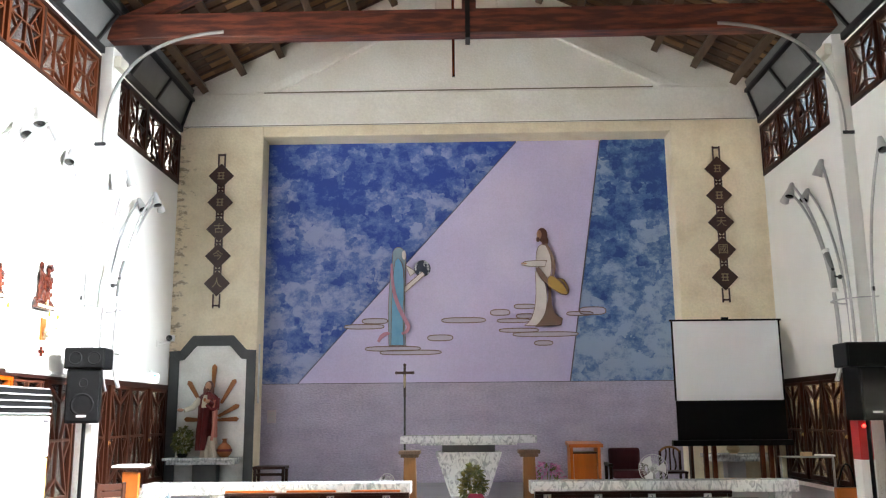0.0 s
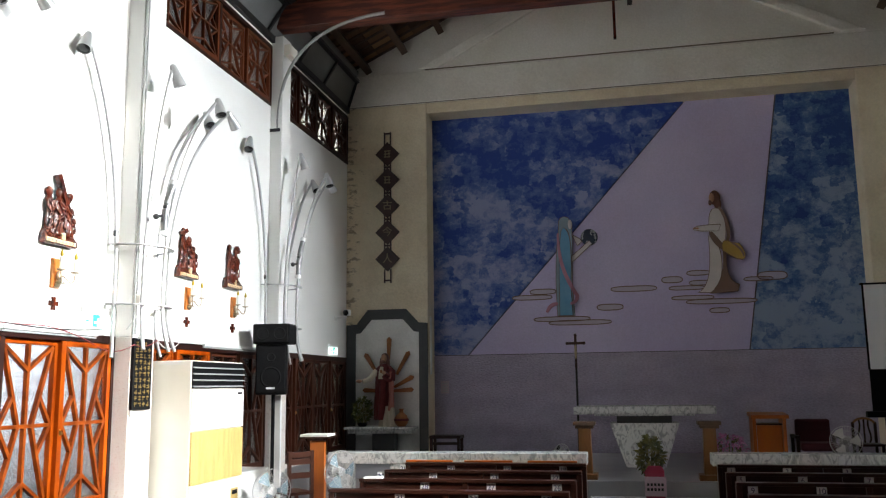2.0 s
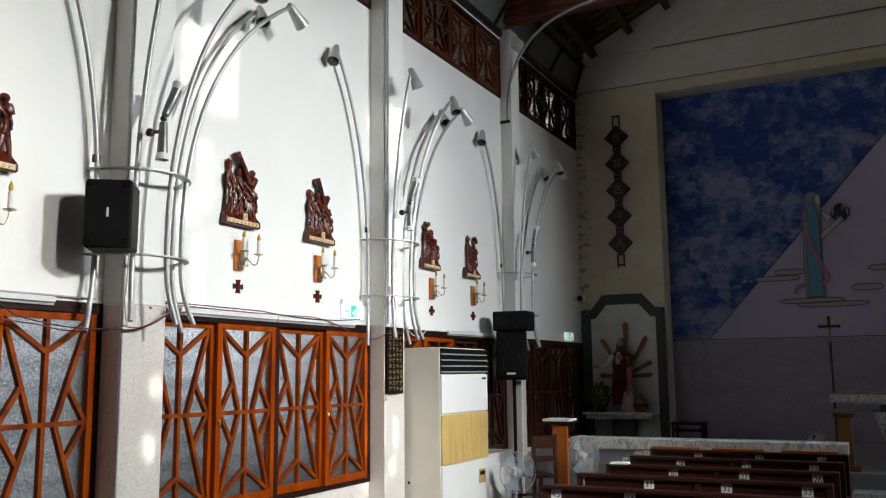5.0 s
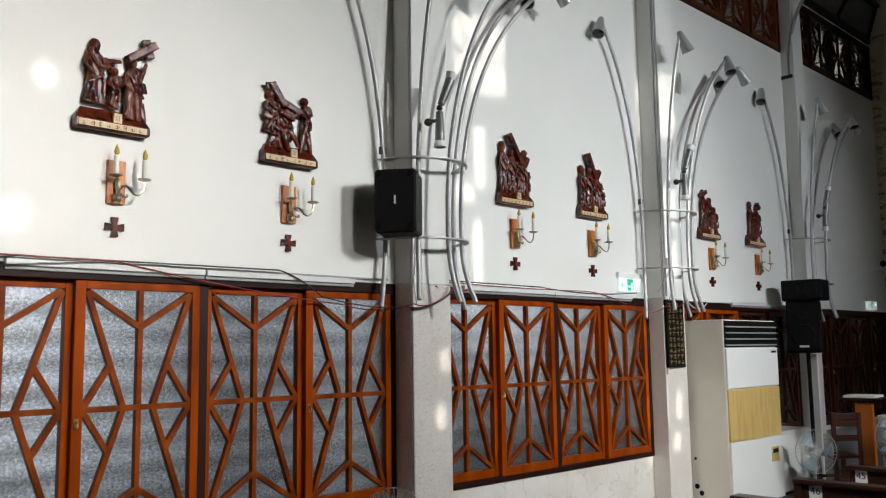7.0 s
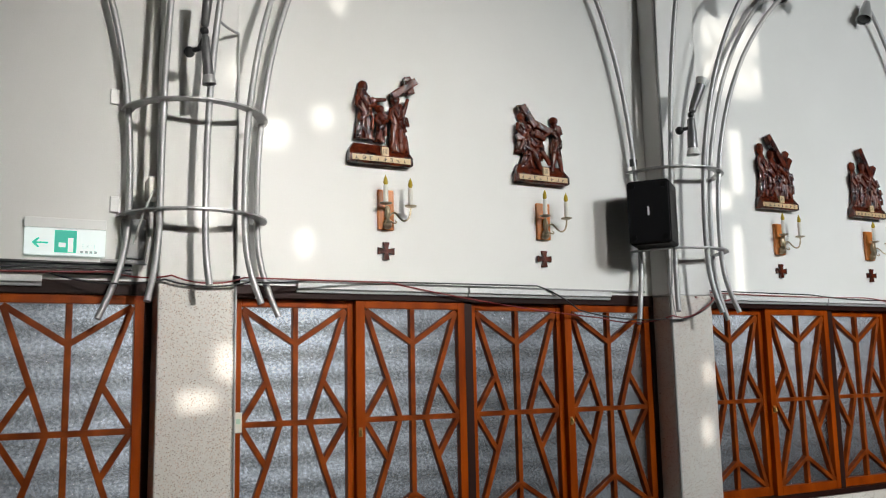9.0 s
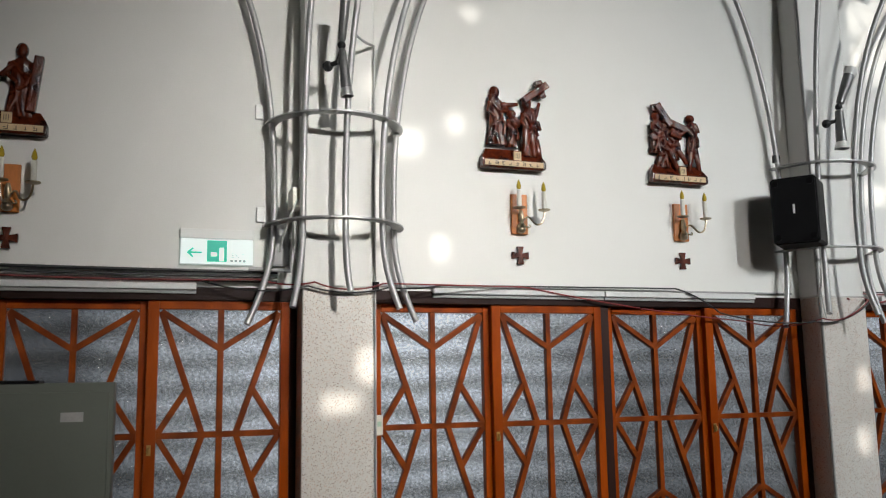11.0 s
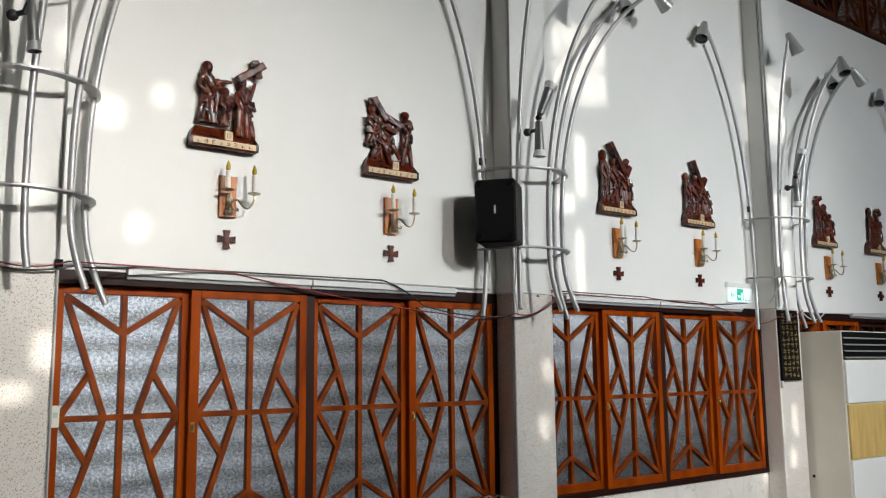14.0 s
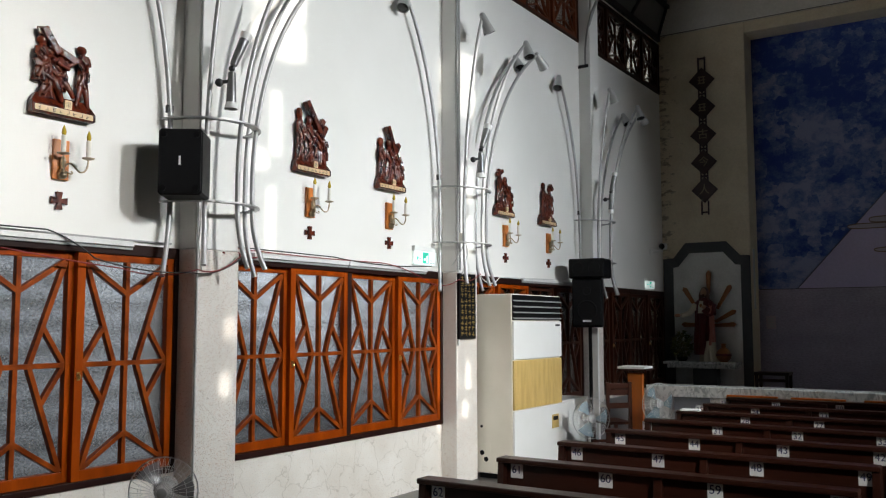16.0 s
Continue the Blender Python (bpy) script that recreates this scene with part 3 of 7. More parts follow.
# eave boards and steel edge along the wall tops
for name, x, s in (("eave_west", XL, 1), ("eave_east", XR, -1)):
    eave = thing(name, (0, 0, 0), "grey eave board framed in black steel angle", "trim")
    eave["kind"] = "structure"
    bm = bmesh.new()
    prism(bm, [(x, 6.12), (x - s * 0.02, 6.12), (x + s * 0.18, 6.78), (x + s * 0.2, 6.78)], YF, YB - 0.02)
    part("board", bm, M_PANEL, eave)
    bm = bmesh.new()
    box(bm, *sorted((x - s * 0.02, x + s * 0.05)), YF, YB - 0.03, 6.06, 6.15)
    box(bm, *sorted((x + s * 0.15, x + s * 0.22)), YF, YB - 0.03, 6.58, 6.63)
    part("edge_angle", bm, M_BLACKSTEEL, eave)
    for y in (8.3, 9.3, 10.3, 11.4, 12.4, 13.6):
        bm = bmesh.new()
        tube(bm, [(x + s * 0.03, y, 6.12), (x + s * 0.19, y + (0.25 if y < 13 else 0), 6.62)], 0.025, 4)
        part("brace", bm, M_BLACKSTEEL, eave)

# ---- lattice windows ----


def bar(bm, a, b, w, x0, x1):
    """A flat bar in the y-z plane from a to b."""
    a, b = Vector(a), Vector(b)
    d = (b - a).normalized()
    n = Vector((-d.y, d.x)) * (w / 2)
    prism(bm, [a + n, a - n, b - n, b + n], x0, x1, "yz")


def leaf_mesh(w, h, stile=0.055, t=0.05, thin=0.030):
    """One lattice leaf, y 0..w, z 0..h, x -t/2..t/2."""
    bm = bmesh.new()
    x0, x1 = -t / 2, t / 2
    box(bm, x0, x1, 0, stile, 0, h)
    box(bm, x0, x1, w - stile, w, 0, h)
    box(bm, x0, x1, stile, w - stile, 0, stile * 1.15)
    box(bm, x0, x1, stile, w - stile, h - stile * 0.8, h)
    y0, y1, z0, z1 = stile, w - stile, stile, h - stile * 0.8
    m, c = (z0 + z1) / 2, (y0 + y1) / 2
    hw, hh = (y1 - y0) / 2, (z1 - z0) / 2
    b0, b1 = x0 + 0.003, x1 - 0.003
    framed = len(bm.faces)
    bar(bm, (y0, m), (y1, m), thin, b0, b1)
    bar(bm, (c, z0), (c, z1), thin, b0 + 0.002, b1 - 0.002)
    for sy in (-1, 1):
        for sz in (-1, 1):
            corner = (c + sy * (hw - 0.01), m + sz * (hh - 0.01))
            bar(bm, corner, (c, m + sz * hh * 0.68), thin, b0 + 0.001, b1 - 0.001)
            bar(bm, corner, (c + sy * hw * 0.27, m), thin, b0 + 0.0015, b1 - 0.0015)
            bar(bm, (c + sy * hw, m), (c + sy * hw * 0.53, m + sz * hh * 0.36), thin, b0 + 0.0025, b1 - 0.0025)
    bm.faces.ensure_lookup_table()
    for f in bm.faces[framed:]:
        f.material_index = 1
    return bm


def lattice_window(name, x, s, a, b, z0, z1, label, leaf_mats, unglazed=None, lit=False, pierced=(), stile=0.055, thin=0.030):
    """A row of four leaves between two piers; x is the wall's inner face, s points into the hall."""
    win = thing(name, (x, 0, 0), label, "window")
    win["kind"] = "structure"
    bm = bmesh.new()
    f = 0.05
    xo = sorted((-s * 0.12, s * 0.015))
    box(bm, *xo, a, b, z1 - f, z1 + (0.02 if z0 < 1 else 0))
    box(bm, *xo, a, b, z0, z0 + f * 0.8)
    box(bm, *xo, a, a + f * 0.7, z0 + f * 0.8, z1 - f)
    box(bm, *xo, b - f * 0.7, b, z0 + f * 0.8, z1 - f)
    part("window_frame", bm, M_FRAME if leaf_mats[0] == M_WOOD else M_WOOD_D, win, bevel=0.004)
    ya, yb, za, zb = a + f * 0.7, b - f * 0.7, z0 + f * 0.8, z1 - f
    post = 0.05
    w = (yb - ya - post) / 4
    part("centre_post", cbox(-s * 0.055 - 0.06, -s * 0.055 + 0.06, ya + 2 * w, ya + 2 * w + post, za, zb), M_WOOD_D, win)
    for k in range(4):
        ov = 0.018
        bm = leaf_mesh(w + ov, zb - za, stile, thin=thin)
        leaf = part("leaf", bm, [leaf_mats[k], M_LATTICE if leaf_mats[k] == M_WOOD else leaf_mats[k]], win, bevel=0.003)
        leaf.location = (-s * (0.060 if k % 2 == 0 else 0.022), ya + k * w - ov / 2 + (post if k > 1 else 0), za)
        if k != unglazed:
            if pierced and k == 1:
                bm = bmesh.new()
                pw, ph = (w - 0.06) / 6, (zb - za - 0.06) / 7
                for i in range(6):
                    for j in range(7):
                        if (i, j) not in pierced:
                            box(bm, -0.003, 0.003, 0.03 + i * pw, 0.03 + (i + 1) * pw, 0.03 + j * ph, 0.03 + (j + 1) * ph)
            else:
                bm = cbox(-0.003, 0.003, 0.03, w - 0.03, 0.03, zb - za - 0.03)
            pane = part("pane", bm, M_GLASS, leaf, "rippled frosted glass")
            pane.visible_shadow = lit
            pane.location.x = -s * 0.016
        if z0 < 1:
            if k % 2 == 1:
                bm = cbox(*sorted((s * 0.0245, s * 0.029)), 0.014, 0.034, (zb - za) / 2 - 0.085, (zb - za) / 2 - 0.035)
                tube(bm, [(s * 0.029, 0.024, (zb - za) / 2 - 0.05), (s * 0.042, 0.024, (zb - za) / 2 - 0.055), (s * 0.046, 0.024, (zb - za) / 2 - 0.075)], 0.006, 8)
                part("latch", bm, M_BRASS, leaf, "small brass latch")
    return win


M_BRASS = mat("aged_brass", (0.55, 0.38, 0.14), 0.35, metal=1.0, bump=0.001)
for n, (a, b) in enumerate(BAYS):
    # bay 4's last two leaves: the air conditioner's shade put into darker wood
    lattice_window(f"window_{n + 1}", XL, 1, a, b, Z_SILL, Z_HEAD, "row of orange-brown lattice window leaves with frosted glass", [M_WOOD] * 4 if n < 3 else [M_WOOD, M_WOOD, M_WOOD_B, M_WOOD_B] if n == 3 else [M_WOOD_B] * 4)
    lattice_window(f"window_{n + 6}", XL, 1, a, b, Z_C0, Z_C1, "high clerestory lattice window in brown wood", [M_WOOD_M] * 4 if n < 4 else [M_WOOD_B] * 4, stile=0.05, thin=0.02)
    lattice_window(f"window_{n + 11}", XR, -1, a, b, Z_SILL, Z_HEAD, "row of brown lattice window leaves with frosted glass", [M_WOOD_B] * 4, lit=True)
    # unseen east panes left out and pierced to let sun patches through
    lattice_window(f"window_{n + 16}", XR, -1, a, b, Z_C0, Z_C1, "high clerestory lattice window in brown wood", [M_WOOD_B] * 4, unglazed={2: 1, 3: 0}.get(n), lit=True, pierced=((1, 4), (0, 3), (3, 1)) if n == 1 else (), stile=0.05, thin=0.02)
# glowing banded sheet behind the west windows, in place of the daylit yard
m = bpy.data.materials.new("yard_backdrop")
m.use_nodes = True
nt = m.node_tree
co = nt.nodes.new("ShaderNodeTexCoord")
wv = nt.nodes.new("ShaderNodeTexWave")
wv.bands_direction = "Z"
wv.inputs["Scale"].default_value, wv.inputs["Distortion"].default_value, wv.inputs["Detail"].default_value = 2.1, 3.4, 3
nt.links.new(co.outputs["Object"], wv.inputs["Vector"])
rp = nt.nodes.new("ShaderNodeValToRGB")
rp.color_ramp.elements[0].position, rp.color_ramp.elements[0].color = 0.15, (0.10, 0.105, 0.10, 1)
rp.color_ramp.elements[1].position, rp.color_ramp.elements[1].color = 0.9, (0.50, 0.54, 0.59, 1)
nt.links.new(wv.outputs["Fac"], rp.inputs[0])
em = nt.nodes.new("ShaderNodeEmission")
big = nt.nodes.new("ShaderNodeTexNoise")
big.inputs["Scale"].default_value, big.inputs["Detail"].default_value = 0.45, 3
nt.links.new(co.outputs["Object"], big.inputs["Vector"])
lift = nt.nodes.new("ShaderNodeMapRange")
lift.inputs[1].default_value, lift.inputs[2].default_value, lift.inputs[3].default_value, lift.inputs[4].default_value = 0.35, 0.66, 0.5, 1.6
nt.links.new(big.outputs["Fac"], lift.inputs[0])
# its glow is graded: dimmer low down, towards the rear and the altar
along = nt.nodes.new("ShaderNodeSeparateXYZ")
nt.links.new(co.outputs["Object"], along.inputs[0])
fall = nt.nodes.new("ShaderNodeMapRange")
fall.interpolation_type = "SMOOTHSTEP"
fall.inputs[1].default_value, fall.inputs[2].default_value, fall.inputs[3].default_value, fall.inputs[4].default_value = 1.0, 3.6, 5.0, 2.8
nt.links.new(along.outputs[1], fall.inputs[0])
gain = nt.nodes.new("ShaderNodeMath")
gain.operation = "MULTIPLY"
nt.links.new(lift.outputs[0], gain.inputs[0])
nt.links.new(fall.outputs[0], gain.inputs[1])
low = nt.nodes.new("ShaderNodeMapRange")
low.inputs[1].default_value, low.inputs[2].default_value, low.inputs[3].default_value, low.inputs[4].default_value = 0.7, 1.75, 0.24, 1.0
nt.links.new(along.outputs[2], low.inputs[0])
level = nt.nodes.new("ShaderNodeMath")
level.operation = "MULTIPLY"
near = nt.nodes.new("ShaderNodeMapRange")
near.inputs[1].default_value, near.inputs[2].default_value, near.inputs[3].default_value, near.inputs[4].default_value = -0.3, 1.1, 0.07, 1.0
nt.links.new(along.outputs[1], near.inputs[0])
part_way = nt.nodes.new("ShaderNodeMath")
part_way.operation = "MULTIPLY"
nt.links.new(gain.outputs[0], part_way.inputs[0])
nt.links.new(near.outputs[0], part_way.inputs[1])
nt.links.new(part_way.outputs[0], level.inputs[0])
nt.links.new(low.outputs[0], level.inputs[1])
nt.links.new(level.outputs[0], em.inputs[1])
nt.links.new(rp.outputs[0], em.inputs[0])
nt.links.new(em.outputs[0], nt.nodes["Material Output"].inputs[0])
tagged(obj("backdrop", cbox(XL - 0.45, XL - 0.40, -8, 7.45, -0.2, 2.5), m), "glowing banded sheet standing in for the daylit yard", "backdrop", kind="structure")
# added pale wall outside, there to give the high west panes their brightness
tagged(obj("pale_backing_west", cbox(XL - 1.5, XL - 1.4, -8, 18, -0.2, 7.6), mat("pale_pane_backing", (0.82, 0.82, 0.80), 0.9, second=(0.7, 0.7, 0.68), bump=0.004)), "added pale wall that sets the brightness of the west panes", "wall", kind="structure")
# added board behind the corner windows, only to keep their panes dark
tagged(obj("dark_backing_west", cbox(XL - 0.9, XL - 0.8, 7.5, 18, -0.2, 2.6), mat("dark_pane_backing", (0.07, 0.06, 0.05), 0.9, bump=0.004)), "added dark board that darkens the corner panes from behind", "wall", kind="structure")
# added tan board that blocks the sky behind the east corner panes
tagged(obj("tan_backing_east", cbox(XR + 0.8, XR + 0.9, 11.45, 15, -0.2, 2.6), mat("tan_pane_backing", (0.50, 0.34, 0.18), 0.9, second=(0.35, 0.22, 0.10), bump=0.004)), "added tan board that darkens the east corner panes from behind", "wall", kind="structure")

# ---- altar platform, rail, altar ----
M_PLATFORM = mat("grey_terrazzo_platform", (0.30, 0.29, 0.30), 0.35, second=(0.20, 0.19, 0.20), scale=3, grain=120, bump=0.001)
bm = bmesh.new()
box(bm, XL, XR, 10.15, YB + DEEP, 0, PLAT)
tagged(obj("platform", bm, M_PLATFORM, bevel=0.01), "raised altar platform of grey terrazzo", "platform", kind="structure")
bm = bmesh.new()
box(bm, -0.42, 0.84, 9.85, 10.15, 0, 0.34)
box(bm, -0.42, 0.84, 9.55, 9.85, 0, 0.17)
tagged(obj("altar_steps", bm, M_MARBLE, bevel=0.008), "pale stone steps up to the altar", "steps", kind="structure")
for x0, x1 in ((-3.25, -0.42), (0.83, 3.6)):
    rail = thing("communion_rail", (0, 9.8, 0), "low communion rail with a veined white marble top", "rail", "communion rails")
    part("rail_top", cbox(x0, x1, -0.15, 0.15, 0.705, 0.825), M_MARBLE, rail, bevel=0.008)
    n = 5
    for k in range(n):
        xx = x0 + 0.15 + (x1 - x0 - 0.3) * k / (n - 1)
        part("support", cbox(xx - 0.09, xx + 0.09, -0.10, 0.10, 0, 0.705), M_MARBLE, rail, bevel=0.006)
altar = thing("altar", (0.2, 12.0, PLAT), "white marble altar table on a tapered pedestal", "altar")
bm = bmesh.new()
v = box(bm, -0.87, 0.87, -0.42, 0.42, 0.66, 0.755)
box(bm, -0.62, 0.62, -0.30, 0.30, 0.635, 0.66)
part("table_slab", bm, M_MARBLE, altar, bevel=0.008)
part("neck", cbox(-0.34, 0.34, -0.22, 0.22, 0.545, 0.635), M_GREY_STONE, altar)
bm = bmesh.new()
prism(bm, [(-0.24, 0), (0.24, 0), (0.43, 0.545), (-0.43, 0.545)], -0.28, 0.28)
part("pedestal", bm, M_MARBLE, altar, bevel=0.006)
for x in (-0.47, 0.87):
    post = thing("rail_post", (x, 10.35, PLAT), "honey-coloured wooden post with a moulded capital", "post", "posts beside the altar steps")
    bm = bmesh.new()
    prism(bm, [(-0.076, 0.0), (0.076, 0.0), (0.066, 0.55), (-0.066, 0.55)], -0.07, 0.07)
    part("shaft", bm, M_OAK, post, bevel=0.006)
    bm = bmesh.new()
    box(bm, -0.10, 0.10, -0.10, 0.10, 0.55, 0.585)
    box(bm, -0.122, 0.122, -0.12, 0.12, 0.585, 0.625)
    part("capital", bm, M_PURLIN, post, "darker brown moulded capital", bevel=0.006)
    part("plinth", cbox(-0.13, 0.13, -0.12, 0.12, 0, 0.06), M_OAK, post, bevel=0.004)

# ---- pews ----
PEW_Y = [3.63 + 0.737 * k for k in range(8)]


def pew(x0, x1):
    w = x1 - x0
    p = thing("pew", (x0, 0, 0), "dark brown wooden church pew with numbered seat labels", "pew", "pews in the nave")
    part("backrest", cbox(0.02, w - 0.02, 0.0, 0.03, 0.42, 0.775), M_PEW, p, bevel=0.004)
    part("top_rail", cbox(0.0, w, -0.05, 0.05, 0.775, 0.80), M_PEW, p, bevel=0.006)
    part("seat", cbox(0.03, w - 0.03, -0.40, 0.0, 0.40, 0.43), M_PEW, p, bevel=0.004)
    part("book_shelf", cbox(0.03, w - 0.03, 0.03, 0.20, 0.52, 0.54), M_PEW, p)
    for x in (0.0, w / 2 - 0.02, w - 0.04):
        bm = bmesh.new()
        prism(bm, [(-0.38, 0), (0.06, 0), (0.05, 0.774), (-0.03, 0.774), (-0.06, 0.45), (-0.38, 0.40)], x, x + 0.04, "yz")
        part("end_panel", bm, M_PEW, p, bevel=0.004)
    return p


PL0, PL1, PR0, PR1 = -2.13, -0.38, 0.80, 2.64
PL, PR = pew(PL0, PL1), pew(PR0, PR1)
PL.matrix_world, PR.matrix_world = pose(PL0, PEW_Y[0], 0), pose(PR0, PEW_Y[0], 0)
for y in PEW_Y[1:]:
    copy_thing(PL, pose(PL0, y, 0))
    copy_thing(PR, pose(PR0, y, 0))

# ---- large loose things ----
# floor-standing air conditioner
AX0, AX1, AY0, AY1, AH = -4.28, -3.86, 7.70, 8.78, 1.80
ac = thing("air_conditioner", ((AX0 + AX1) / 2, (AY0 + AY1) / 2, 0), "tall ivory floor-standing air conditioner with a yellowed grille", "air conditioner")
hx, hy = (AX1 - AX0) / 2, (AY1 - AY0) / 2
part("casing", cbox(-hx, hx - 0.02, -hy, hy, 0.05, AH), M_AC, ac, bevel=0.012)
part("plinth", cbox(-hx + 0.02, hx - 0.05, -hy + 0.02, hy - 0.02, 0, 0.05), M_BLACK, ac)
part("upper_panel", cbox(hx - 0.02, hx, -hy + 0.006, hy - 0.006, 1.155, 1.53), M_ACW, ac, "white enamel panel", bevel=0.006)
part("lower_panel", cbox(hx - 0.02, hx, -hy + 0.006, hy - 0.006, 0.06, 0.66), M_ACW, ac, "white enamel panel", bevel=0.006)
gr = part("intake_grille", cbox(hx - 0.02, hx - 0.002, -hy + 0.01, hy - 0.01, 0.67, 1.145), M_ACY, ac, "yellowed plastic intake grille")
for k in range(36):
    z = 0.69 + k * 0.0125
    part("grille_bar", cbox(hx - 0.003, hx + 0.003, -hy + 0.03, hy - 0.03, z, z + 0.006), M_ACY, gr)
part("outlet", cbox(hx - 0.022, hx - 0.012, -hy + 0.01, hy - 0.01, 1.54, AH - 0.01), M_BLACK, ac, "black air outlet")
for k in range(4):
    z = 1.56 + k * 0.058
    m = Matrix.Translation((hx - 0.005, 0, z)) @ pose(0, 0, 0, 0, 20, 0)
    part("louvre", cbox(-0.02, 0.014, -hy + 0.012, hy - 0.012, -0.004, 0.004, m), M_GREYMETAL, ac, "grey louvre blade")
part("control_plate", cbox(hx, hx + 0.006, hy - 0.26, hy - 0.11, 0.42, 0.56), M_ACY, ac, "small control plate")
part("display", cbox(hx + 0.006, hx + 0.009, hy - 0.24, hy - 0.13, 0.50, 0.54), M_BLACK, ac)
part("nameplate", cbox(hx, hx + 0.003, hy - 0.15, hy - 0.05, 1.48, 1.50), M_BLACK, ac)
for y, z, q in ((-0.155, 0.50, 0.014), (-0.150, 0.245, 0.024), (-0.105, 0.185, 0.024)):
    bm = bmesh.new()
    lathe(bm, [(q, 0), (q, 0.004)], 14, m=Matrix.Translation((y, -hy - 0.002, z)) @ pose(0, 0, 0, 90, 0, 0))
    part("pipe_port", bm, M_BLACK, ac)
part("port_plate", cbox(-0.195, -0.055, -hy - 0.0015, -hy, 0.12, 0.33), M_AC, ac, "thin cover plate round the pipe ports")

# loudspeaker on a pole
spk = thing("speaker_stand", (-4.04, 9.95, 0), "black loudspeaker stand with a slim pole", "stand")
bm = bmesh.new()
tube(bm, [(0, 0, 0.02), (0, 0, 1.46)], 0.022, 10)
part("pole", bm, M_BLACK, spk, smooth=True)
bm = bmesh.new()
lathe(bm, [(0.24, 0), (0.24, 0.015), (0.05, 0.03), (0.03, 0.06)], 20)
part("base_plate", bm, M_BLACK, spk, smooth=True)
M_GRILLE = mat("perforated_black_grille", (0.005, 0.005, 0.006), 0.6, second=(0.003, 0.003, 0.004), scale=20, grain=400, bump=0.002, spec=0.2, speckle=0.5)


def cone_ring(bm, x, y, z, r):
    """A shallow loudspeaker surround that faces -y."""
    lathe(bm, [(r * 0.2, -0.004), (r * 0.75, 0.0), (r * 0.9, 0.006), (r, 0.0)], 24, m=Matrix.Translation((x, y, z)) @ pose(0, 0, 0, 90, 0, 0))


sb = thing("loudspeaker", (-4.04, 9.95, 1.42), "black two-way loudspeaker on a pole stand", "loudspeaker", turn=12)
bm = bmesh.new()
prism(bm, [(-0.185, -0.16), (0.185, -0.16), (0.14, 0.16), (-0.14, 0.16)], 0.04, 0.625, "xy")
part("cabinet", bm, M_BLACK, sb, bevel=0.02)
part("grille", cbox(-0.165, 0.165, -0.172, -0.162, 0.07, 0.595), M_GRILLE, sb, "perforated black grille", bevel=0.004)
bm = bmesh.new()
cone_ring(bm, 0, -0.173, 0.24, 0.125)
part("woofer", bm, M_GRILLE, sb, smooth=True)
bm = bmesh.new()
cone_ring(bm, 0, -0.173, 0.47, 0.05)
part("tweeter", bm, M_GRILLE, sb, smooth=True)
part("badge", cbox(-0.05, 0.05, -0.180, -0.172, 0.105, 0.128), M_TAPE, sb, "small silver badge")
s2 = thing("loudspeaker", (-4.02, 9.95, 2.045), "wide black loudspeaker box lying on another", "loudspeaker", turn=6)
part("cabinet", cbox(-0.225, 0.215, -0.18, 0.14, 0, 0.235), M_BLACK, s2, bevel=0.02)
part("grille", cbox(-0.205, 0.195, -0.187, -0.18, 0.02, 0.215), M_GRILLE, s2, "perforated black grille", bevel=0.004)
bm = bmesh.new()
for x in (-0.1, 0.1):
    cone_ring(bm, x, -0.188, 0.117, 0.075)
part("woofer", bm, M_GRILLE, s2, smooth=True)

# projection screen
scr = thing("projection_screen", (3.935, 12.9, PLAT), "portable white projection screen on a black case", "projection screen")
part("cloth", cbox(-0.76, 0.76, -0.004, 0.004, 1.19, 2.32), M_SCREEN, scr, "white screen cloth")
part("lower_skirt", cbox(-0.77, 0.77, -0.005, 0.005, 0.62, 1.19), M_BLACK, scr, "black cloth skirt")
part("left_border", cbox(-0.78, -0.755, -0.006, 0.006, 1.19, 2.32), M_BLACK, scr)
part("right_border", cbox(0.755, 0.78, -0.006, 0.006, 1.19, 2.32), M_BLACK, scr)
part("top_bar", cbox(-0.80, 0.80, -0.02, 0.02, 2.32, 2.345), M_BLACK, scr)
part("case", cbox(-0.85, 0.83, -0.06, 0.06, 0.56, 0.64), M_BLACK, scr, bevel=0.01)
part("handle", cbox(-0.05, 0.05, -0.01, 0.01, 2.345, 2.375), M_BLACK, scr)
part("mast", cbox(-0.03, 0.03, 0.012, 0.04, 0.6, 2.33), M_BLACK, scr)
for x in (-0.6, 0.6):
    part("leg", cbox(x - 0.02, x + 0.02, -0.05, 0.05, 0, 0.56), M_WOOD_B, scr)

# ---- lamp trees on the piers ----
M_ENAMEL = mat("silver_grey_enamel", (0.46, 0.46, 0.455), 0.35, metal=0.4, grain=60, bump=0.001)
M_TWIN = mat("grey_spot_paint", (0.20, 0.20, 0.20), 0.35, metal=0.5, second=(0.13, 0.13, 0.13), scale=12, grain=60, bump=0.001)
M_BULB = mat("dark_lamp_glass", (0.012, 0.012, 0.013), 0.2, bump=0)


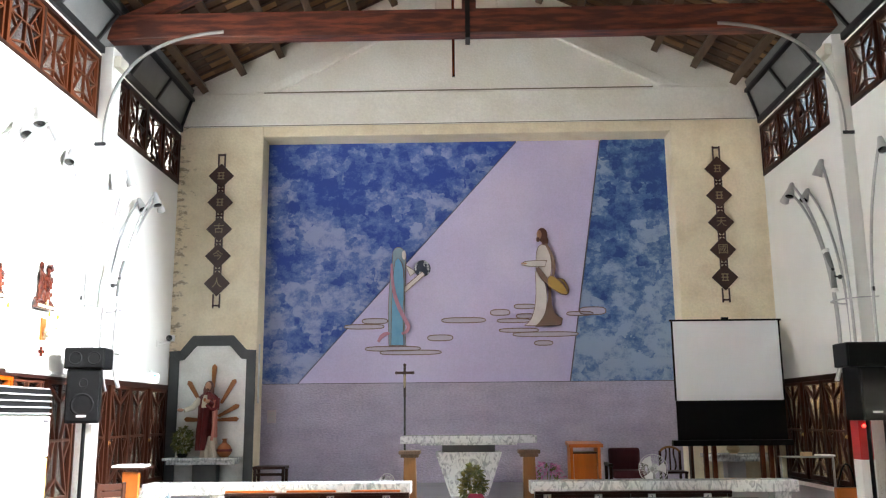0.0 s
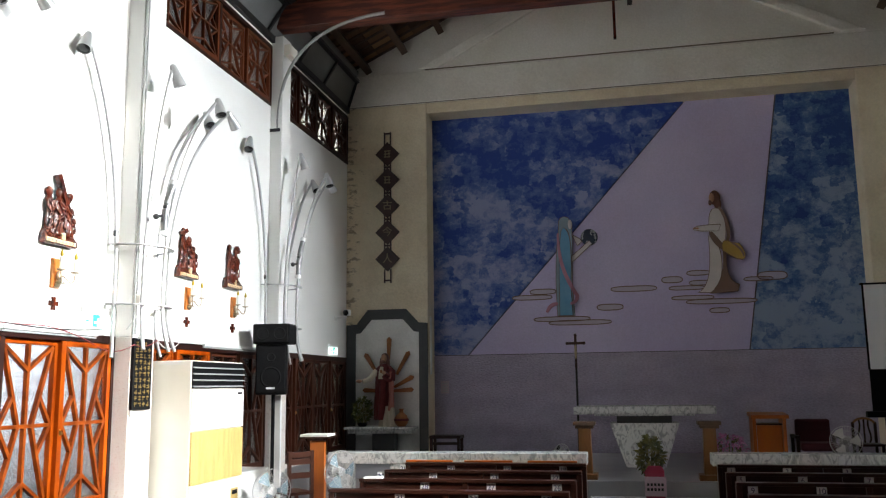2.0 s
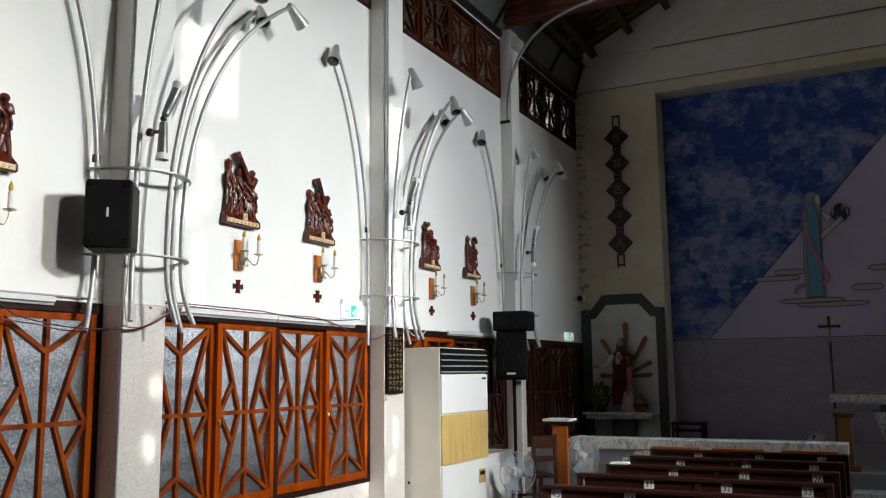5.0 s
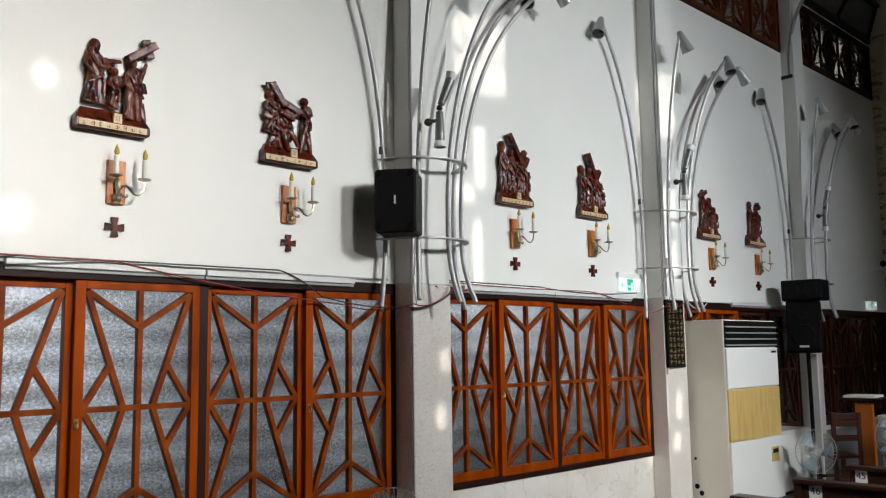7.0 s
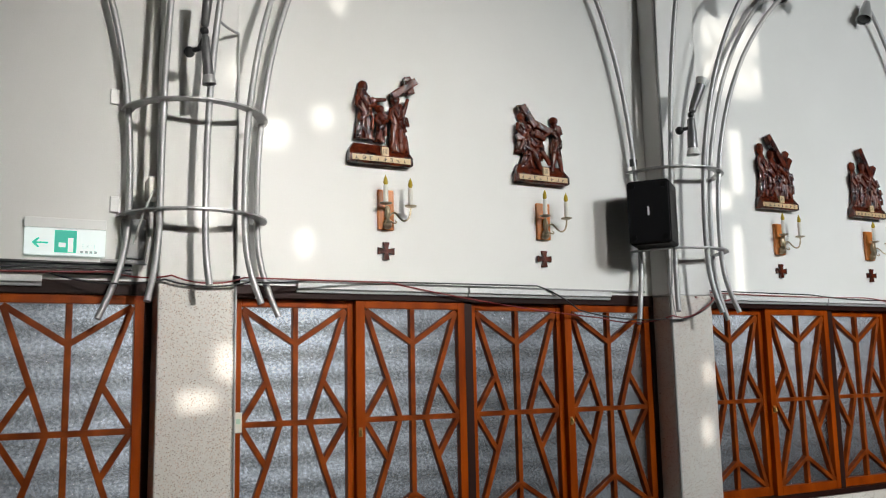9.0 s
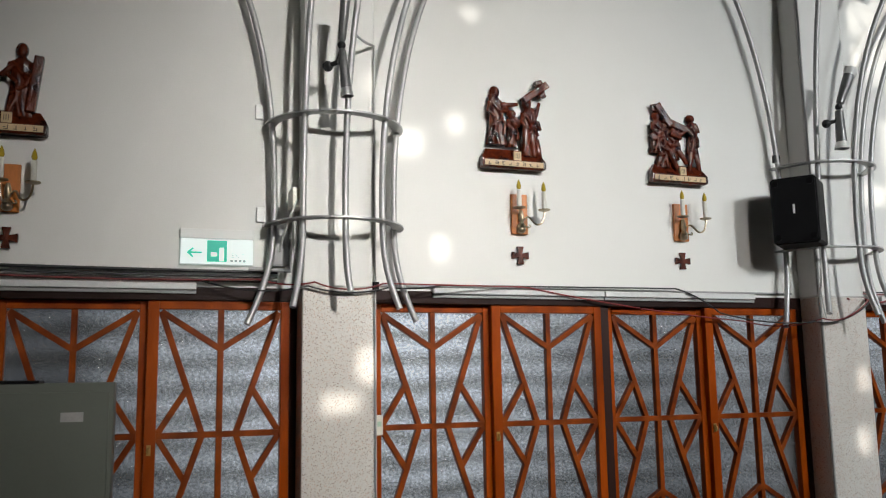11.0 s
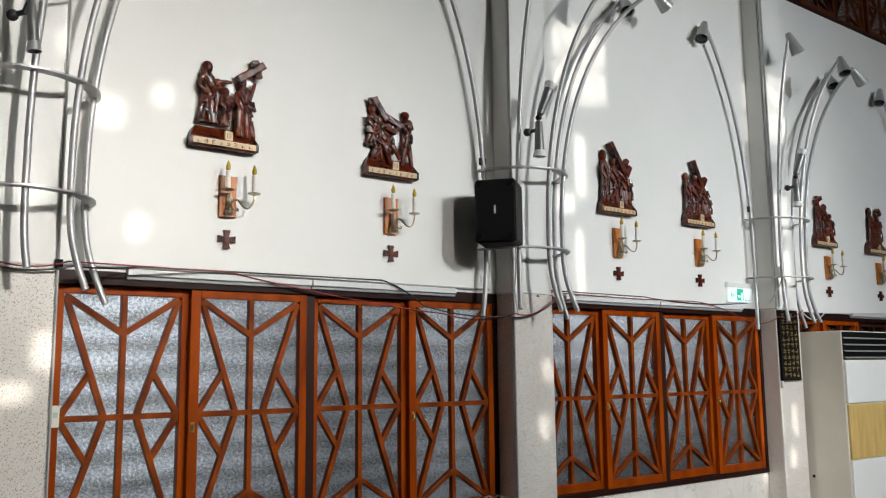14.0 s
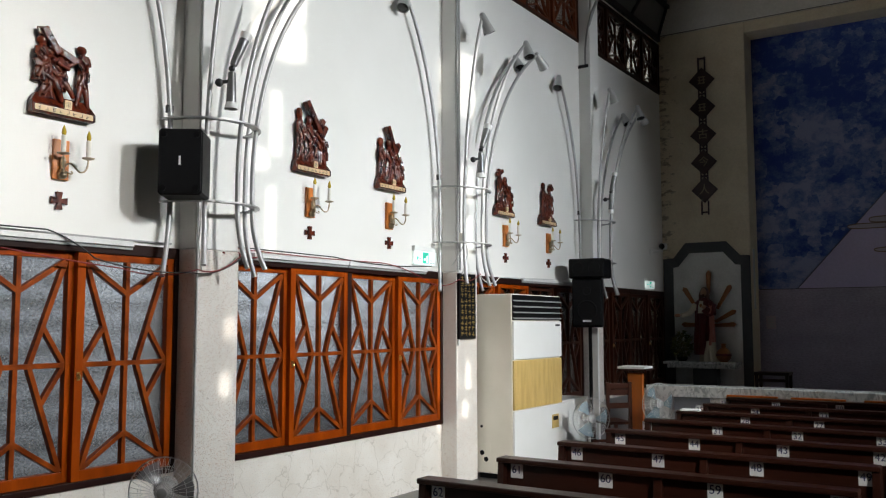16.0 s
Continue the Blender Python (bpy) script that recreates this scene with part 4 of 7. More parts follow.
def cone_lamp(parent, tip, way, length=0.185):
    """A small conical spot whose narrow end sits on the tube."""
    tip, way = Vector(tip), Vector(way).normalized()
    m = Matrix.Translation(tip) @ way.to_track_quat("Z", "Y").to_matrix().to_4x4()
    bm = bmesh.new()
    lathe(bm, [(0.012, -0.03), (0.026, -0.02), (0.032, 0.0), (0.056, length * 0.8), (0.062, length), (0.056, length), (0.046, length * 0.8), (0.02, length * 0.5)], 16, m=m)
    shade = part("lamp_shade", bm, M_ENAMEL, parent, "silver cone lamp shade", smooth=True)
    bm = bmesh.new()
    lathe(bm, [(0.01, length * 0.5), (0.040, length * 0.75), (0.053, length * 0.95), (0.030, length * 0.985), (0.008, length)], 14, m=m)
    part("bulb", bm, M_BULB, shade, "dark reflector bulb", smooth=True)


def lamp_tree(x, s, yc, five=False, rings=(2.81, 2.275)):
    """Steel tubes held by two half rings round a pier, flaring into spot lamps. s points into the hall."""
    tree = thing("lamp_tree", (x, yc, 0), "branching steel tube lamp with half rings round a pier", "wall lamp", "lamp trees on the piers")

    def at(u, d, z):
        return (s * d, u, z)
    for z in rings:
        bm = bmesh.new()
        n = 32
        inner, outer = [], []
        for k in range(n + 1):
            a = -math.pi / 2 + math.pi * k / n
            for lst, rr in ((inner, 0.315), (outer, 0.375)):
                lst.append([bm.verts.new(at(rr * math.sin(a), 0.02 + rr * math.cos(a), z + dz)) for dz in (0, 0.009)])
        for k in range(n):
            i0, i1, o0, o1 = inner[k], inner[k + 1], outer[k], outer[k + 1]
            for q in ((i0[1], o0[1], o1[1], i1[1]), (i0[0], i1[0], o1[0], o0[0]), (o0[0], o1[0], o1[1], o0[1]), (i0[0], i0[1], i1[1], i1[0])):
                bm.faces.new(q)
        part("ring", bm, M_STEEL, tree, "flat steel half ring")
    # u, d at the rings; u, d, z at the foot; u, d, z at the tip; the way the lamp points
    arms = [((-0.325, 0.07), (-0.42, 0.13, 1.81), (-0.90, 0.08, 4.53), (-0.55, 0.15, -1)),
            ((-0.21, 0.27), (-0.27, 0.34, 1.88), (-0.06, 0.40, 4.52), (0.40, 0.25, -1)),
            ((0.0, 0.345), (0.05, 0.40, 1.87), (0.66, 0.50, 4.42), (-0.25, 0.35, -1)),
            ((0.20, 0.275), (0.28, 0.33, 1.88), (1.30, 0.30, 4.50), (0.9, 0.1, -0.70)),
            ((0.33, 0.07), (0.39, 0.12, 1.84), (1.16, 0.10, 4.47), (-0.30, 0.45, -0.8))]
    if five:
        arms[0] = ((-0.325, 0.07), (-0.46, 0.12, 1.81), (-0.98, 0.10, 4.30), (-0.55, 0.15, -1))
        arms[3] = ((0.20, 0.275), (0.28, 0.31, 1.88), (0.85, 0.30, 4.42), (0.9, 0.1, -0.70))
        arms[4] = ((0.32, 0.07), (0.43, 0.11, 1.83), (0.98, 0.10, 4.40), (0.45, 0.2, -1))
        arms[2] = ((-0.01, 0.345), (0.01, 0.37, 1.96), (0.30, 0.45, 4.42), (1.0, 0.1, -0.55))
    for k, ((u, d), foot, tip, way) in enumerate(arms):
        bm = bmesh.new()
        low = bez(at(*foot), at(u, d, 2.10), at(u, d, 2.2), at(u, d, 2.45), 8)
        up = bez(at(u, d, 2.45), at(u, d, 3.05), at(u + (tip[0] - u) * 0.16, d + (tip[1] - d) * 0.4, 3.90), at(*tip), 18)
        tube(bm, low + up[1:], 0.0165, 12)
        part("tube", bm, M_STEEL, tree, "curved steel tube", smooth=True)
        cone_lamp(tree, at(*tip), (s * way[1], way[0], way[2]))
        if k == 0 and not five:
            part("clip", cbox(-0.012, 0.012, -0.045, 0.0, 0, 0.05, Matrix.Translation(at(u, d, 2.88))), M_BLACKSTEEL, tree, "dark clamp above the ring")
    # a hinged pair of tube spots on a short bracket
    u, d, zc = (-0.05, 0.43, 3.20) if five else (-0.14, 0.42, 3.17)
    hinge = at(u, d, zc)
    for way, ln in (((0.06, 0.10, 1.0) if five else (0.40, 0.10, 1.0), 0.27), ((0.10, 0.02, -1.0) if five else (0.0, 0.0, -1.0), 0.27)):
        m = Matrix.Translation(hinge) @ Vector((s * way[1], way[0], way[2])).to_track_quat("Z", "Y").to_matrix().to_4x4()
        bm = bmesh.new()
        g = 1.0 if five else 1.28
        lathe(bm, [(0.010, 0.015), (0.019 * g, 0.03), (0.021 * g, 0.08), (0.022 * g, 0.085), (0.026 * g, ln - 0.045)], 14, m=m)
        spot = part("twin_spot", bm, M_TWIN, tree, "small dark grey tube spot", smooth=True)
        bm = bmesh.new()
        lathe(bm, [(0.026 * g, ln - 0.044), (0.032 * g, ln - 0.02), (0.034 * g, ln), (0.027 * g, ln), (0.024 * g, ln - 0.02)], 14, m=m)
        part("rim", bm, M_ENAMEL if five else M_ACW, spot, "pale flared rim", smooth=True)
    bm = bmesh.new()
    tube(bm, [at(u - 0.075, d - 0.07, zc - 0.10), at(u - 0.02, d - 0.01, zc - 0.09), at(u, d, zc - 0.03), hinge], 0.013, 8)
    ball(bm, hinge, 0.022, 0.022, 0.022, 8)
    ball(bm, at(u - 0.06, d - 0.05, zc - 0.10), 0.028, 0.028, 0.028, 8)
    part("bracket", bm, M_BLACKSTEEL, tree, "black hinge bracket", smooth=True)
    return tree


for k in (1, 2, 3, 4):
    lamp_tree(XL, 1, PIERS[k], five=k == 1, rings={1: (2.87, 2.325), 2: (2.84, 2.295)}.get(k, (2.81, 2.275)))
for k in (3, 4):
    lamp_tree(XR, -1, PIERS[k])
# curved conduits under the tie beam
for s, x in ((1, XL), (-1, XR)):
    for k in (3, 4):
        arm = thing("curved_arm", (x, PIERS[k] - 0.12, 0), "curved grey steel arm reaching under the roof", "wall arm", "curved arms on the piers")
        bm = bmesh.new()
        pts = bez((s * 0.10, 0, 4.86), (s * 0.06, 0, 5.8), (s * 0.55, 0, 6.28), (s * 1.55, 0, 6.33), 22)
        tube(bm, pts, 0.022, 10)
        part("pipe", bm, M_GREYMETAL, arm, smooth=True)
        part("foot_clip", cbox(*sorted((0.0, s * 0.14)), -0.03, 0.03, 4.84, 4.88), M_BLACKSTEEL, arm)
    bx = thing("junction_box", (x + s * (PD + 0.045), PIERS[4], 5.88), "beige box near the top of a pier", "junction box", "junction boxes on the piers")
    part("body", cbox(-0.045, 0.045, -0.13, 0.13, 0, 0.15), M_AC, bx, bevel=0.01)

# ---- wooden reliefs, candle sconces and crosses on the west wall ----
M_PALE = mat("pale_maple", (0.62, 0.45, 0.25), 0.5, second=(0.5, 0.34, 0.18), grain=60, bump=0.002)
M_INK = mat("black_ink", (0.02, 0.02, 0.02), 0.6, bump=0)
M_CANDLE = mat("ivory_candle_sleeve", (0.75, 0.72, 0.64), 0.45, bump=0)
M_AMBER = tune(mat("amber_bulb_glass", (0.62, 0.45, 0.05), 0.12, bump=0), Transmission_Weight=0.3)
M_SILVER = mat("tarnished_gilt_metal", (0.52, 0.44, 0.31), 0.28, metal=1.0, second=(0.22, 0.15, 0.08), scale=30, bump=0.001)
M_SBOARD = mat("orange_board_wood", (0.62, 0.20, 0.03), 0.35, second=(0.36, 0.10, 0.02), scale=6, grain=40, bump=0.002, stretch=(2, 2, 0.5))


def robe(bm, y, z0, h, w, lean=0.0, x0=0.0, d=0.07, folds=7):
    """A plain draped upright shape with a round top."""
    n = 28
    prof = [(0.0, 1.0), (0.04, 0.94), (0.20, 0.84), (0.42, 0.70), (0.55, 0.66), (0.68, 0.74), (0.75, 0.66), (0.79, 0.38), (0.82, 0.24)]
    rows = []
    for f, r in prof:
        amp = 0.26 * max(0.0, 1 - f / 0.78)
        c = y + lean * f * h
        rows.append([bm.verts.new((x0 + d * 0.5 + d * 0.5 * (0.6 + 0.4 * r) * (1 + amp * math.cos(folds * a + 6 * f)) * math.cos(a), c + w / 2 * r * (1 + amp * 0.6 * math.cos(folds * a + 6 * f)) * math.sin(a), z0 + h * f)) for a in [2 * math.pi * k / n for k in range(n)]])
    for a, b in zip(rows, rows[1:]):
        for k in range(n):
            bm.faces.new((a[k], a[(k + 1) % n], b[(k + 1) % n], b[k]))
    bm.faces.new(rows[0][::-1])
    bm.faces.new(rows[-1])
    # arms, a sash and hanging folds over the body
    def on(fy, fz, out):
        return (x0 + d * out, y + lean * fz * h + fy * w, z0 + fz * h)
    for sg in (-1, 1):
        tube(bm, [on(sg * 0.34, 0.72, 0.75), on(sg * 0.46, 0.56, 0.95), on(sg * 0.10, 0.50 + 0.06 * sg, 1.18)], 0.017, 8, r1=0.010)
    tube(bm, [on(-0.30, 0.74, 0.9), on(0.0, 0.60, 1.06), on(0.34, 0.44, 0.85)], 0.010, 6)
    side = 1 if lean >= 0 else -1
    for q, top, foot, bend in ((-0.26, 0.50, 0.05, 0.16), (0.02, 0.40, 0.0, -0.10), (0.24, 0.55, 0.16, 0.12)):
        tube(bm, [on(q * 0.7 * side, top, 0.92), on((q + bend) * side, (top + foot) / 2, 1.08), on(q * 1.3 * side, foot, 1.06)], 0.006, 6, r1=0.012)
    tube(bm, [on(0.36 * side, 0.62, 0.8), on(0.16 * side, 0.40, 1.16), on(-0.34 * side, 0.30, 0.95)], 0.012, 6, r1=0.006)
    c = y + lean * 0.9 * h
    ball(bm, (x0 + d * 0.55, c, z0 + h * 0.90), 0.027, 0.026, h * 0.105, 10)
    ball(bm, (x0 + d * 0.38, c - 0.004, z0 + h * 0.905), 0.028, 0.033, h * 0.115, 8)


def fused(name, bm, material, parent, label, voxel=0.0042):
    """Overlapping shapes melted into one carved surface."""
    ob = obj("rough", bm, material)
    md = ob.modifiers.new("remesh", "REMESH")
    md.mode, md.voxel_size, md.use_smooth_shade = "VOXEL", voxel, True
    me = bpy.data.meshes.new_from_object(ob.evaluated_get(bpy.context.evaluated_depsgraph_get()))
    bpy.data.objects.remove(ob)
    me.name = name
    me.materials.clear()
    me.materials.append(material)
    ob = new(name, me)
    ob.parent = parent
    return tagged(ob, label)


def limb(bm, a, b, r0, r1, x):
    mid = (x + 0.006, (a[0] + b[0]) / 2, (a[1] + b[1]) / 2)
    tube(bm, [(x, a[0], a[1]), mid, (x, b[0], b[1])], r0, 8, r1=r1)


RELIEFS = [  # y; draped shapes (y, z, height, width, lean, x); limbs (y0, z0, y1, z1, r0, r1, x); beams (y0, z0, y1, z1)
    (-0.62, [(-0.10, 0.09, 0.38, 0.15, 0, 0), (0.07, 0.09, 0.40, 0.14, 0, 0)], [(-0.02, 0.30, 0.03, 0.36, 0.016, 0.012, 0.07)], [(0.12, 0.12, 0.15, 0.42)]),
    (2.053, [(-0.10, 0.15, 0.37, 0.125, 0, 0.005), (0.0, 0.14, 0.24, 0.075, 0.03, 0.0), (0.092, 0.085, 0.38, 0.095, 0.04, 0.012), (0.150, 0.08, 0.33, 0.085, -0.04, -0.01)],
     [(-0.07, 0.395, 0.038, 0.415, 0.020, 0.011, 0.06), (-0.02, 0.37, -0.05, 0.40, 0.010, 0.007, 0.05), (0.01, 0.33, 0.05, 0.30, 0.012, 0.009, 0.06), (0.085, 0.26, 0.075, 0.09, 0.026, 0.017, 0.072), (0.12, 0.25, 0.135, 0.085, 0.026, 0.016, 0.07), (0.15, 0.33, 0.185, 0.44, 0.016, 0.011, 0.05), (0.16, 0.20, 0.185, 0.08, 0.022, 0.013, 0.04), (-0.12, 0.46, -0.125, 0.40, 0.030, 0.022, 0.045)],
     [(0.075, 0.44, 0.235, 0.56), (0.175, 0.58, 0.205, 0.47)]),
    (3.18, [(-0.085, 0.10, 0.27, 0.16, 0.10, 0.0), (-0.135, 0.20, 0.28, 0.11, 0.02, -0.005), (-0.02, 0.16, 0.27, 0.09, 0.0, -0.005), (0.125, 0.21, 0.27, 0.080, 0.0, 0.0)],
     [(0.112, 0.25, 0.085, 0.09, 0.024, 0.015, 0.05), (0.135, 0.25, 0.165, 0.075, 0.024, 0.015, 0.05), (-0.07, 0.22, -0.02, 0.09, 0.026, 0.016, 0.08), (-0.01, 0.22, 0.055, 0.13, 0.022, 0.015, 0.08), (-0.06, 0.33, 0.02, 0.30, 0.018, 0.014, 0.085), (0.10, 0.39, 0.03, 0.33, 0.018, 0.012, 0.06), (0.145, 0.42, 0.15, 0.30, 0.016, 0.012, 0.05)],
     [(-0.145, 0.525, -0.045, 0.385), (-0.10, 0.43, 0.075, 0.365), (-0.19, 0.30, -0.10, 0.345), (-0.175, 0.50, -0.10, 0.52)]),
    (5.33, [(-0.135, 0.09, 0.44, 0.105, 0, 0.0), (-0.03, 0.085, 0.40, 0.14, 0.02, 0.0), (0.09, 0.085, 0.36, 0.13, -0.05, 0.0), (0.15, 0.09, 0.30, 0.08, 0, -0.01)],
     [(-0.03, 0.20, -0.10, 0.11, 0.012, 0.010, 0.08), (0.02, 0.34, 0.08, 0.30, 0.017, 0.013, 0.08), (0.11, 0.30, 0.13, 0.22, 0.016, 0.012, 0.075)],
     [(-0.075, 0.60, 0.09, 0.36), (0.06, 0.36, 0.13, 0.48), (0.12, 0.34, 0.17, 0.43)]),
    (6.37, [(-0.13, 0.09, 0.39, 0.10, 0, 0.0), (-0.02, 0.085, 0.40, 0.15, 0, 0.01), (0.105, 0.085, 0.36, 0.13, -0.04, 0.0), (0.16, 0.09, 0.24, 0.08, 0, -0.01)],
     [(-0.05, 0.37, 0.03, 0.32, 0.017, 0.013, 0.085), (0.08, 0.30, 0.03, 0.36, 0.016, 0.012, 0.08)],
     [(-0.06, 0.60, 0.06, 0.36), (0.06, 0.36, 0.12, 0.46)]),
    (8.436, [(-0.10, 0.09, 0.45, 0.13, 0.05, 0.0), (0.06, 0.085, 0.38, 0.15, -0.03, 0.0), (0.14, 0.09, 0.28, 0.10, 0, 0.0)],
     [(-0.06, 0.38, 0.04, 0.34, 0.018, 0.012, 0.08), (0.10, 0.26, 0.12, 0.11, 0.018, 0.014, 0.07)], [(-0.145, 0.47, -0.05, 0.52)]),
    (9.49, [(-0.08, 0.09, 0.44, 0.12, 0.0, 0.0), (0.08, 0.085, 0.42, 0.13, 0, 0.0), (0.0, 0.085, 0.28, 0.10, 0, 0.01)],
     [(-0.05, 0.36, 0.03, 0.30, 0.016, 0.012, 0.08), (0.06, 0.36, 0.0, 0.42, 0.016, 0.012, 0.07)], [(0.06, 0.52, 0.12, 0.46)]),
]
for y, shapes, limbs, beams in RELIEFS:
    rel = thing("wooden_relief", (XL, y, 2.69), "dark carved wooden relief plaque with a pale lettered base strip", "relief", "reliefs along the wall")
    rel.matrix_world = Matrix.Translation((XL, y, 2.722 if y < 2.5 else 2.705 if y < 4 else 2.685 if y < 7 else 2.668)) @ Matrix.Diagonal((0.72, 0.98, 0.95, 1))
    bm = bmesh.new()
    rows = []
    for z, d, y0, y1 in ((0.0, 0.07, -0.195, 0.195), (0.008, 0.088, -0.205, 0.205), (0.052, 0.088, -0.205, 0.205), (0.075, 0.07, -0.20, 0.195), (0.125, 0.04, -0.17, 0.165)):
        rows.append([bm.verts.new(p) for p in ((0, y0, z), (d, y0, z), (d, y1, z), (0, y1, z))])
    for a, b in zip(rows, rows[1:]):
        for k in range(4):
            bm.faces.new((a[k], a[(k + 1) % 4], b[(k + 1) % 4], b[k]))
    bm.faces.new(rows[0][::-1])
    bm.faces.new(rows[-1])
    part("base", bm, M_CARVED, rel, "planed dark wooden base", bevel=0.004)
    bm = bmesh.new()
    for dy, z, h, w, lean, x in shapes:
        robe(bm, dy, z, h, w, lean, x)
    for y0, z0, y1, z1, r0, r1, x in limbs:
        limb(bm, (y0, z0), (y1, z1), r0, r1, x)
    for k, (y0, z0, y1, z1) in enumerate(beams):
        bar(bm, (y0, z0), (y1, z1), 0.045, 0.020 + 0.007 * k, 0.088 - 0.009 * k)
    fused("carving", bm, M_CARVED, rel, "plain carved upright shapes")
    strip = part("strip", cbox(0.088, 0.091, -0.19, 0.185, 0.013, 0.047), M_PALE, rel, "pale lettered strip")
    bm = bmesh.new()
    rnd = random.Random(int(y * 100) + 900)
    for k in range(8):
        yy = -0.172 + k * 0.044
        for q in range(rnd.choice((1, 2, 2, 3))):
            zz = 0.018 + q * 0.009 + rnd.uniform(0, 0.002)
            wd = rnd.uniform(0.012, 0.028)
            box(bm, 0.091, 0.0916, yy + rnd.uniform(0, 0.006), yy + wd, zz, zz + 0.0035)
        yv = yy + rnd.uniform(0.004, 0.02)
        box(bm, 0.091, 0.0919, yv, yv + 0.0035, 0.017, rnd.uniform(0.032, 0.043))
    part("lettering", bm, M_INK, strip, "plain dark bars of lettering")
    tile = part("number_tile", cbox(0.07, 0.093, -0.005, 0.042, 0.052, 0.107), M_PALE, rel, "small pale number tile", bevel=0.002)
    bm = bmesh.new()
    for k in range(3):
        box(bm, 0.093, 0.0935, 0.006 + k * 0.010, 0.009 + k * 0.010, 0.065, 0.095)
    part("numeral", bm, M_INK, tile)

    hang = 0.04 if y < 2.5 else 0.014 if y < 7 else 0.07
    sc = thing("candle_sconce", (XL, y + hang, 2.345), "two-armed candle sconce on an orange wooden board", "sconce", "sconces along the wall")
    part("board", cbox(0.0, 0.022, -0.05, 0.05, 0, 0.235), M_SBOARD, sc, bevel=0.004)
    bm = bmesh.new()
    lathe(bm, [(0.010, 0.0), (0.020, 0.015), (0.024, 0.035), (0.012, 0.05), (0.018, 0.07), (0.016, 0.10), (0.008, 0.125)], 14, m=Matrix.Translation((0.04, 0, 0.012)))
    ball(bm, (0.035, 0, 0.025), 0.028, 0.028, 0.024)
    tube(bm, bez((0.05, 0.012, 0.05), (0.07, 0.035, 0.02), (0.07, 0.055, 0.04), (0.065, 0.035, 0.05), 10), 0.004, 6)
    part("boss", bm, M_SILVER, sc, "turned metal boss with a curl", smooth=True)
    for cy, cd, cz in ((-0.03, 0.085, 0.012), (0.115, 0.11, 0.0)):
        bm = bmesh.new()
        if cy > 0:
            pts = bez((0.045, 0.015, 0.085), (0.06, 0.05, 0.125), (0.085, 0.045, 0.05), (0.10, 0.075, 0.045), 12)
            pts += bez((0.10, 0.075, 0.045), (0.110, 0.10, 0.042), (cd, cy, 0.075), (cd, cy, 0.125), 8)[1:]
        else:
            pts = bez((0.045, 0.0, 0.05), (0.09, -0.01, 0.02), (cd, cy, 0.05), (cd, cy, 0.135), 12)
        tube(bm, pts, 0.0055, 8)
        part("arm", bm, M_SILVER, sc, "curled metal arm", smooth=True)
        bm = bmesh.new()
        lathe(bm, [(0.008, 0.12), (0.034, 0.128), (0.036, 0.134), (0.014, 0.138)], 14, m=Matrix.Translation((cd, cy, cz)))
        part("drip_pan", bm, M_SILVER, sc, smooth=True)
        bm = bmesh.new()
        lathe(bm, [(0.014, 0.136), (0.014, 0.235), (0.010, 0.238)], 12, m=Matrix.Translation((cd, cy, cz)))
        part("candle", bm, M_CANDLE, sc, "ivory candle sleeve", smooth=True)
        bm = bmesh.new()
        lathe(bm, [(0.008, 0.236), (0.014, 0.252), (0.011, 0.272), (0.004, 0.29), (0.001, 0.297)], 10, m=Matrix.Translation((cd, cy, cz)))
        part("flame_bulb", bm, M_AMBER, sc, "amber flame-shaped bulb", smooth=True)

    cr = thing("wall_cross", (XL, y + hang, 2.222), "small dark wooden cross on the white wall", "cross", "crosses along the wall")
    bm = bmesh.new()
    pts = [(0.013, -0.013), (0.052, -0.021), (0.052, 0.021), (0.013, 0.013), (0.021, 0.052), (-0.021, 0.052), (-0.013, 0.013), (-0.052, 0.021), (-0.052, -0.021), (-0.013, -0.013), (-0.021, -0.052), (0.021, -0.052)]
    prism(bm, pts, 0.0, 0.02, "yz")
    part("cross_body", bm, M_CARVED, cr, bevel=0.003)


# ---- signs, cables and small fixtures on the west wall ----
def words(text, size, material, parent, m, name="lettering"):
    cu = bpy.data.curves.new("text", "FONT")
    cu.body, cu.size, cu.align_x, cu.align_y, cu.extrude = text, size, "CENTER", "CENTER", 0.0006
    tmp = new("text", cu)
    me = bpy.data.meshes.new_from_object(tmp)
    bpy.data.objects.remove(tmp)
    me.materials.clear()
    me.materials.append(material)
    ob = new(name, me)
    ob.parent = parent
    ob.matrix_local = m
    return ob


M_SIGNW = glow("lit_sign_white", (0.80, 0.92, 0.90), 0.8)
M_SIGNG = glow("lit_sign_green", (0.02, 0.45, 0.32), 0.6)
M_BAR = mat("printed_bar", (0.45, 0.5, 0.5), 0.6, bump=0)
TO_HALL = pose(0, 0, 0, 90, 0, 90)   # lettering that faces +x


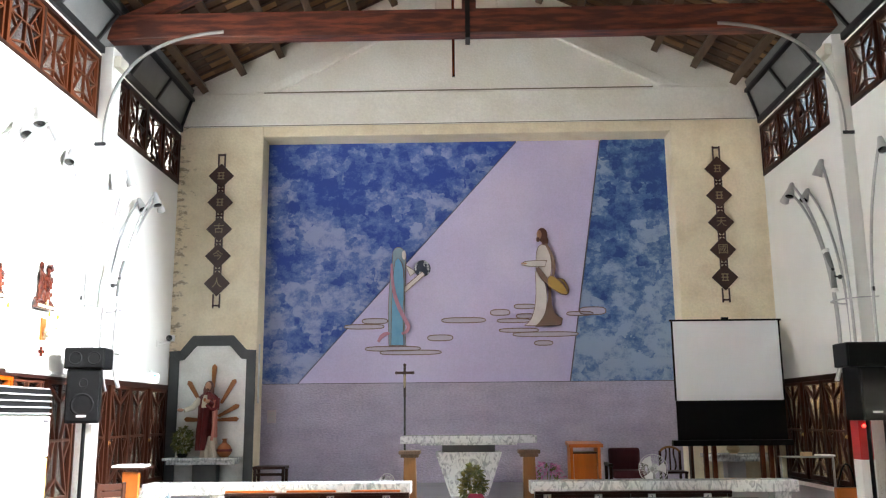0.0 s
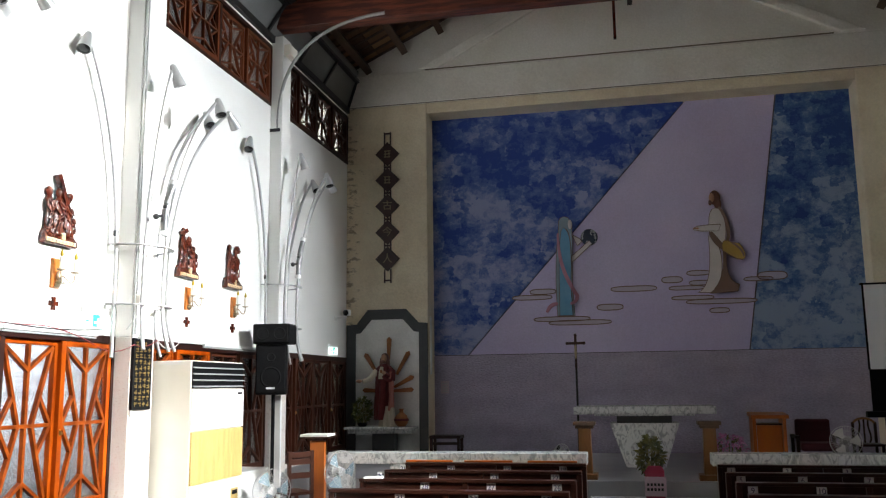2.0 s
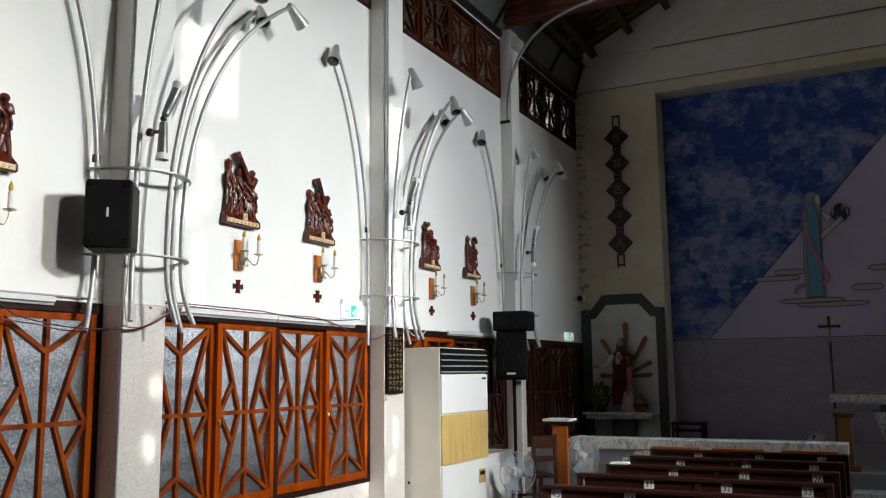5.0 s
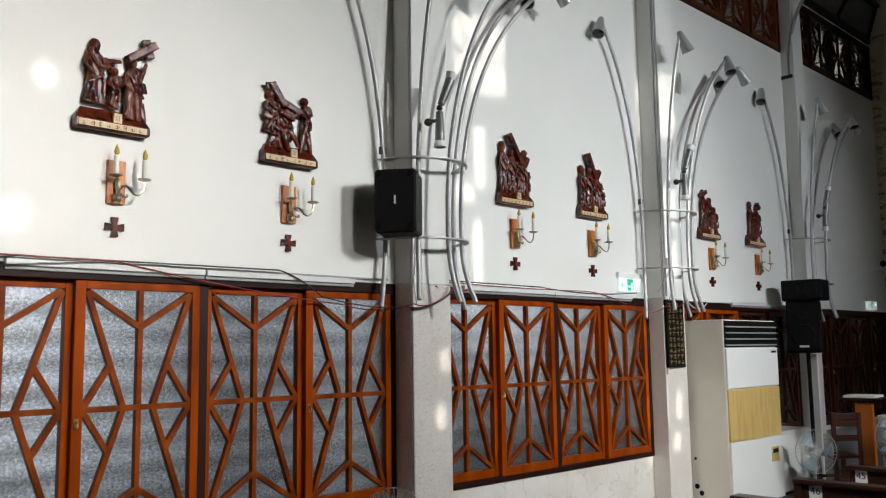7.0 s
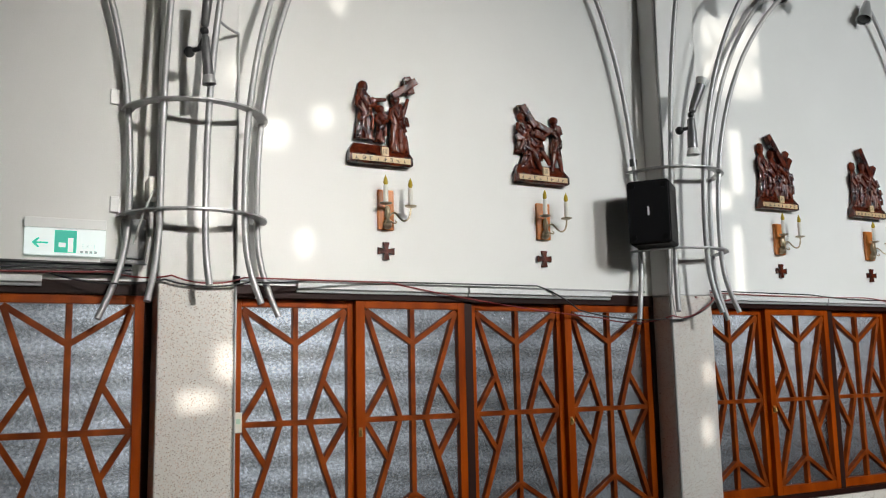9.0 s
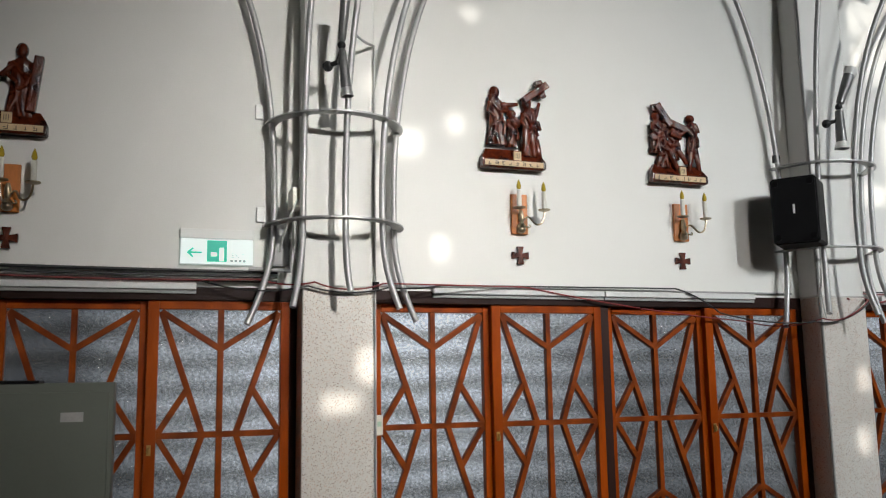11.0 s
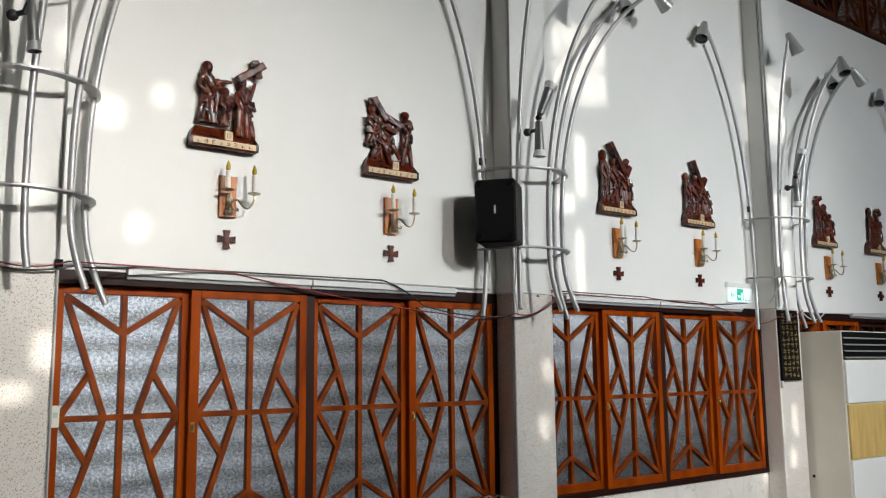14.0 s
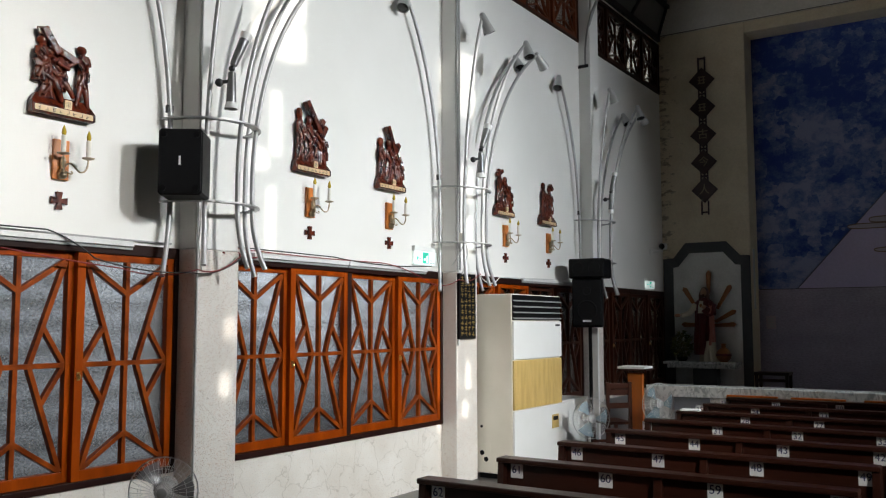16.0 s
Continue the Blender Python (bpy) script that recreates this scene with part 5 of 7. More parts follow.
def exit_sign(y, z, w=0.345, h=0.165):
    e = thing("exit_sign", (XL, y, z), "green and white lit exit sign", "exit sign", "exit signs")
    part("case", cbox(0.0, 0.035, -w / 2, w / 2, h * 0.72, h), M_ACW, e, "silver-white case", bevel=0.003)
    face = part("face", cbox(0.01, 0.03, -w / 2 + 0.004, w / 2 - 0.004, 0, h * 0.72), M_SIGNW, e, "lit white face")
    x = 0.0305
    part("green_panel", cbox(x, x + 0.001, -0.05, 0.05, 0.012, h * 0.68), M_SIGNG, face, "green panel")
    bm = bmesh.new()
    box(bm, x + 0.001, x + 0.0015, 0.012, 0.034, 0.016, 0.085)
    box(bm, x + 0.001, x + 0.0015, -0.03, 0.0, 0.04, 0.06)
    part("white_shape", bm, M_SIGNW, face)
    bm = bmesh.new()
    prism(bm, [(-0.15, 0.058), (-0.12, 0.085), (-0.113, 0.078), (-0.128, 0.063), (-0.075, 0.063), (-0.075, 0.053), (-0.128, 0.053), (-0.113, 0.038), (-0.12, 0.031)], x, x + 0.001, "yz")
    part("arrow", bm, M_SIGNG, face)
    words("EXIT", 0.034, M_BAR, face, Matrix.Translation((x + 0.001, 0.105, 0.045)) @ TO_HALL)
    bm = bmesh.new()
    for k in range(4):
        box(bm, x, x + 0.001, 0.066 + k * 0.021, 0.066 + k * 0.021 + 0.015, 0.012, 0.026)
    part("small_print", bm, M_BAR, face)


exit_sign(0.393, 2.12, 0.366, 0.18)
exit_sign(6.93, 2.057, 0.366, 0.172)
exit_sign(13.0, 2.035, 0.36, 0.155)

# white battens on the ledge with cables
M_BATTEN = mat("white_batten", (0.70, 0.70, 0.69), 0.45, bump=0.001)
for a, b in ((-1.9, -0.6), (-0.6, 0.30), (1.55, 2.62), (2.62, 3.70), (4.72, 5.8), (5.8, 6.95), (8.85, 10.3)):
    bt = thing("light_batten", (XL, a, 2.0), "slim white batten fixed above the windows", "batten", "battens above the windows")
    part("body", cbox(0.003, 0.045, 0.004, b - a - 0.004, -0.012, 0.022), M_BATTEN, bt, bevel=0.004)
    part("lower_lip", cbox(0.003, 0.03, 0.004, b - a - 0.004, -0.03, -0.014), M_GREYMETAL, bt)
ledge = tagged(obj("ledge_trim", cbox(XL, XL + 0.022, 1.22, 4.0, 2.026, 2.036), M_GREYMETAL), "thin grey conduit along the wall", "trim", kind="structure")
M_CABLE_B = mat("black_cable", (0.015, 0.015, 0.015), 0.5, bump=0)
M_CABLE_R = mat("red_cable", (0.22, 0.02, 0.02), 0.5, bump=0)
M_CONDUIT = mat("grey_painted_conduit", (0.42, 0.42, 0.41), 0.45, bump=0.0005)
M_CABLE_W = mat("white_cable", (0.6, 0.6, 0.58), 0.5, bump=0)


def cable(pts, material, label, r=0.005):
    bm = bmesh.new()
    out = []
    for p0, p1, sag in pts:
        p0, p1 = Vector(p0), Vector(p1)
        mid0, mid1 = p0.lerp(p1, 0.3), p0.lerp(p1, 0.7)
        mid0.z -= sag * 1.3
        mid1.z -= sag * 1.3
        seg = bez(p0, mid0, mid1, p1, 10)
        out += seg if not out else seg[1:]
    tube(bm, out, r, 6)
    return tagged(obj("cable", bm, material, smooth=True), label, "cable", "cables along the windows")


d = XL + 0.05
cable([((d, -2.0, 2.05), (d, 0.3, 2.04), 0.0), ((d, 0.3, 2.04), (XL + 0.2, 0.83, 2.0), 0.04), ((XL + 0.2, 0.83, 2.0), (XL + 0.2, 1.25, 2.0), 0.03), ((XL + 0.2, 1.25, 2.0), (d, 1.6, 2.035), 0.01), ((d, 1.6, 2.035), (d, 3.1, 2.045), 0.0), ((d, 3.1, 2.045), (d + 0.02, 3.4, 1.90), -0.02), ((d + 0.02, 3.4, 1.90), (XL + 0.21, 4.0, 1.84), 0.03), ((XL + 0.21, 4.0, 1.84), (XL + 0.21, 4.45, 1.97), 0.05)], M_CABLE_B, "loose black cable draped along the windows")
cable([((d, -1.0, 2.06), (d + 0.01, 0.6, 2.045), 0.02), ((d + 0.01, 0.6, 2.045), (XL + 0.21, 0.86, 2.02), 0.02), ((XL + 0.21, 0.86, 2.02), (XL + 0.21, 1.22, 2.02), 0.035), ((XL + 0.21, 1.22, 2.02), (d, 2.1, 2.035), 0.0), ((d, 2.1, 2.035), (d, 3.6, 1.85), 0.02), ((d, 3.6, 1.85), (XL + 0.22, 4.05, 1.86), 0.04), ((XL + 0.22, 4.05, 1.86), (XL + 0.22, 4.45, 2.0), 0.06)], M_CABLE_R, "red cable sagging between the piers", 0.0045)
cable([((d, 4.5, 2.04), (d, 6.2, 2.035), 0.01), ((d, 6.2, 2.035), (d + 0.02, 6.9, 1.90), -0.03), ((d + 0.02, 6.9, 1.90), (XL + 0.2, 7.25, 1.93), 0.05), ((XL + 0.2, 7.25, 1.93), (XL + 0.2, 7.65, 2.0), 0.04)], M_CABLE_R, "red cable sagging between the piers", 0.0045)
cable([((d, 4.5, 2.05), (d, 5.6, 2.045), 0.0), ((d, 5.6, 2.045), (d, 7.0, 2.05), 0.03)], M_CABLE_B, "loose black cable draped along the windows")
cable([((XL + 0.2, 7.62, 2.0), (d, 8.3, 2.0), 0.08), ((d, 8.3, 2.0), (d, 9.6, 2.03), 0.0)], M_CABLE_W, "white cable hung above the air conditioner")
cable([((XL + 0.03, 0.825, 1.98), (XL + 0.03, 0.825, 0.1), 0.0)], M_CABLE_W, "pale conduit running down beside a pier", 0.012)
cable([((XL + PD + 0.008, 1.183, 0.05), (XL + PD + 0.008, 1.183, 3.32), 0.0), ((XL + PD + 0.008, 1.183, 3.32), (XL + 0.36, 1.03, 3.30), 0.01)], M_CONDUIT, "thin grey conduit up the edge of a pier", 0.007)
cable([((XL + PD + 0.008, 4.082, 0.05), (XL + PD + 0.008, 4.082, 6.0), 0.0)], M_CONDUIT, "thin grey conduit up the edge of a pier", 0.007)
for y in (7.262, 7.300):
    cable([((XL + PD + 0.009, y, 2.02), (XL + PD + 0.009, y, 6.0), 0.0)], M_CONDUIT, "thin grey conduit up the edge of a pier", 0.009)
cable([((XL + PD + 0.012, 7.268, 1.30), (XL + PD + 0.012, 7.268, 2.02), 0.0)], M_CABLE_W, "white conduit beside the gilt tablet", 0.012)
for z, r in ((2.090, 0.009), (2.066, 0.007), (2.044, 0.008)):
    cable([((d - 0.02, -1.95, z + 0.012), (d - 0.02, 0.70, z - 0.006), 0.004)], M_CABLE_B, "dark conduit along the ledge above the windows", r)
cable([((d, 0.55, 2.10), (d + 0.02, 0.76, 2.09), 0.0), ((d + 0.02, 0.76, 2.09), (d + 0.02, 0.78, 2.22), -0.01), ((d + 0.02, 0.78, 2.22), (d + 0.02, 0.78, 2.42), 0.0)], M_CONDUIT, "bent grey pipe rising beside a pier", 0.011)
cable([((XL + 0.30, 4.0, 2.33), (XL + 0.22, 4.05, 2.06), 0.10), ((XL + 0.22, 4.05, 2.06), (XL + PD + 0.01, 4.12, 1.86), 0.03)], M_CABLE_W, "pale cable hanging below the wall loudspeaker", 0.005)
cable([((XL + PD + 0.01, 4.30, 1.99), (d, 4.52, 2.03), 0.02), ((d, 4.52, 2.03), (d, 4.78, 2.0), 0.03)], M_CABLE_R, "red cable sagging between the piers", 0.006)
sw = thing("switch_box", (XL + PD * 0.6, 1.205, 1.245), "small white switch box at the edge of a window", "switch box")
part("box", cbox(0, 0.06, -0.018, 0.022, 0, 0.10), M_AC, sw, bevel=0.004)
part("rocker", cbox(0.06, 0.064, -0.008, 0.012, 0.045, 0.07), mat("pale_green_plastic", (0.45, 0.62, 0.48), 0.4, bump=0), sw, "pale green rocker")
cl = thing("wire_clip", (XL + PD + 0.012, 1.19, 2.0), "black clip holding cables at a pier corner", "clip")
part("body", cbox(-0.008, 0.012, -0.02, 0.012, -0.02, 0.03), M_BLACK, cl, bevel=0.003)
for y, z in ((0.772, 2.40), (7.30, 2.28)):
    so = thing("power_socket", (XL + PD * 0.5, y, z), "beige power socket box with white cables", "socket", "socket boxes")
    part("box", cbox(0.0, 0.14, -0.03, 0.03, 0, 0.10), M_AC, so, bevel=0.005)
    bm = bmesh.new()
    tube(bm, bez((0.14, 0, 0.04), (0.17, -0.03, 0.0), (0.15, -0.06, -0.10), (0.05, -0.08, -0.22), 10), 0.006, 6)
    tube(bm, bez((0.14, 0.01, 0.03), (0.18, 0.05, -0.1), (0.18, -0.03, -0.18), (0.12, 0.0, -0.3), 10), 0.006, 6)
    part("cable", bm, M_CABLE_W, so, smooth=True)

gb = thing("junction_box", (XL, 0.70, 2.115), "dull grey metal junction box behind the lamp tubes", "junction box")
part("body", cbox(0.0, 0.05, -0.055, 0.06, 0, 0.20), M_GREYMETAL, gb, bevel=0.005)
part("cover", cbox(0.05, 0.054, -0.048, 0.053, 0.008, 0.192), M_GREYMETAL, gb, bevel=0.002)
for y, z in ((0.612, 2.35), (0.598, 2.905)):
    pl = thing("fixing_plate", (XL, y, z), "white square fixing plate at the end of a half ring", "fixing plate", "fixing plates of the half rings")
    part("plate", cbox(0, 0.02, -0.022, 0.022, 0, 0.08), M_ACW, pl, bevel=0.004)

# wall speaker by the second pier
ws = thing("wall_speaker", (XL + 0.36, 3.77, 2.30), "black wall loudspeaker hung on a lamp tree", "loudspeaker", turn=-52)
def cut_corners(y, z0, z1, c):
    return [(-y + c, z0), (y - c, z0), (y, z0 + c), (y, z1 - c), (y - c, z1), (-y + c, z1), (-y, z1 - c), (-y, z0 + c)]


bm = bmesh.new()
prism(bm, cut_corners(0.135, 0, 0.415, 0.016), -0.27, 0.0, "yz")
part("cabinet", bm, M_BLACK, ws, bevel=0.012)
bm = bmesh.new()
prism(bm, cut_corners(0.128, 0.008, 0.407, 0.018), 0.0, 0.012, "yz")
part("front_grille", bm, M_GRILLE, ws, "perforated black grille", bevel=0.003)
part("badge", cbox(0.012, 0.014, -0.006, 0.006, 0.185, 0.24), M_TAPE, ws, "small white upright badge")
for y in (-0.10, 0.10):
    for z in (0.04, 0.375):
        bm = bmesh.new()
        lathe(bm, [(0.02, 0), (0.02, 0.005), (0.012, 0.006)], 10, m=Matrix.Translation((0.012, y, z)) @ pose(0, 0, 0, 0, 90, 0))
        part("screw_cap", bm, M_BLACK, ws)
bm = bmesh.new()
tube(bm, [(-0.30, -0.02, 0.25), (-0.2, -0.02, 0.25)], 0.03, 8)
part("wall_bracket", bm, M_BLACKSTEEL, ws)

# black tablet with gilt characters on the third pier
tb = thing("inscribed_tablet", (XL + PD, 7.405, 1.36), "black tablet with columns of gilt characters", "tablet")
part("board", cbox(0, 0.03, -0.15, 0.15, 0, 0.63), M_BLACK, tb, bevel=0.004)
M_GILT = mat("gilt", (0.50, 0.34, 0.11), 0.35, metal=0.8, bump=0)
rnd = random.Random(5)
for c in range(4):
    bm = bmesh.new()
    y0 = -0.125 + c * 0.066
    for r in range(11 - (c % 2)):
        z0 = 0.03 + r * 0.053
        for _ in range(2):
            zz = z0 + rnd.uniform(0, 0.03)
            box(bm, 0.03, 0.032, y0 + rnd.uniform(0, 0.008), y0 + 0.04 + rnd.uniform(0, 0.01), zz, zz + 0.007)
        yy = y0 + rnd.uniform(0.01, 0.035)
        box(bm, 0.03, 0.0325, yy, yy + 0.007, z0, z0 + 0.04)
    part("gilt_column", bm, M_GILT, tb, "column of gilt bars")

# paper notice and camera in the corner
cc = thing("security_camera", (XL, 13.15, 2.60), "dome security camera on a white wall arm", "camera")
part("wall_plate", cbox(0, 0.012, -0.08, 0.08, -0.05, 0.05), M_ACW, cc)
bm = bmesh.new()
tube(bm, [(0, 0, 0.03), (0.10, 0.22, 0.03)], 0.015, 8)
tube(bm, [(0, -0.05, -0.03), (0.10, 0.22, 0.03)], 0.01, 8)
part("arm", bm, M_ACW, cc, smooth=True)
bm = bmesh.new()
lathe(bm, [(0.02, -0.01), (0.065, 0.0), (0.07, 0.05), (0.06, 0.09)], 16, m=Matrix.Translation((0.10, 0.24, 0.06)))
part("body", bm, M_ACW, cc, smooth=True)
bm = bmesh.new()
ball(bm, (0.10, 0.20, 0.10), 0.05, 0.05, 0.05, 12)
part("dome", bm, M_BULB, cc, "dark glass dome", smooth=True)
nt_ = thing("notice", (-2.87, YB + DEEP - 0.012, 1.42), "small pale printed notice on the wall", "notice")
part("paper", cbox(-0.07, 0.07, -0.002, 0.0, 0, 0.20), mat("pinkish_paper", (0.55, 0.45, 0.50), 0.7, bump=0), nt_)
bm = bmesh.new()
for k in range(6):
    box(bm, -0.05, 0.05, -0.003, -0.002, 0.03 + k * 0.025, 0.038 + k * 0.025)
part("print", bm, M_BAR, nt_)

# ---- niche with statue ----
M_DIAMOND = mat("dark_maroon_lacquer", (0.055, 0.022, 0.018), 0.4, second=(0.03, 0.014, 0.012), scale=8, bump=0.002)
M_GOLDINK = mat("worn_gold_paint", (0.27, 0.21, 0.12), 0.5, bump=0)
M_NICHE = mat("stained_marble_panel", (0.80, 0.79, 0.77), 0.35, second=(0.58, 0.56, 0.53), scale=2.6, amount=0.6, grain=40, bump=0.002, contrast=(0.45, 0.7))
niche = thing("niche", (0, 0, 0), "marble wall panel framed by a grey stone band", "niche")
niche["kind"] = "structure"
bm = bmesh.new()
outer = [(-4.385, 0.3), (-4.385, 2.52), (-4.22, 2.53), (-4.03, 2.76), (-3.40, 2.76), (-3.20, 2.54), (-3.05, 2.53), (-3.05, 0.3)]
inner = [(-4.23, 0.3), (-4.23, 2.38), (-4.15, 2.39), (-3.97, 2.60), (-3.45, 2.60), (-3.27, 2.40), (-3.19, 2.39), (-3.19, 0.3)]
for i in range(7):
    prism(bm, [outer[i], outer[i + 1], inner[i + 1], inner[i]], YB - 0.03, YB + 0.01)
part("stone_band", bm, M_GREY_STONE, niche, "grey stone band", bevel=0.004)
bm = bmesh.new()
prism(bm, inner, YB - 0.012, YB + 0.01)
part("marble_panel", bm, M_NICHE, niche, "veined white marble")
shelf = thing("stone_shelf", (-3.76, YB - 0.012, 0.83), "marble wall shelf under the statue", "shelf")
bm = bmesh.new()
box(bm, -0.55, 0.55, -0.36, 0, 0.06, 0.10)
box(bm, -0.50, 0.52, -0.32, 0, 0.0, 0.06)
part("slab", bm, M_MARBLE, shelf, bevel=0.008)
# bracket in dark grey: the shade under the shelf is put into its colour
part("bracket", cbox(-0.14, 0.22, -0.20, 0, -0.33, 0), M_GREY_STONE, shelf, "stone bracket, dark grey for the shade under the shelf", bevel=0.01)
M_GILTWOOD = mat("gilded_wood", (0.36, 0.13, 0.03), 0.4, second=(0.20, 0.06, 0.015), scale=10, bump=0.002)
for ax, az, ln in ((0.03, 0.85, 0.36), (-0.37, 0.60, 0.40), (0.36, 0.62, 0.42), (0.43, 0.23, 0.36), (0.43, 0.02, 0.34), (-0.41, 0.02, 0.34)):
    c = Vector((-3.70, 1.47))
    tip = c + Vector((ax, az))
    dr = Vector((ax, az)).normalized()
    nn = Vector((-dr.y, dr.x))
    ray = thing("gilded_ray", (0, YB - 0.012, 0), "gilded wooden ray fixed behind the statue", "wall ornament", "rays round the statue")
    bm = bmesh.new()
    b0 = tip - dr * ln
    prism(bm, [b0 + nn * 0.020, tip - dr * 0.04 + nn * 0.036, tip, tip - dr * 0.04 - nn * 0.036, b0 - nn * 0.020], -0.05, 0.0)
    part("ray", bm, M_GILTWOOD, ray, bevel=0.006)
cable([((-2.995, YB - 0.012, 1.72), (-2.995, YB - 0.012, 2.62), 0.0)], M_CABLE_W, "white conduit on the altar wall", 0.016)
# statue: one plain mesh
M_RED = mat("dark_red_painted_robe", (0.13, 0.006, 0.006), 0.35, second=(0.06, 0.003, 0.004), scale=9, bump=0.003)
M_PINK = mat("salmon_painted_drape", (0.55, 0.20, 0.15), 0.5, bump=0.002)
M_CLOTH = mat("cream_painted_tunic", (0.66, 0.58, 0.45), 0.5, bump=0.002)
M_SKIN = mat("painted_plaster_tan", (0.50, 0.27, 0.17), 0.5, bump=0)
M_HAIR = mat("painted_plaster_brown", (0.12, 0.04, 0.025), 0.5, bump=0)
bm = bmesh.new()


def folds(bm, prof, cx, cy, mi, seg=28, fold=0.10, nf=9, a0=0.0, a1=2 * math.pi):
    """A draped body: (z, rx, ry, dx) rings with folds, over part of a turn."""
    rows = []
    full = a1 - a0 > 6.2
    n = seg if full else seg + 1
    for z, rx, ry, dx in prof:
        rows.append([bm.verts.new((cx + dx + rx * math.cos(a) * (1 + fold * math.sin(nf * a + z * 3)), cy + ry * math.sin(a) * (1 + fold * math.sin(nf * a + z * 3)), z)) for a in [a0 + (a1 - a0) * k / seg for k in range(n)]])
    for p, q in zip(rows, rows[1:]):
        for k in range(seg):
            bm.faces.new((p[k], p[(k + 1) % n], q[(k + 1) % n], q[k])).material_index = mi
    if full:
        bm.faces.new(rows[0][::-1]).material_index = mi
        bm.faces.new(rows[-1]).material_index = mi


folds(bm, [(0.0, 0.135, 0.09, 0.02), (0.1, 0.115, 0.08, 0.01), (0.3, 0.10, 0.08, 0)], 0.03, 0, 2, seg=40, fold=0.13)
folds(bm, [(0.10, 0.095, 0.10, -0.06), (0.3, 0.12, 0.105, -0.035), (0.55, 0.118, 0.10, -0.015), (0.75, 0.130, 0.09, 0), (0.86, 0.125, 0.08, 0), (0.93, 0.045, 0.05, 0)], 0, 0, 0, seg=44, fold=0.10, nf=11)
folds(bm, [(0.28, 0.135, 0.130, 0.03), (0.55, 0.125, 0.12, 0.02), (0.84, 0.120, 0.10, 0.015)], 0, 0, 1, seg=14, fold=0.10, a0=-0.95, a1=-0.15)
folds(bm, [(0.70, 0.125, 0.115, 0), (0.80, 0.12, 0.105, 0), (0.88, 0.085, 0.085, 0)], -0.005, -0.012, 2, seg=12, fold=0.05, a0=-2.05, a1=-1.40)
tube(bm, bez((0.11, -0.07, 0.85), (0.19, -0.12, 0.66), (0.13, -0.15, 0.62), (0.01, -0.13, 0.74), 12), 0.032, 8, 0, 0.020)
tube(bm, bez((0.12, -0.09, 0.80), (0.15, -0.14, 0.60), (0.13, -0.14, 0.40), (0.10, -0.12, 0.24), 10), 0.030, 8, 1, 0.020)
ball(bm, (0, -0.035, 1.005), 0.044, 0.050, 0.062, 12, 3)
ball(bm, (0, 0.02, 1.01), 0.066, 0.055, 0.078, 12, 4)
ball(bm, (-0.050, 0.0, 0.93), 0.032, 0.045, 0.095, 8, 4)
ball(bm, (0.050, 0.0, 0.93), 0.032, 0.045, 0.095, 8, 4)
ball(bm, (0, -0.065, 0.955), 0.026, 0.02, 0.028, 8, 4)
tube(bm, [(-0.12, -0.02, 0.82), (-0.2, -0.08, 0.70), (-0.30, -0.14, 0.665)], 0.05, 10, 2, 0.035)
ball(bm, (-0.35, -0.16, 0.67), 0.05, 0.03, 0.025, 8, 3)
tube(bm, [(0.13, -0.02, 0.82), (0.16, -0.08, 0.70), (0.05, -0.13, 0.78)], 0.045, 10, 0, 0.03)
ball(bm, (0.03, -0.14, 0.79), 0.035, 0.025, 0.03, 8, 3)
ball(bm, (-0.015, -0.135, 0.81), 0.022, 0.016, 0.028, 8, 5)
st = tagged(obj("statue", bm, [M_RED, M_PINK, M_CLOTH, M_SKIN, M_HAIR, M_GILTWOOD], smooth=True), "painted plaster statue in a dark red robe on a marble shelf", "statue")
st.matrix_world = Matrix.Translation((-3.70, YB - 0.20, 0.93)) @ Matrix.Scale(1.04, 4)

# ---- foliage ----
M_LEAF = mat("glossy_leaf", (0.045, 0.075, 0.02), 0.4, second=(0.22, 0.20, 0.04), scale=12, amount=1.0, grain=60, bump=0.001)
M_PETAL = mat("pink_petal", (0.50, 0.16, 0.38), 0.5, second=(0.62, 0.30, 0.50), scale=20, bump=0)
M_RIBBON = mat("crimson_cloth", (0.30, 0.015, 0.05), 0.55, bump=0.002)


def leaf_cloud(bm, c, rx, ry, rz, n, size, seed, taper=0.0):
    r = random.Random(seed)
    for _ in range(n):
        a, u = r.uniform(0, 2 * math.pi), r.uniform(-1, 1)
        q = math.sqrt(1 - u * u) * r.uniform(0.5, 1.0)
        sh = 1 - taper * (u + 1) / 2
        p = Vector(c) + Vector((rx * q * math.cos(a) * sh, ry * q * math.sin(a) * sh, rz * u))
        m = Matrix.Translation(p) @ Euler((r.uniform(-1, 1), r.uniform(-1, 1), a)).to_matrix().to_4x4()
        s = size * r.uniform(0.6, 1.25)
        pts = [(0, 0, 0), (s * 0.5, -s * 0.26, s * 0.05), (s * 1.1, 0, -s * 0.15), (s * 0.5, s * 0.26, s * 0.05), (s * 0.5, 0, -s * 0.03)]
        v = [bm.verts.new(m @ Vector(p)) for p in pts]
        for f in ((0, 1, 4), (1, 2, 4), (2, 3, 4), (3, 0, 4)):
            bm.faces.new([v[i] for i in f])


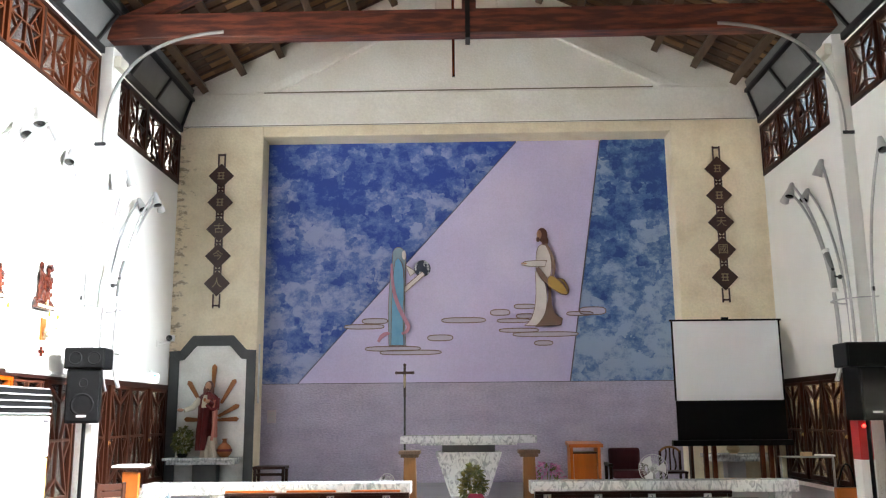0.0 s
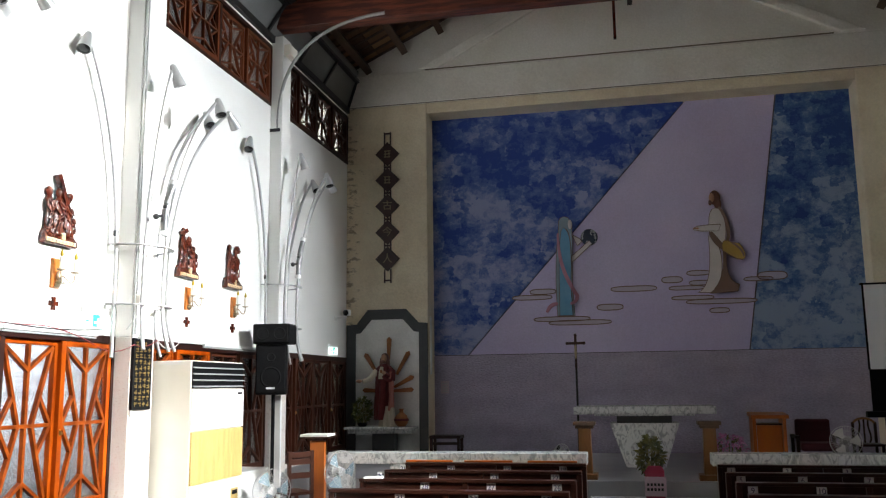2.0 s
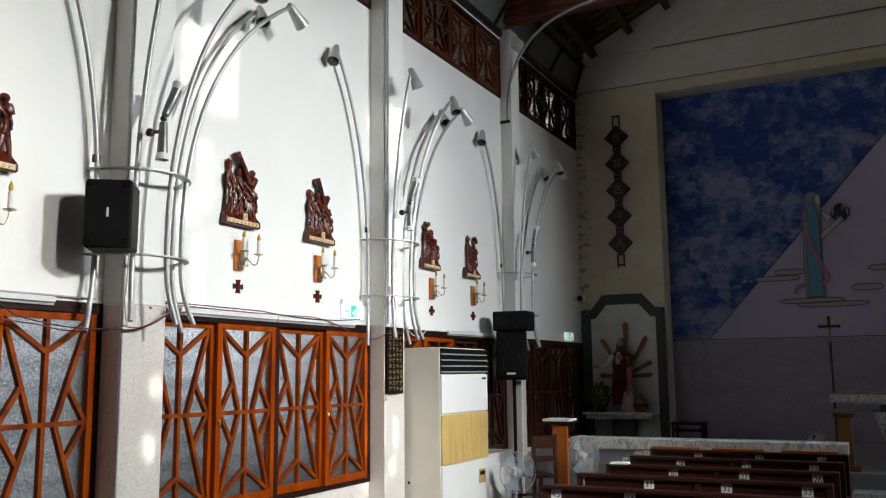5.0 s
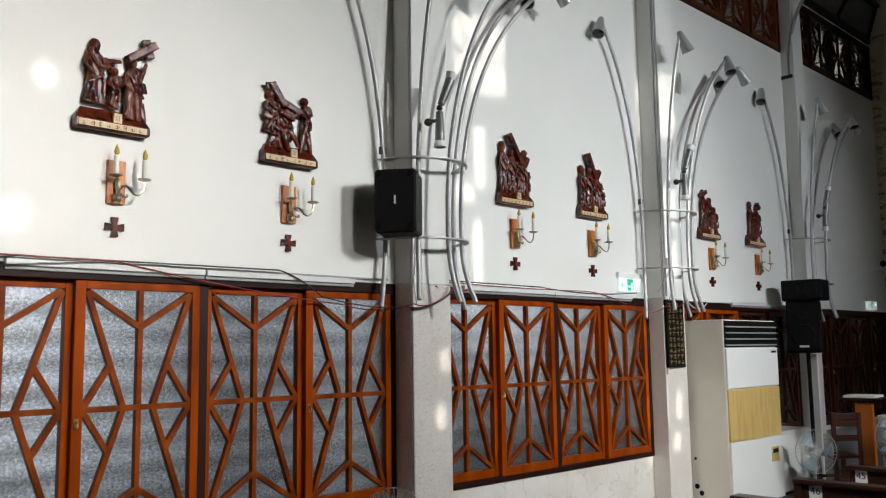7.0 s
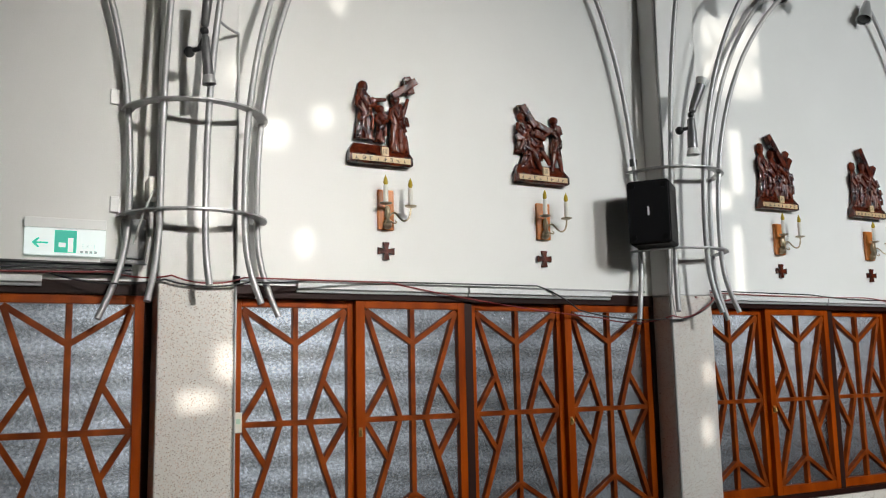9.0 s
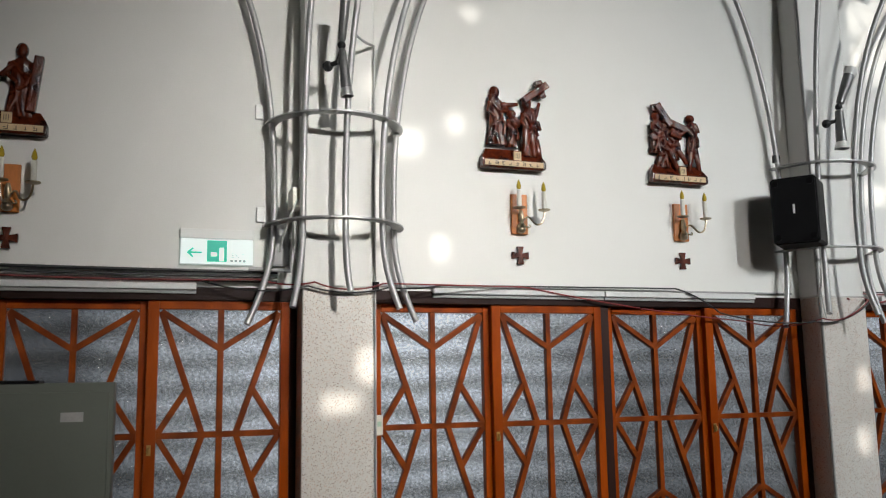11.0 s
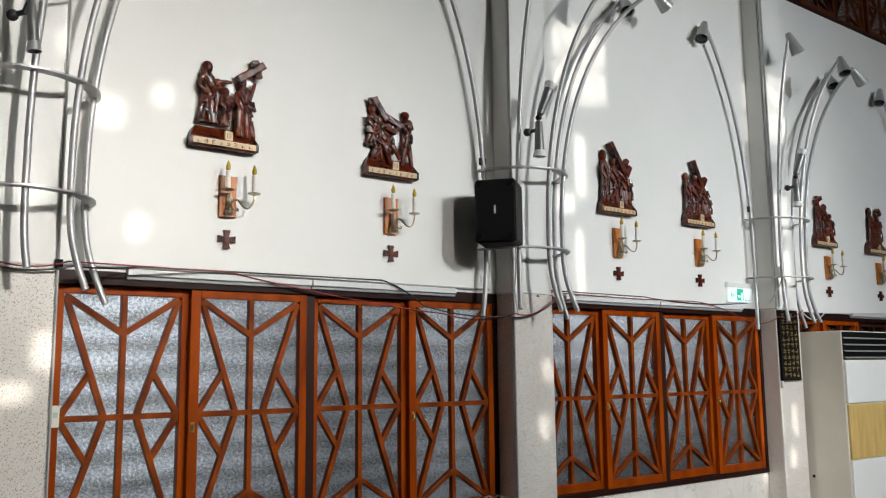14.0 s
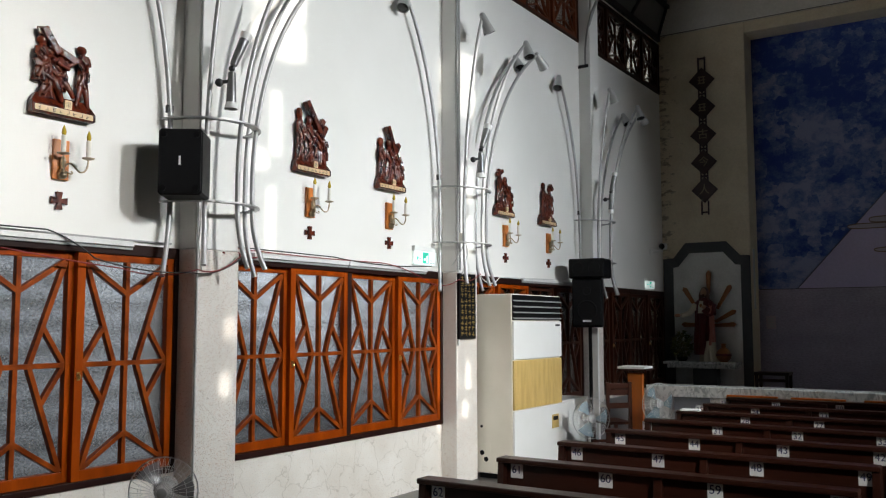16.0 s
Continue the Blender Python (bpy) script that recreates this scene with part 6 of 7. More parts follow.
def plant(at, rx, rz, n, size, label, pot_r, pot_h, pot_mat, seed, taper=0.3, petals=None):
    p = thing("plant", at, label, "plant")
    bm = bmesh.new()
    lathe(bm, [(pot_r * 0.75, 0), (pot_r, pot_h * 0.8), (pot_r * 1.05, pot_h), (pot_r * 0.9, pot_h)], 16)
    part("pot", bm, pot_mat, p, smooth=True)
    bm = bmesh.new()
    r = random.Random(seed)
    for _ in range(9):
        a = r.uniform(0, 6.28)
        tube(bm, [(0, 0, pot_h), (rx * 0.3 * math.cos(a), rx * 0.3 * math.sin(a), pot_h + rz * 0.7), (rx * 0.7 * math.cos(a), rx * 0.7 * math.sin(a), pot_h + rz * r.uniform(1.0, 1.6))], 0.005, 5)
    part("stems", bm, M_LEAF, p)
    bm = bmesh.new()
    leaf_cloud(bm, (0, 0, pot_h + rz), rx, rx * 0.9, rz, n, size, seed, taper)
    part("foliage", bm, M_LEAF, p, "green leaves")
    if petals:
        bm = bmesh.new()
        leaf_cloud(bm, (0, 0, pot_h + rz * 1.1), rx * 1.1, rx, rz * 0.95, petals, size * 0.9, seed + 1, 0)
        part("blossoms", bm, M_PETAL, p, "pink blossoms")
    return p


plant((-4.06, YB - 0.2, 0.93), 0.17, 0.19, 300, 0.07, "leafy potted plant with yellowish leaves beside the statue", 0.08, 0.06, M_BLACK, 3)
plant((0.24, 10.55, PLAT), 0.17, 0.19, 420, 0.07, "bushy green potted plant in front of the altar", 0.09, 0.06, M_RIBBON, 4, taper=0.55)
plant((1.12, 10.9, PLAT), 0.19, 0.18, 60, 0.06, "pot of pink blossoms by the lectern", 0.07, 0.08, M_ACW, 5, petals=260)
pot = thing("vase", (-3.44, YB - 0.17, 0.93), "brown and gilt glazed vase", "vase")
bm = bmesh.new()
lathe(bm, [(0.06, 0), (0.10, 0.05), (0.115, 0.10), (0.085, 0.17), (0.035, 0.21), (0.03, 0.25), (0.045, 0.27)], 20)
part("body", bm, M_GILTWOOD, pot, smooth=True)
bm = bmesh.new()
lathe(bm, [(0.117, 0.085), (0.118, 0.10), (0.112, 0.12)], 20)
part("painted_band", bm, M_RED, pot, smooth=True)

# ---- diamond tablets on the altar wall ----
SIGNS = ((-3.70, ["", "", "古", "今", "人"]), (4.213, ["", "", "天", "國", ""]))
for x, chars in SIGNS:
    dm = thing("diamond_plaque", (x, YB, 0), "string of five dark diamond tablets with gilt characters", "plaque", "diamond plaques on the altar wall")
    z0 = 5.32
    for k, ch in enumerate(chars):
        z = z0 - k * 0.436
        bm = bmesh.new()
        prism(bm, [(-0.205, z), (0, z + 0.205), (0.205, z), (0, z - 0.205)], -0.035, -0.005)
        tile = part("diamond", bm, M_DIAMOND, dm, bevel=0.006)
        if ch:
            words(ch, 0.17, M_GOLDINK, tile, Matrix.Translation((0, -0.037, z)) @ pose(0, 0, 0, 90, 0, 0), "character")
        else:
            bm = bmesh.new()
            for q in (-0.05, 0.0, 0.05):
                box(bm, -0.055, 0.055, -0.037, -0.035, z + q - 0.008, z + q + 0.008)
            box(bm, -0.04, -0.025, -0.0375, -0.035, z - 0.06, z + 0.06)
            box(bm, 0.025, 0.04, -0.0375, -0.035, z - 0.06, z + 0.06)
            part("character_bars", bm, M_GOLDINK, tile)
    for k in range(4):
        z = z0 - (k + 0.5) * 0.436
        bm = bmesh.new()
        box(bm, -0.06, -0.042, -0.03, 0, z - 0.085, z + 0.085)
        box(bm, 0.042, 0.06, -0.03, 0, z - 0.085, z + 0.085)
        box(bm, -0.042, 0.042, -0.028, 0, z - 0.014, z + 0.014)
        part("link", bm, M_DIAMOND, dm)
    for z, sg in ((z0 + 0.27, 1), (z0 - 4 * 0.436 - 0.27, -1)):
        bm = bmesh.new()
        box(bm, -0.06, -0.042, -0.03, 0, z - 0.12, z + 0.10)
        box(bm, 0.042, 0.06, -0.03, 0, z - 0.12, z + 0.10)
        box(bm, -0.06, 0.06, -0.032, 0, z + sg * 0.08 - 0.012, z + sg * 0.08 + 0.012)
        part("end_loop", bm, M_DIAMOND, dm)

# ---- mural relief: plain upright shapes and cloud outlines ----
M_AQUA = mat("aqua_relief_paint", (0.12, 0.32, 0.52), 0.6, second=(0.20, 0.40, 0.56), scale=6, bump=0.002)
M_GREYBLUE = mat("pale_relief_paint", (0.27, 0.36, 0.42), 0.6, bump=0.002)
M_ROSE = mat("rose_relief_paint", (0.52, 0.24, 0.32), 0.6, bump=0.002)
M_OCHRE = mat("ochre_relief_paint", (0.42, 0.27, 0.06), 0.6, bump=0.002)
M_CLOUD = mat("grey_lilac_cloud_paint", (0.45, 0.41, 0.50), 0.7, second=(0.56, 0.50, 0.62), scale=5, bump=0.002)
M_UMBER = mat("umber_relief_paint", (0.20, 0.12, 0.09), 0.6, bump=0.002)
M_PALEREL = mat("off_white_relief", (0.70, 0.64, 0.63), 0.6, bump=0.002)
M_GLOBE = mat("dark_globe", (0.02, 0.03, 0.06), 0.4, second=(0.45, 0.47, 0.5), scale=14, amount=1.0, contrast=(0.55, 0.60), bump=0.001)
Y = 0.0   # the reliefs are drawn on y = 0 and then set on the recessed field
ON_FIELD = Matrix.Translation((0.143, YB + DEEP - 0.002, 1.503)) @ Matrix.Diagonal((1.0254, 1, 1.0254, 1)) @ Matrix.Translation((-0.143, 0, -1.503))


def ribbon(bm, pts, w, d0, d1, mi):
    """A band of varying width along points in the x-z plane."""
    pts = [Vector(p) for p in pts]
    left, right = [], []
    for i, p in enumerate(pts):
        t = (pts[min(i + 1, len(pts) - 1)] - pts[max(i - 1, 0)]).normalized()
        n = Vector((-t.y, t.x))
        ww = w * (0.5 + 0.5 * math.sin(math.pi * (i + 0.5) / len(pts)))
        left.append(p + n * ww / 2)
        right.append(p - n * ww / 2)
    for i in range(len(pts) - 1):
        prism(bm, [left[i], left[i + 1], right[i + 1], right[i]], d0, d1, mi=mi)


def bez2(a, b, c, d, n=10):
    return [(p.x, p.y) for p in [Vector(q[:2]) for q in bez((*a, 0), (*b, 0), (*c, 0), (*d, 0), n)]]


def outlined(bm, pts, d0, d1, mi, line):
    """A raised flat shape with a thin painted rim."""
    prism(bm, pts, d0, d1, mi=mi)
    tube(bm, [(p[0], d0, p[1]) for p in list(pts) + [pts[0]]], 0.0055, 4, line)


bm = bmesh.new()
cloak = bez2((-1.0, 2.58), (-1.02, 3.1), (-1.01, 3.5), (-0.95, 3.9), 8) + bez2((-0.94, 4.06), (-0.90, 4.17), (-0.76, 4.15), (-0.735, 3.98), 6) + bez2((-0.74, 3.7), (-0.75, 3.4), (-0.77, 3.0), (-0.735, 2.58), 8)
outlined(bm, cloak, Y - 0.045, Y, 1, 4)
gown = bez2((-0.965, 2.58), (-0.955, 3.1), (-0.965, 3.5), (-0.905, 3.90), 8) + bez2((-0.87, 3.95), (-0.80, 3.95), (-0.765, 3.80), (-0.765, 3.6), 5) + bez2((-0.765, 3.3), (-0.79, 3.1), (-0.775, 2.9), (-0.765, 2.58), 5)
outlined(bm, gown, Y - 0.07, Y - 0.02, 0, 4)
ribbon(bm, bez2((-0.955, 3.86), (-0.96, 3.4), (-0.86, 3.2), (-0.76, 3.0)) + bez2((-0.69, 2.88), (-0.69, 2.80), (-0.74, 2.77), (-0.80, 2.76), 6), 0.06, Y - 0.09, Y - 0.06, 2)
ribbon(bm, bez2((-0.99, 2.77), (-1.06, 2.77), (-1.12, 2.75), (-1.165, 2.64), 8), 0.06, Y - 0.05, Y - 0.01, 2)
outlined(bm, [(-0.755, 3.50), (-0.755, 3.40), (-0.44, 3.68), (-0.48, 3.73)], Y - 0.05, Y, 3, 4)
outlined(bm, [(-0.745, 3.84), (-0.665, 3.66), (-0.59, 3.72), (-0.615, 3.76)], Y - 0.05, Y, 3, 4)
ball(bm, (-0.765, Y - 0.05, 4.0), 0.035, 0.02, 0.075, 10, 3)
fig = tagged(obj("relief_figure", bm, [M_AQUA, M_GREYBLUE, M_ROSE, M_PALEREL, M_UMBER]), "plain aqua robed relief shape on the mural", "relief")
fig.matrix_world = ON_FIELD
bm = bmesh.new()
lathe(bm, [(0.0, 0.05), (0.06, 0.045), (0.11, 0.025), (0.132, 0.0), (0.132, -0.02)], 24, m=Matrix.Translation((-0.48, Y, 3.79)) @ pose(0, 0, 0, 90, 0, 0))
tagged(obj("globe", bm, M_GLOBE, smooth=True), "dark round relief disc on the mural", "relief").matrix_world = ON_FIELD
bm = bmesh.new()
skirt = bez2((1.10, 2.87), (1.28, 2.95), (1.31, 3.3), (1.29, 3.72), 8) + bez2((1.40, 3.68), (1.48, 3.4), (1.50, 3.2), (1.36, 2.86), 8)
outlined(bm, skirt, Y - 0.05, Y, 0, 1)
mantle = bez2((1.27, 2.85), (1.44, 3.0), (1.50, 3.2), (1.485, 3.55), 8) + bez2((1.53, 3.48), (1.51, 3.2), (1.53, 3.02), (1.69, 2.97), 8) + [(1.665, 2.87)]
outlined(bm, mantle, Y - 0.065, Y - 0.01, 1, 5)
chest = bez2((1.31, 3.76), (1.30, 3.95), (1.31, 4.12), (1.40, 4.14), 6) + bez2((1.48, 4.12), (1.56, 3.95), (1.57, 3.75), (1.50, 3.56), 8)
outlined(bm, chest, Y - 0.06, Y, 0, 1)
ribbon(bm, bez2((1.46, 4.15), (1.60, 3.95), (1.62, 3.70), (1.51, 3.52)), 0.055, Y - 0.08, Y - 0.05, 1)
ribbon(bm, bez2((1.32, 3.77), (1.38, 3.66), (1.43, 3.58), (1.52, 3.50), 6), 0.085, Y - 0.08, Y - 0.05, 1)
outlined(bm, bez2((1.47, 3.56), (1.50, 3.68), (1.56, 3.62), (1.62, 3.60), 6) + bez2((1.72, 3.58), (1.82, 3.45), (1.81, 3.36), (1.76, 3.335), 6) + bez2((1.68, 3.35), (1.58, 3.40), (1.52, 3.45), (1.48, 3.48), 5), Y - 0.095, Y - 0.04, 2, 1)
ribbon(bm, bez2((1.60, 3.60), (1.70, 3.55), (1.77, 3.46), (1.775, 3.38), 6), 0.03, Y - 0.10, Y - 0.09, 1)
outlined(bm, [(1.47, 3.88), (1.44, 3.78), (1.20, 3.79), (1.08, 3.815), (1.12, 3.865), (1.30, 3.88)], Y - 0.09, Y - 0.03, 0, 1)
ball(bm, (1.13, Y - 0.07, 3.835), 0.06, 0.025, 0.025, 10, 3)
ball(bm, (1.415, Y - 0.03, 4.30), 0.085, 0.045, 0.115, 14, 4)
ball(bm, (1.455, Y - 0.03, 4.20), 0.055, 0.04, 0.10, 12, 4)
ball(bm, (1.37, Y - 0.055, 4.30), 0.042, 0.035, 0.07, 12, 3)
ball(bm, (1.345, Y - 0.05, 4.225), 0.028, 0.035, 0.045, 10, 4)
tagged(obj("relief_figure", bm, [M_PALEREL, M_UMBER, M_OCHRE, M_SKIN, M_HAIR, M_UMBER]), "plain off-white and umber robed relief shape on the mural", "relief").matrix_world = ON_FIELD
for x0, x1, z, h in ((-1.70, -1.08, 2.88, 0.07), (-1.42, -1.02, 2.965, 0.08), (-1.37, -0.51, 2.535, 0.07), (-1.14, -0.19, 2.475, 0.07), (-0.18, 0.50, 2.965, 0.08), (-0.40, -0.01, 2.695, 0.09), (0.58, 0.88, 3.08, 0.09), (0.68, 1.20, 2.95, 0.06), (0.95, 1.28, 3.17, 0.07), (0.98, 1.28, 3.02, 0.07), (0.71, 1.32, 2.80, 0.06), (0.92, 1.93, 2.735, 0.07), (1.25, 1.53, 2.60, 0.07), (1.76, 2.17, 3.05, 0.06), (1.96, 2.37, 3.09, 0.12)):
    cl = thing("cloud_relief", ((x0 + x1) / 2, Y, z), "raised cloud outline on the mural", "relief", "cloud outlines on the mural")
    cl.matrix_world = ON_FIELD @ cl.matrix_world
    w = (x1 - x0) / 2
    pts = [(w * (abs(math.cos(a)) ** 0.6) * (1 if math.cos(a) > 0 else -1), h / 2 * (abs(math.sin(a)) ** 0.75) * (1 if math.sin(a) > 0 else -1)) for a in [2 * math.pi * k / 24 for k in range(24)]]
    bm = bmesh.new()
    prism(bm, pts, -0.012, 0.002)
    part("cloud", bm, M_CLOUD, cl)
    bm = bmesh.new()
    tube(bm, [(p[0], -0.012, p[1]) for p in pts + pts[:1]], 0.0075, 5)
    part("outline", bm, M_UMBER, cl, "dark outline")

# ---- crucifix, lectern, chairs ----
xx = thing("processional_cross", (-0.66, 12.3, PLAT), "dark processional cross on a slim pole", "cross")
bm = bmesh.new()
tube(bm, [(0, 0, 0.0), (0, 0, 1.42)], 0.014, 8)
part("pole", bm, M_BLACKSTEEL, xx, smooth=True)
bm = bmesh.new()
lathe(bm, [(0.13, 0), (0.13, 0.02), (0.03, 0.05)], 16)
part("foot", bm, M_BLACKSTEEL, xx)
bm = bmesh.new()
box(bm, -0.016, 0.016, -0.012, 0.012, 1.26, 1.70)
box(bm, -0.115, 0.115, -0.012, 0.012, 1.575, 1.61)
ball(bm, (0, 0, 1.70), 0.022, 0.015, 0.022, 8)
ball(bm, (-0.115, 0, 1.592), 0.02, 0.015, 0.022, 8)
ball(bm, (0.115, 0, 1.592), 0.02, 0.015, 0.022, 8)
part("cross", bm, M_DIAMOND, xx)
bm = bmesh.new()
ball(bm, (0, -0.02, 1.48), 0.018, 0.012, 0.10, 8)
part("ornament", bm, M_SILVER, xx, "small silver ornament", smooth=True)

M_ORANGE = mat("orange_varnished_wood", (0.50, 0.125, 0.008), 0.4, second=(0.30, 0.062, 0.007), scale=3, grain=30, bump=0.002, stretch=(2, 2, 0.4))
lec = thing("lectern", (1.735, 12.2, PLAT), "orange varnished wooden lectern", "lectern")
part("front_panel", cbox(-0.15, 0.15, -0.14, -0.12, 0.02, 0.50), M_ORANGE, lec, bevel=0.004)
for x in (-0.20, 0.16):
    part("side_panel", cbox(x, x + 0.04, -0.17, 0.17, 0, 0.60), M_ORANGE, lec, bevel=0.004)
part("shelf", cbox(-0.16, 0.16, -0.12, 0.16, 0.50, 0.52), M_WOOD_D, lec)
part("top", cbox(-0.225, 0.225, -0.21, 0.2, 0.60, 0.645, pose(0, 0, 0, 4, 0, 0)), M_ORANGE, lec, bevel=0.006)

M_VELVET = mat("dark_red_upholstery", (0.06, 0.004, 0.010), 0.8, bump=0.003)
arm = thing("armchair", (2.32, 12.3, PLAT), "dark red upholstered armchair", "chair")
part("backrest", cbox(-0.21, 0.21, 0.14, 0.24, 0.25, 0.56), M_VELVET, arm, bevel=0.03)
part("seat", cbox(-0.22, 0.22, -0.24, 0.16, 0.18, 0.28), M_VELVET, arm, bevel=0.03)
for x in (-0.25, 0.25):
    part("armrest", cbox(x - 0.03, x + 0.03, -0.22, 0.2, 0.33, 0.37), M_WOOD_D, arm, bevel=0.01)
    for y in (-0.2, 0.18):
        part("leg", cbox(x - 0.02, x + 0.02, y - 0.02, y + 0.02, 0, 0.33), M_WOOD_D, arm, bevel=0.004)


def wooden_chair(at, turn, material, label, h=0.92, w=0.40):
    c = thing("wooden_chair", at, label, "chair", turn=turn)
    part("seat", cbox(-w / 2, w / 2, -0.2, 0.2, 0.43, 0.46), material, c, bevel=0.006)
    for x in (-w / 2 + 0.02, w / 2 - 0.02):
        part("leg", cbox(x - 0.018, x + 0.018, -0.19, -0.155, 0, 0.43), material, c, bevel=0.003)
        part("back_post", cbox(x - 0.018, x + 0.018, 0.165, 0.20, 0, h), material, c, bevel=0.003)
    for z in (0.60, 0.74, h - 0.07):
        part("back_slat", cbox(-w / 2 + 0.03, w / 2 - 0.03, 0.17, 0.19, z, z + 0.06), material, c, bevel=0.003)
    part("stretcher", cbox(-w / 2 + 0.03, w / 2 - 0.03, -0.18, -0.16, 0.2, 0.23), material, c)
    return c


wooden_chair((-3.50, 9.25, 0), 228, M_WOOD_B, "dark wooden ladder-back chair by the wall", 0.88, 0.30)
ch = thing("wooden_chair", (2.98, 12.5, PLAT), "carved dark wooden chair with an arched pale back rail", "chair")
part("seat", cbox(-0.16, 0.16, -0.18, 0.18, 0.22, 0.25), M_WOOD_D, ch, bevel=0.006)
for x in (-0.135, 0.135):
    part("leg", cbox(x - 0.018, x + 0.018, -0.17, -0.135, 0, 0.22), M_WOOD_D, ch, bevel=0.003)
    part("back_post", cbox(x - 0.016, x + 0.016, 0.145, 0.18, 0, 0.51), M_WOOD_D, ch, bevel=0.003)
bm = bmesh.new()
tube(bm, bez((-0.14, 0.16, 0.48), (-0.10, 0.16, 0.585), (0.10, 0.16, 0.585), (0.14, 0.16, 0.48), 12), 0.016, 8)
part("arched_rail", bm, M_OAK, ch, "pale arched back rail", smooth=True)
for x in (-0.06, 0.0, 0.06):
    bm = bmesh.new()
    tube(bm, bez((x, 0.16, 0.25), (x * 1.9, 0.16, 0.34), (x * 0.3, 0.16, 0.44), (x, 0.16, 0.55), 8), 0.011, 6)
    part("back_splat", bm, M_WOOD_D, ch, smooth=True)
stool = thing("stool", (-2.60, 12.9, PLAT), "dark wooden side stool", "stool")
part("top", cbox(-0.23, 0.23, -0.15, 0.15, 0.29, 0.33), M_WOOD_D, stool, bevel=0.005)
part("apron", cbox(-0.19, 0.19, -0.125, -0.105, 0.20, 0.24), M_WOOD_D, stool)
for x in (-0.20, 0.20):
    for y in (-0.12, 0.12):
        part("leg", cbox(x - 0.02, x + 0.02, y - 0.02, y + 0.02, 0, 0.29), M_WOOD_D, stool)

# small lectern by the west end of the rail
le = thing("reading_stand", (-3.33, 9.55, 0), "orange wooden reading stand with a white sheet on top", "lectern")
part("post", cbox(-0.085, 0.085, -0.03, 0.03, 0, 0.96), M_ORANGE, le, bevel=0.006)
part("desk", cbox(-0.17, 0.17, -0.12, 0.16, 0.99, 1.01, pose(0, 0, 0, 1, 0, 0)), M_WOOD_D, le)
part("paper", cbox(-0.155, 0.155, -0.125, 0.13, 1.011, 1.034, pose(0, 0, 0, 1, 0, 0)), M_TAPE, le, "white sheet")
part("foot", cbox(-0.15, 0.15, -0.12, 0.12, 0, 0.03), M_ORANGE, le)

# white cabinet beside the air conditioner
wc = thing("white_cabinet", (-4.15, 9.35, 0), "low white enamel cabinet beside the air conditioner", "cabinet")
part("body", cbox(-0.2, 0.13, -0.42, 0.42, 0.03, 0.63), M_ACW, wc, bevel=0.01)
part("top", cbox(-0.21, 0.14, -0.43, 0.43, 0.63, 0.655), M_ACW, wc, bevel=0.006)
part("plinth", cbox(-0.19, 0.11, -0.40, 0.40, 0, 0.03), M_BLACK, wc)
board = thing("white_post", (-4.05, 10.12, 0), "tall narrow white panel behind the loudspeaker", "panel")
part("panel", cbox(-0.08, 0.04, -0.02, 0.02, 0, 1.45), M_ACW, board)

# ---- fans ----
M_FANBLUE = tune(mat("clear_blue_fan_blade", (0.27, 0.38, 0.44), 0.25, bump=0), Alpha=0.65)
M_WIRE = mat("chromed_wire", (0.75, 0.75, 0.75), 0.35, metal=0.7, bump=0)


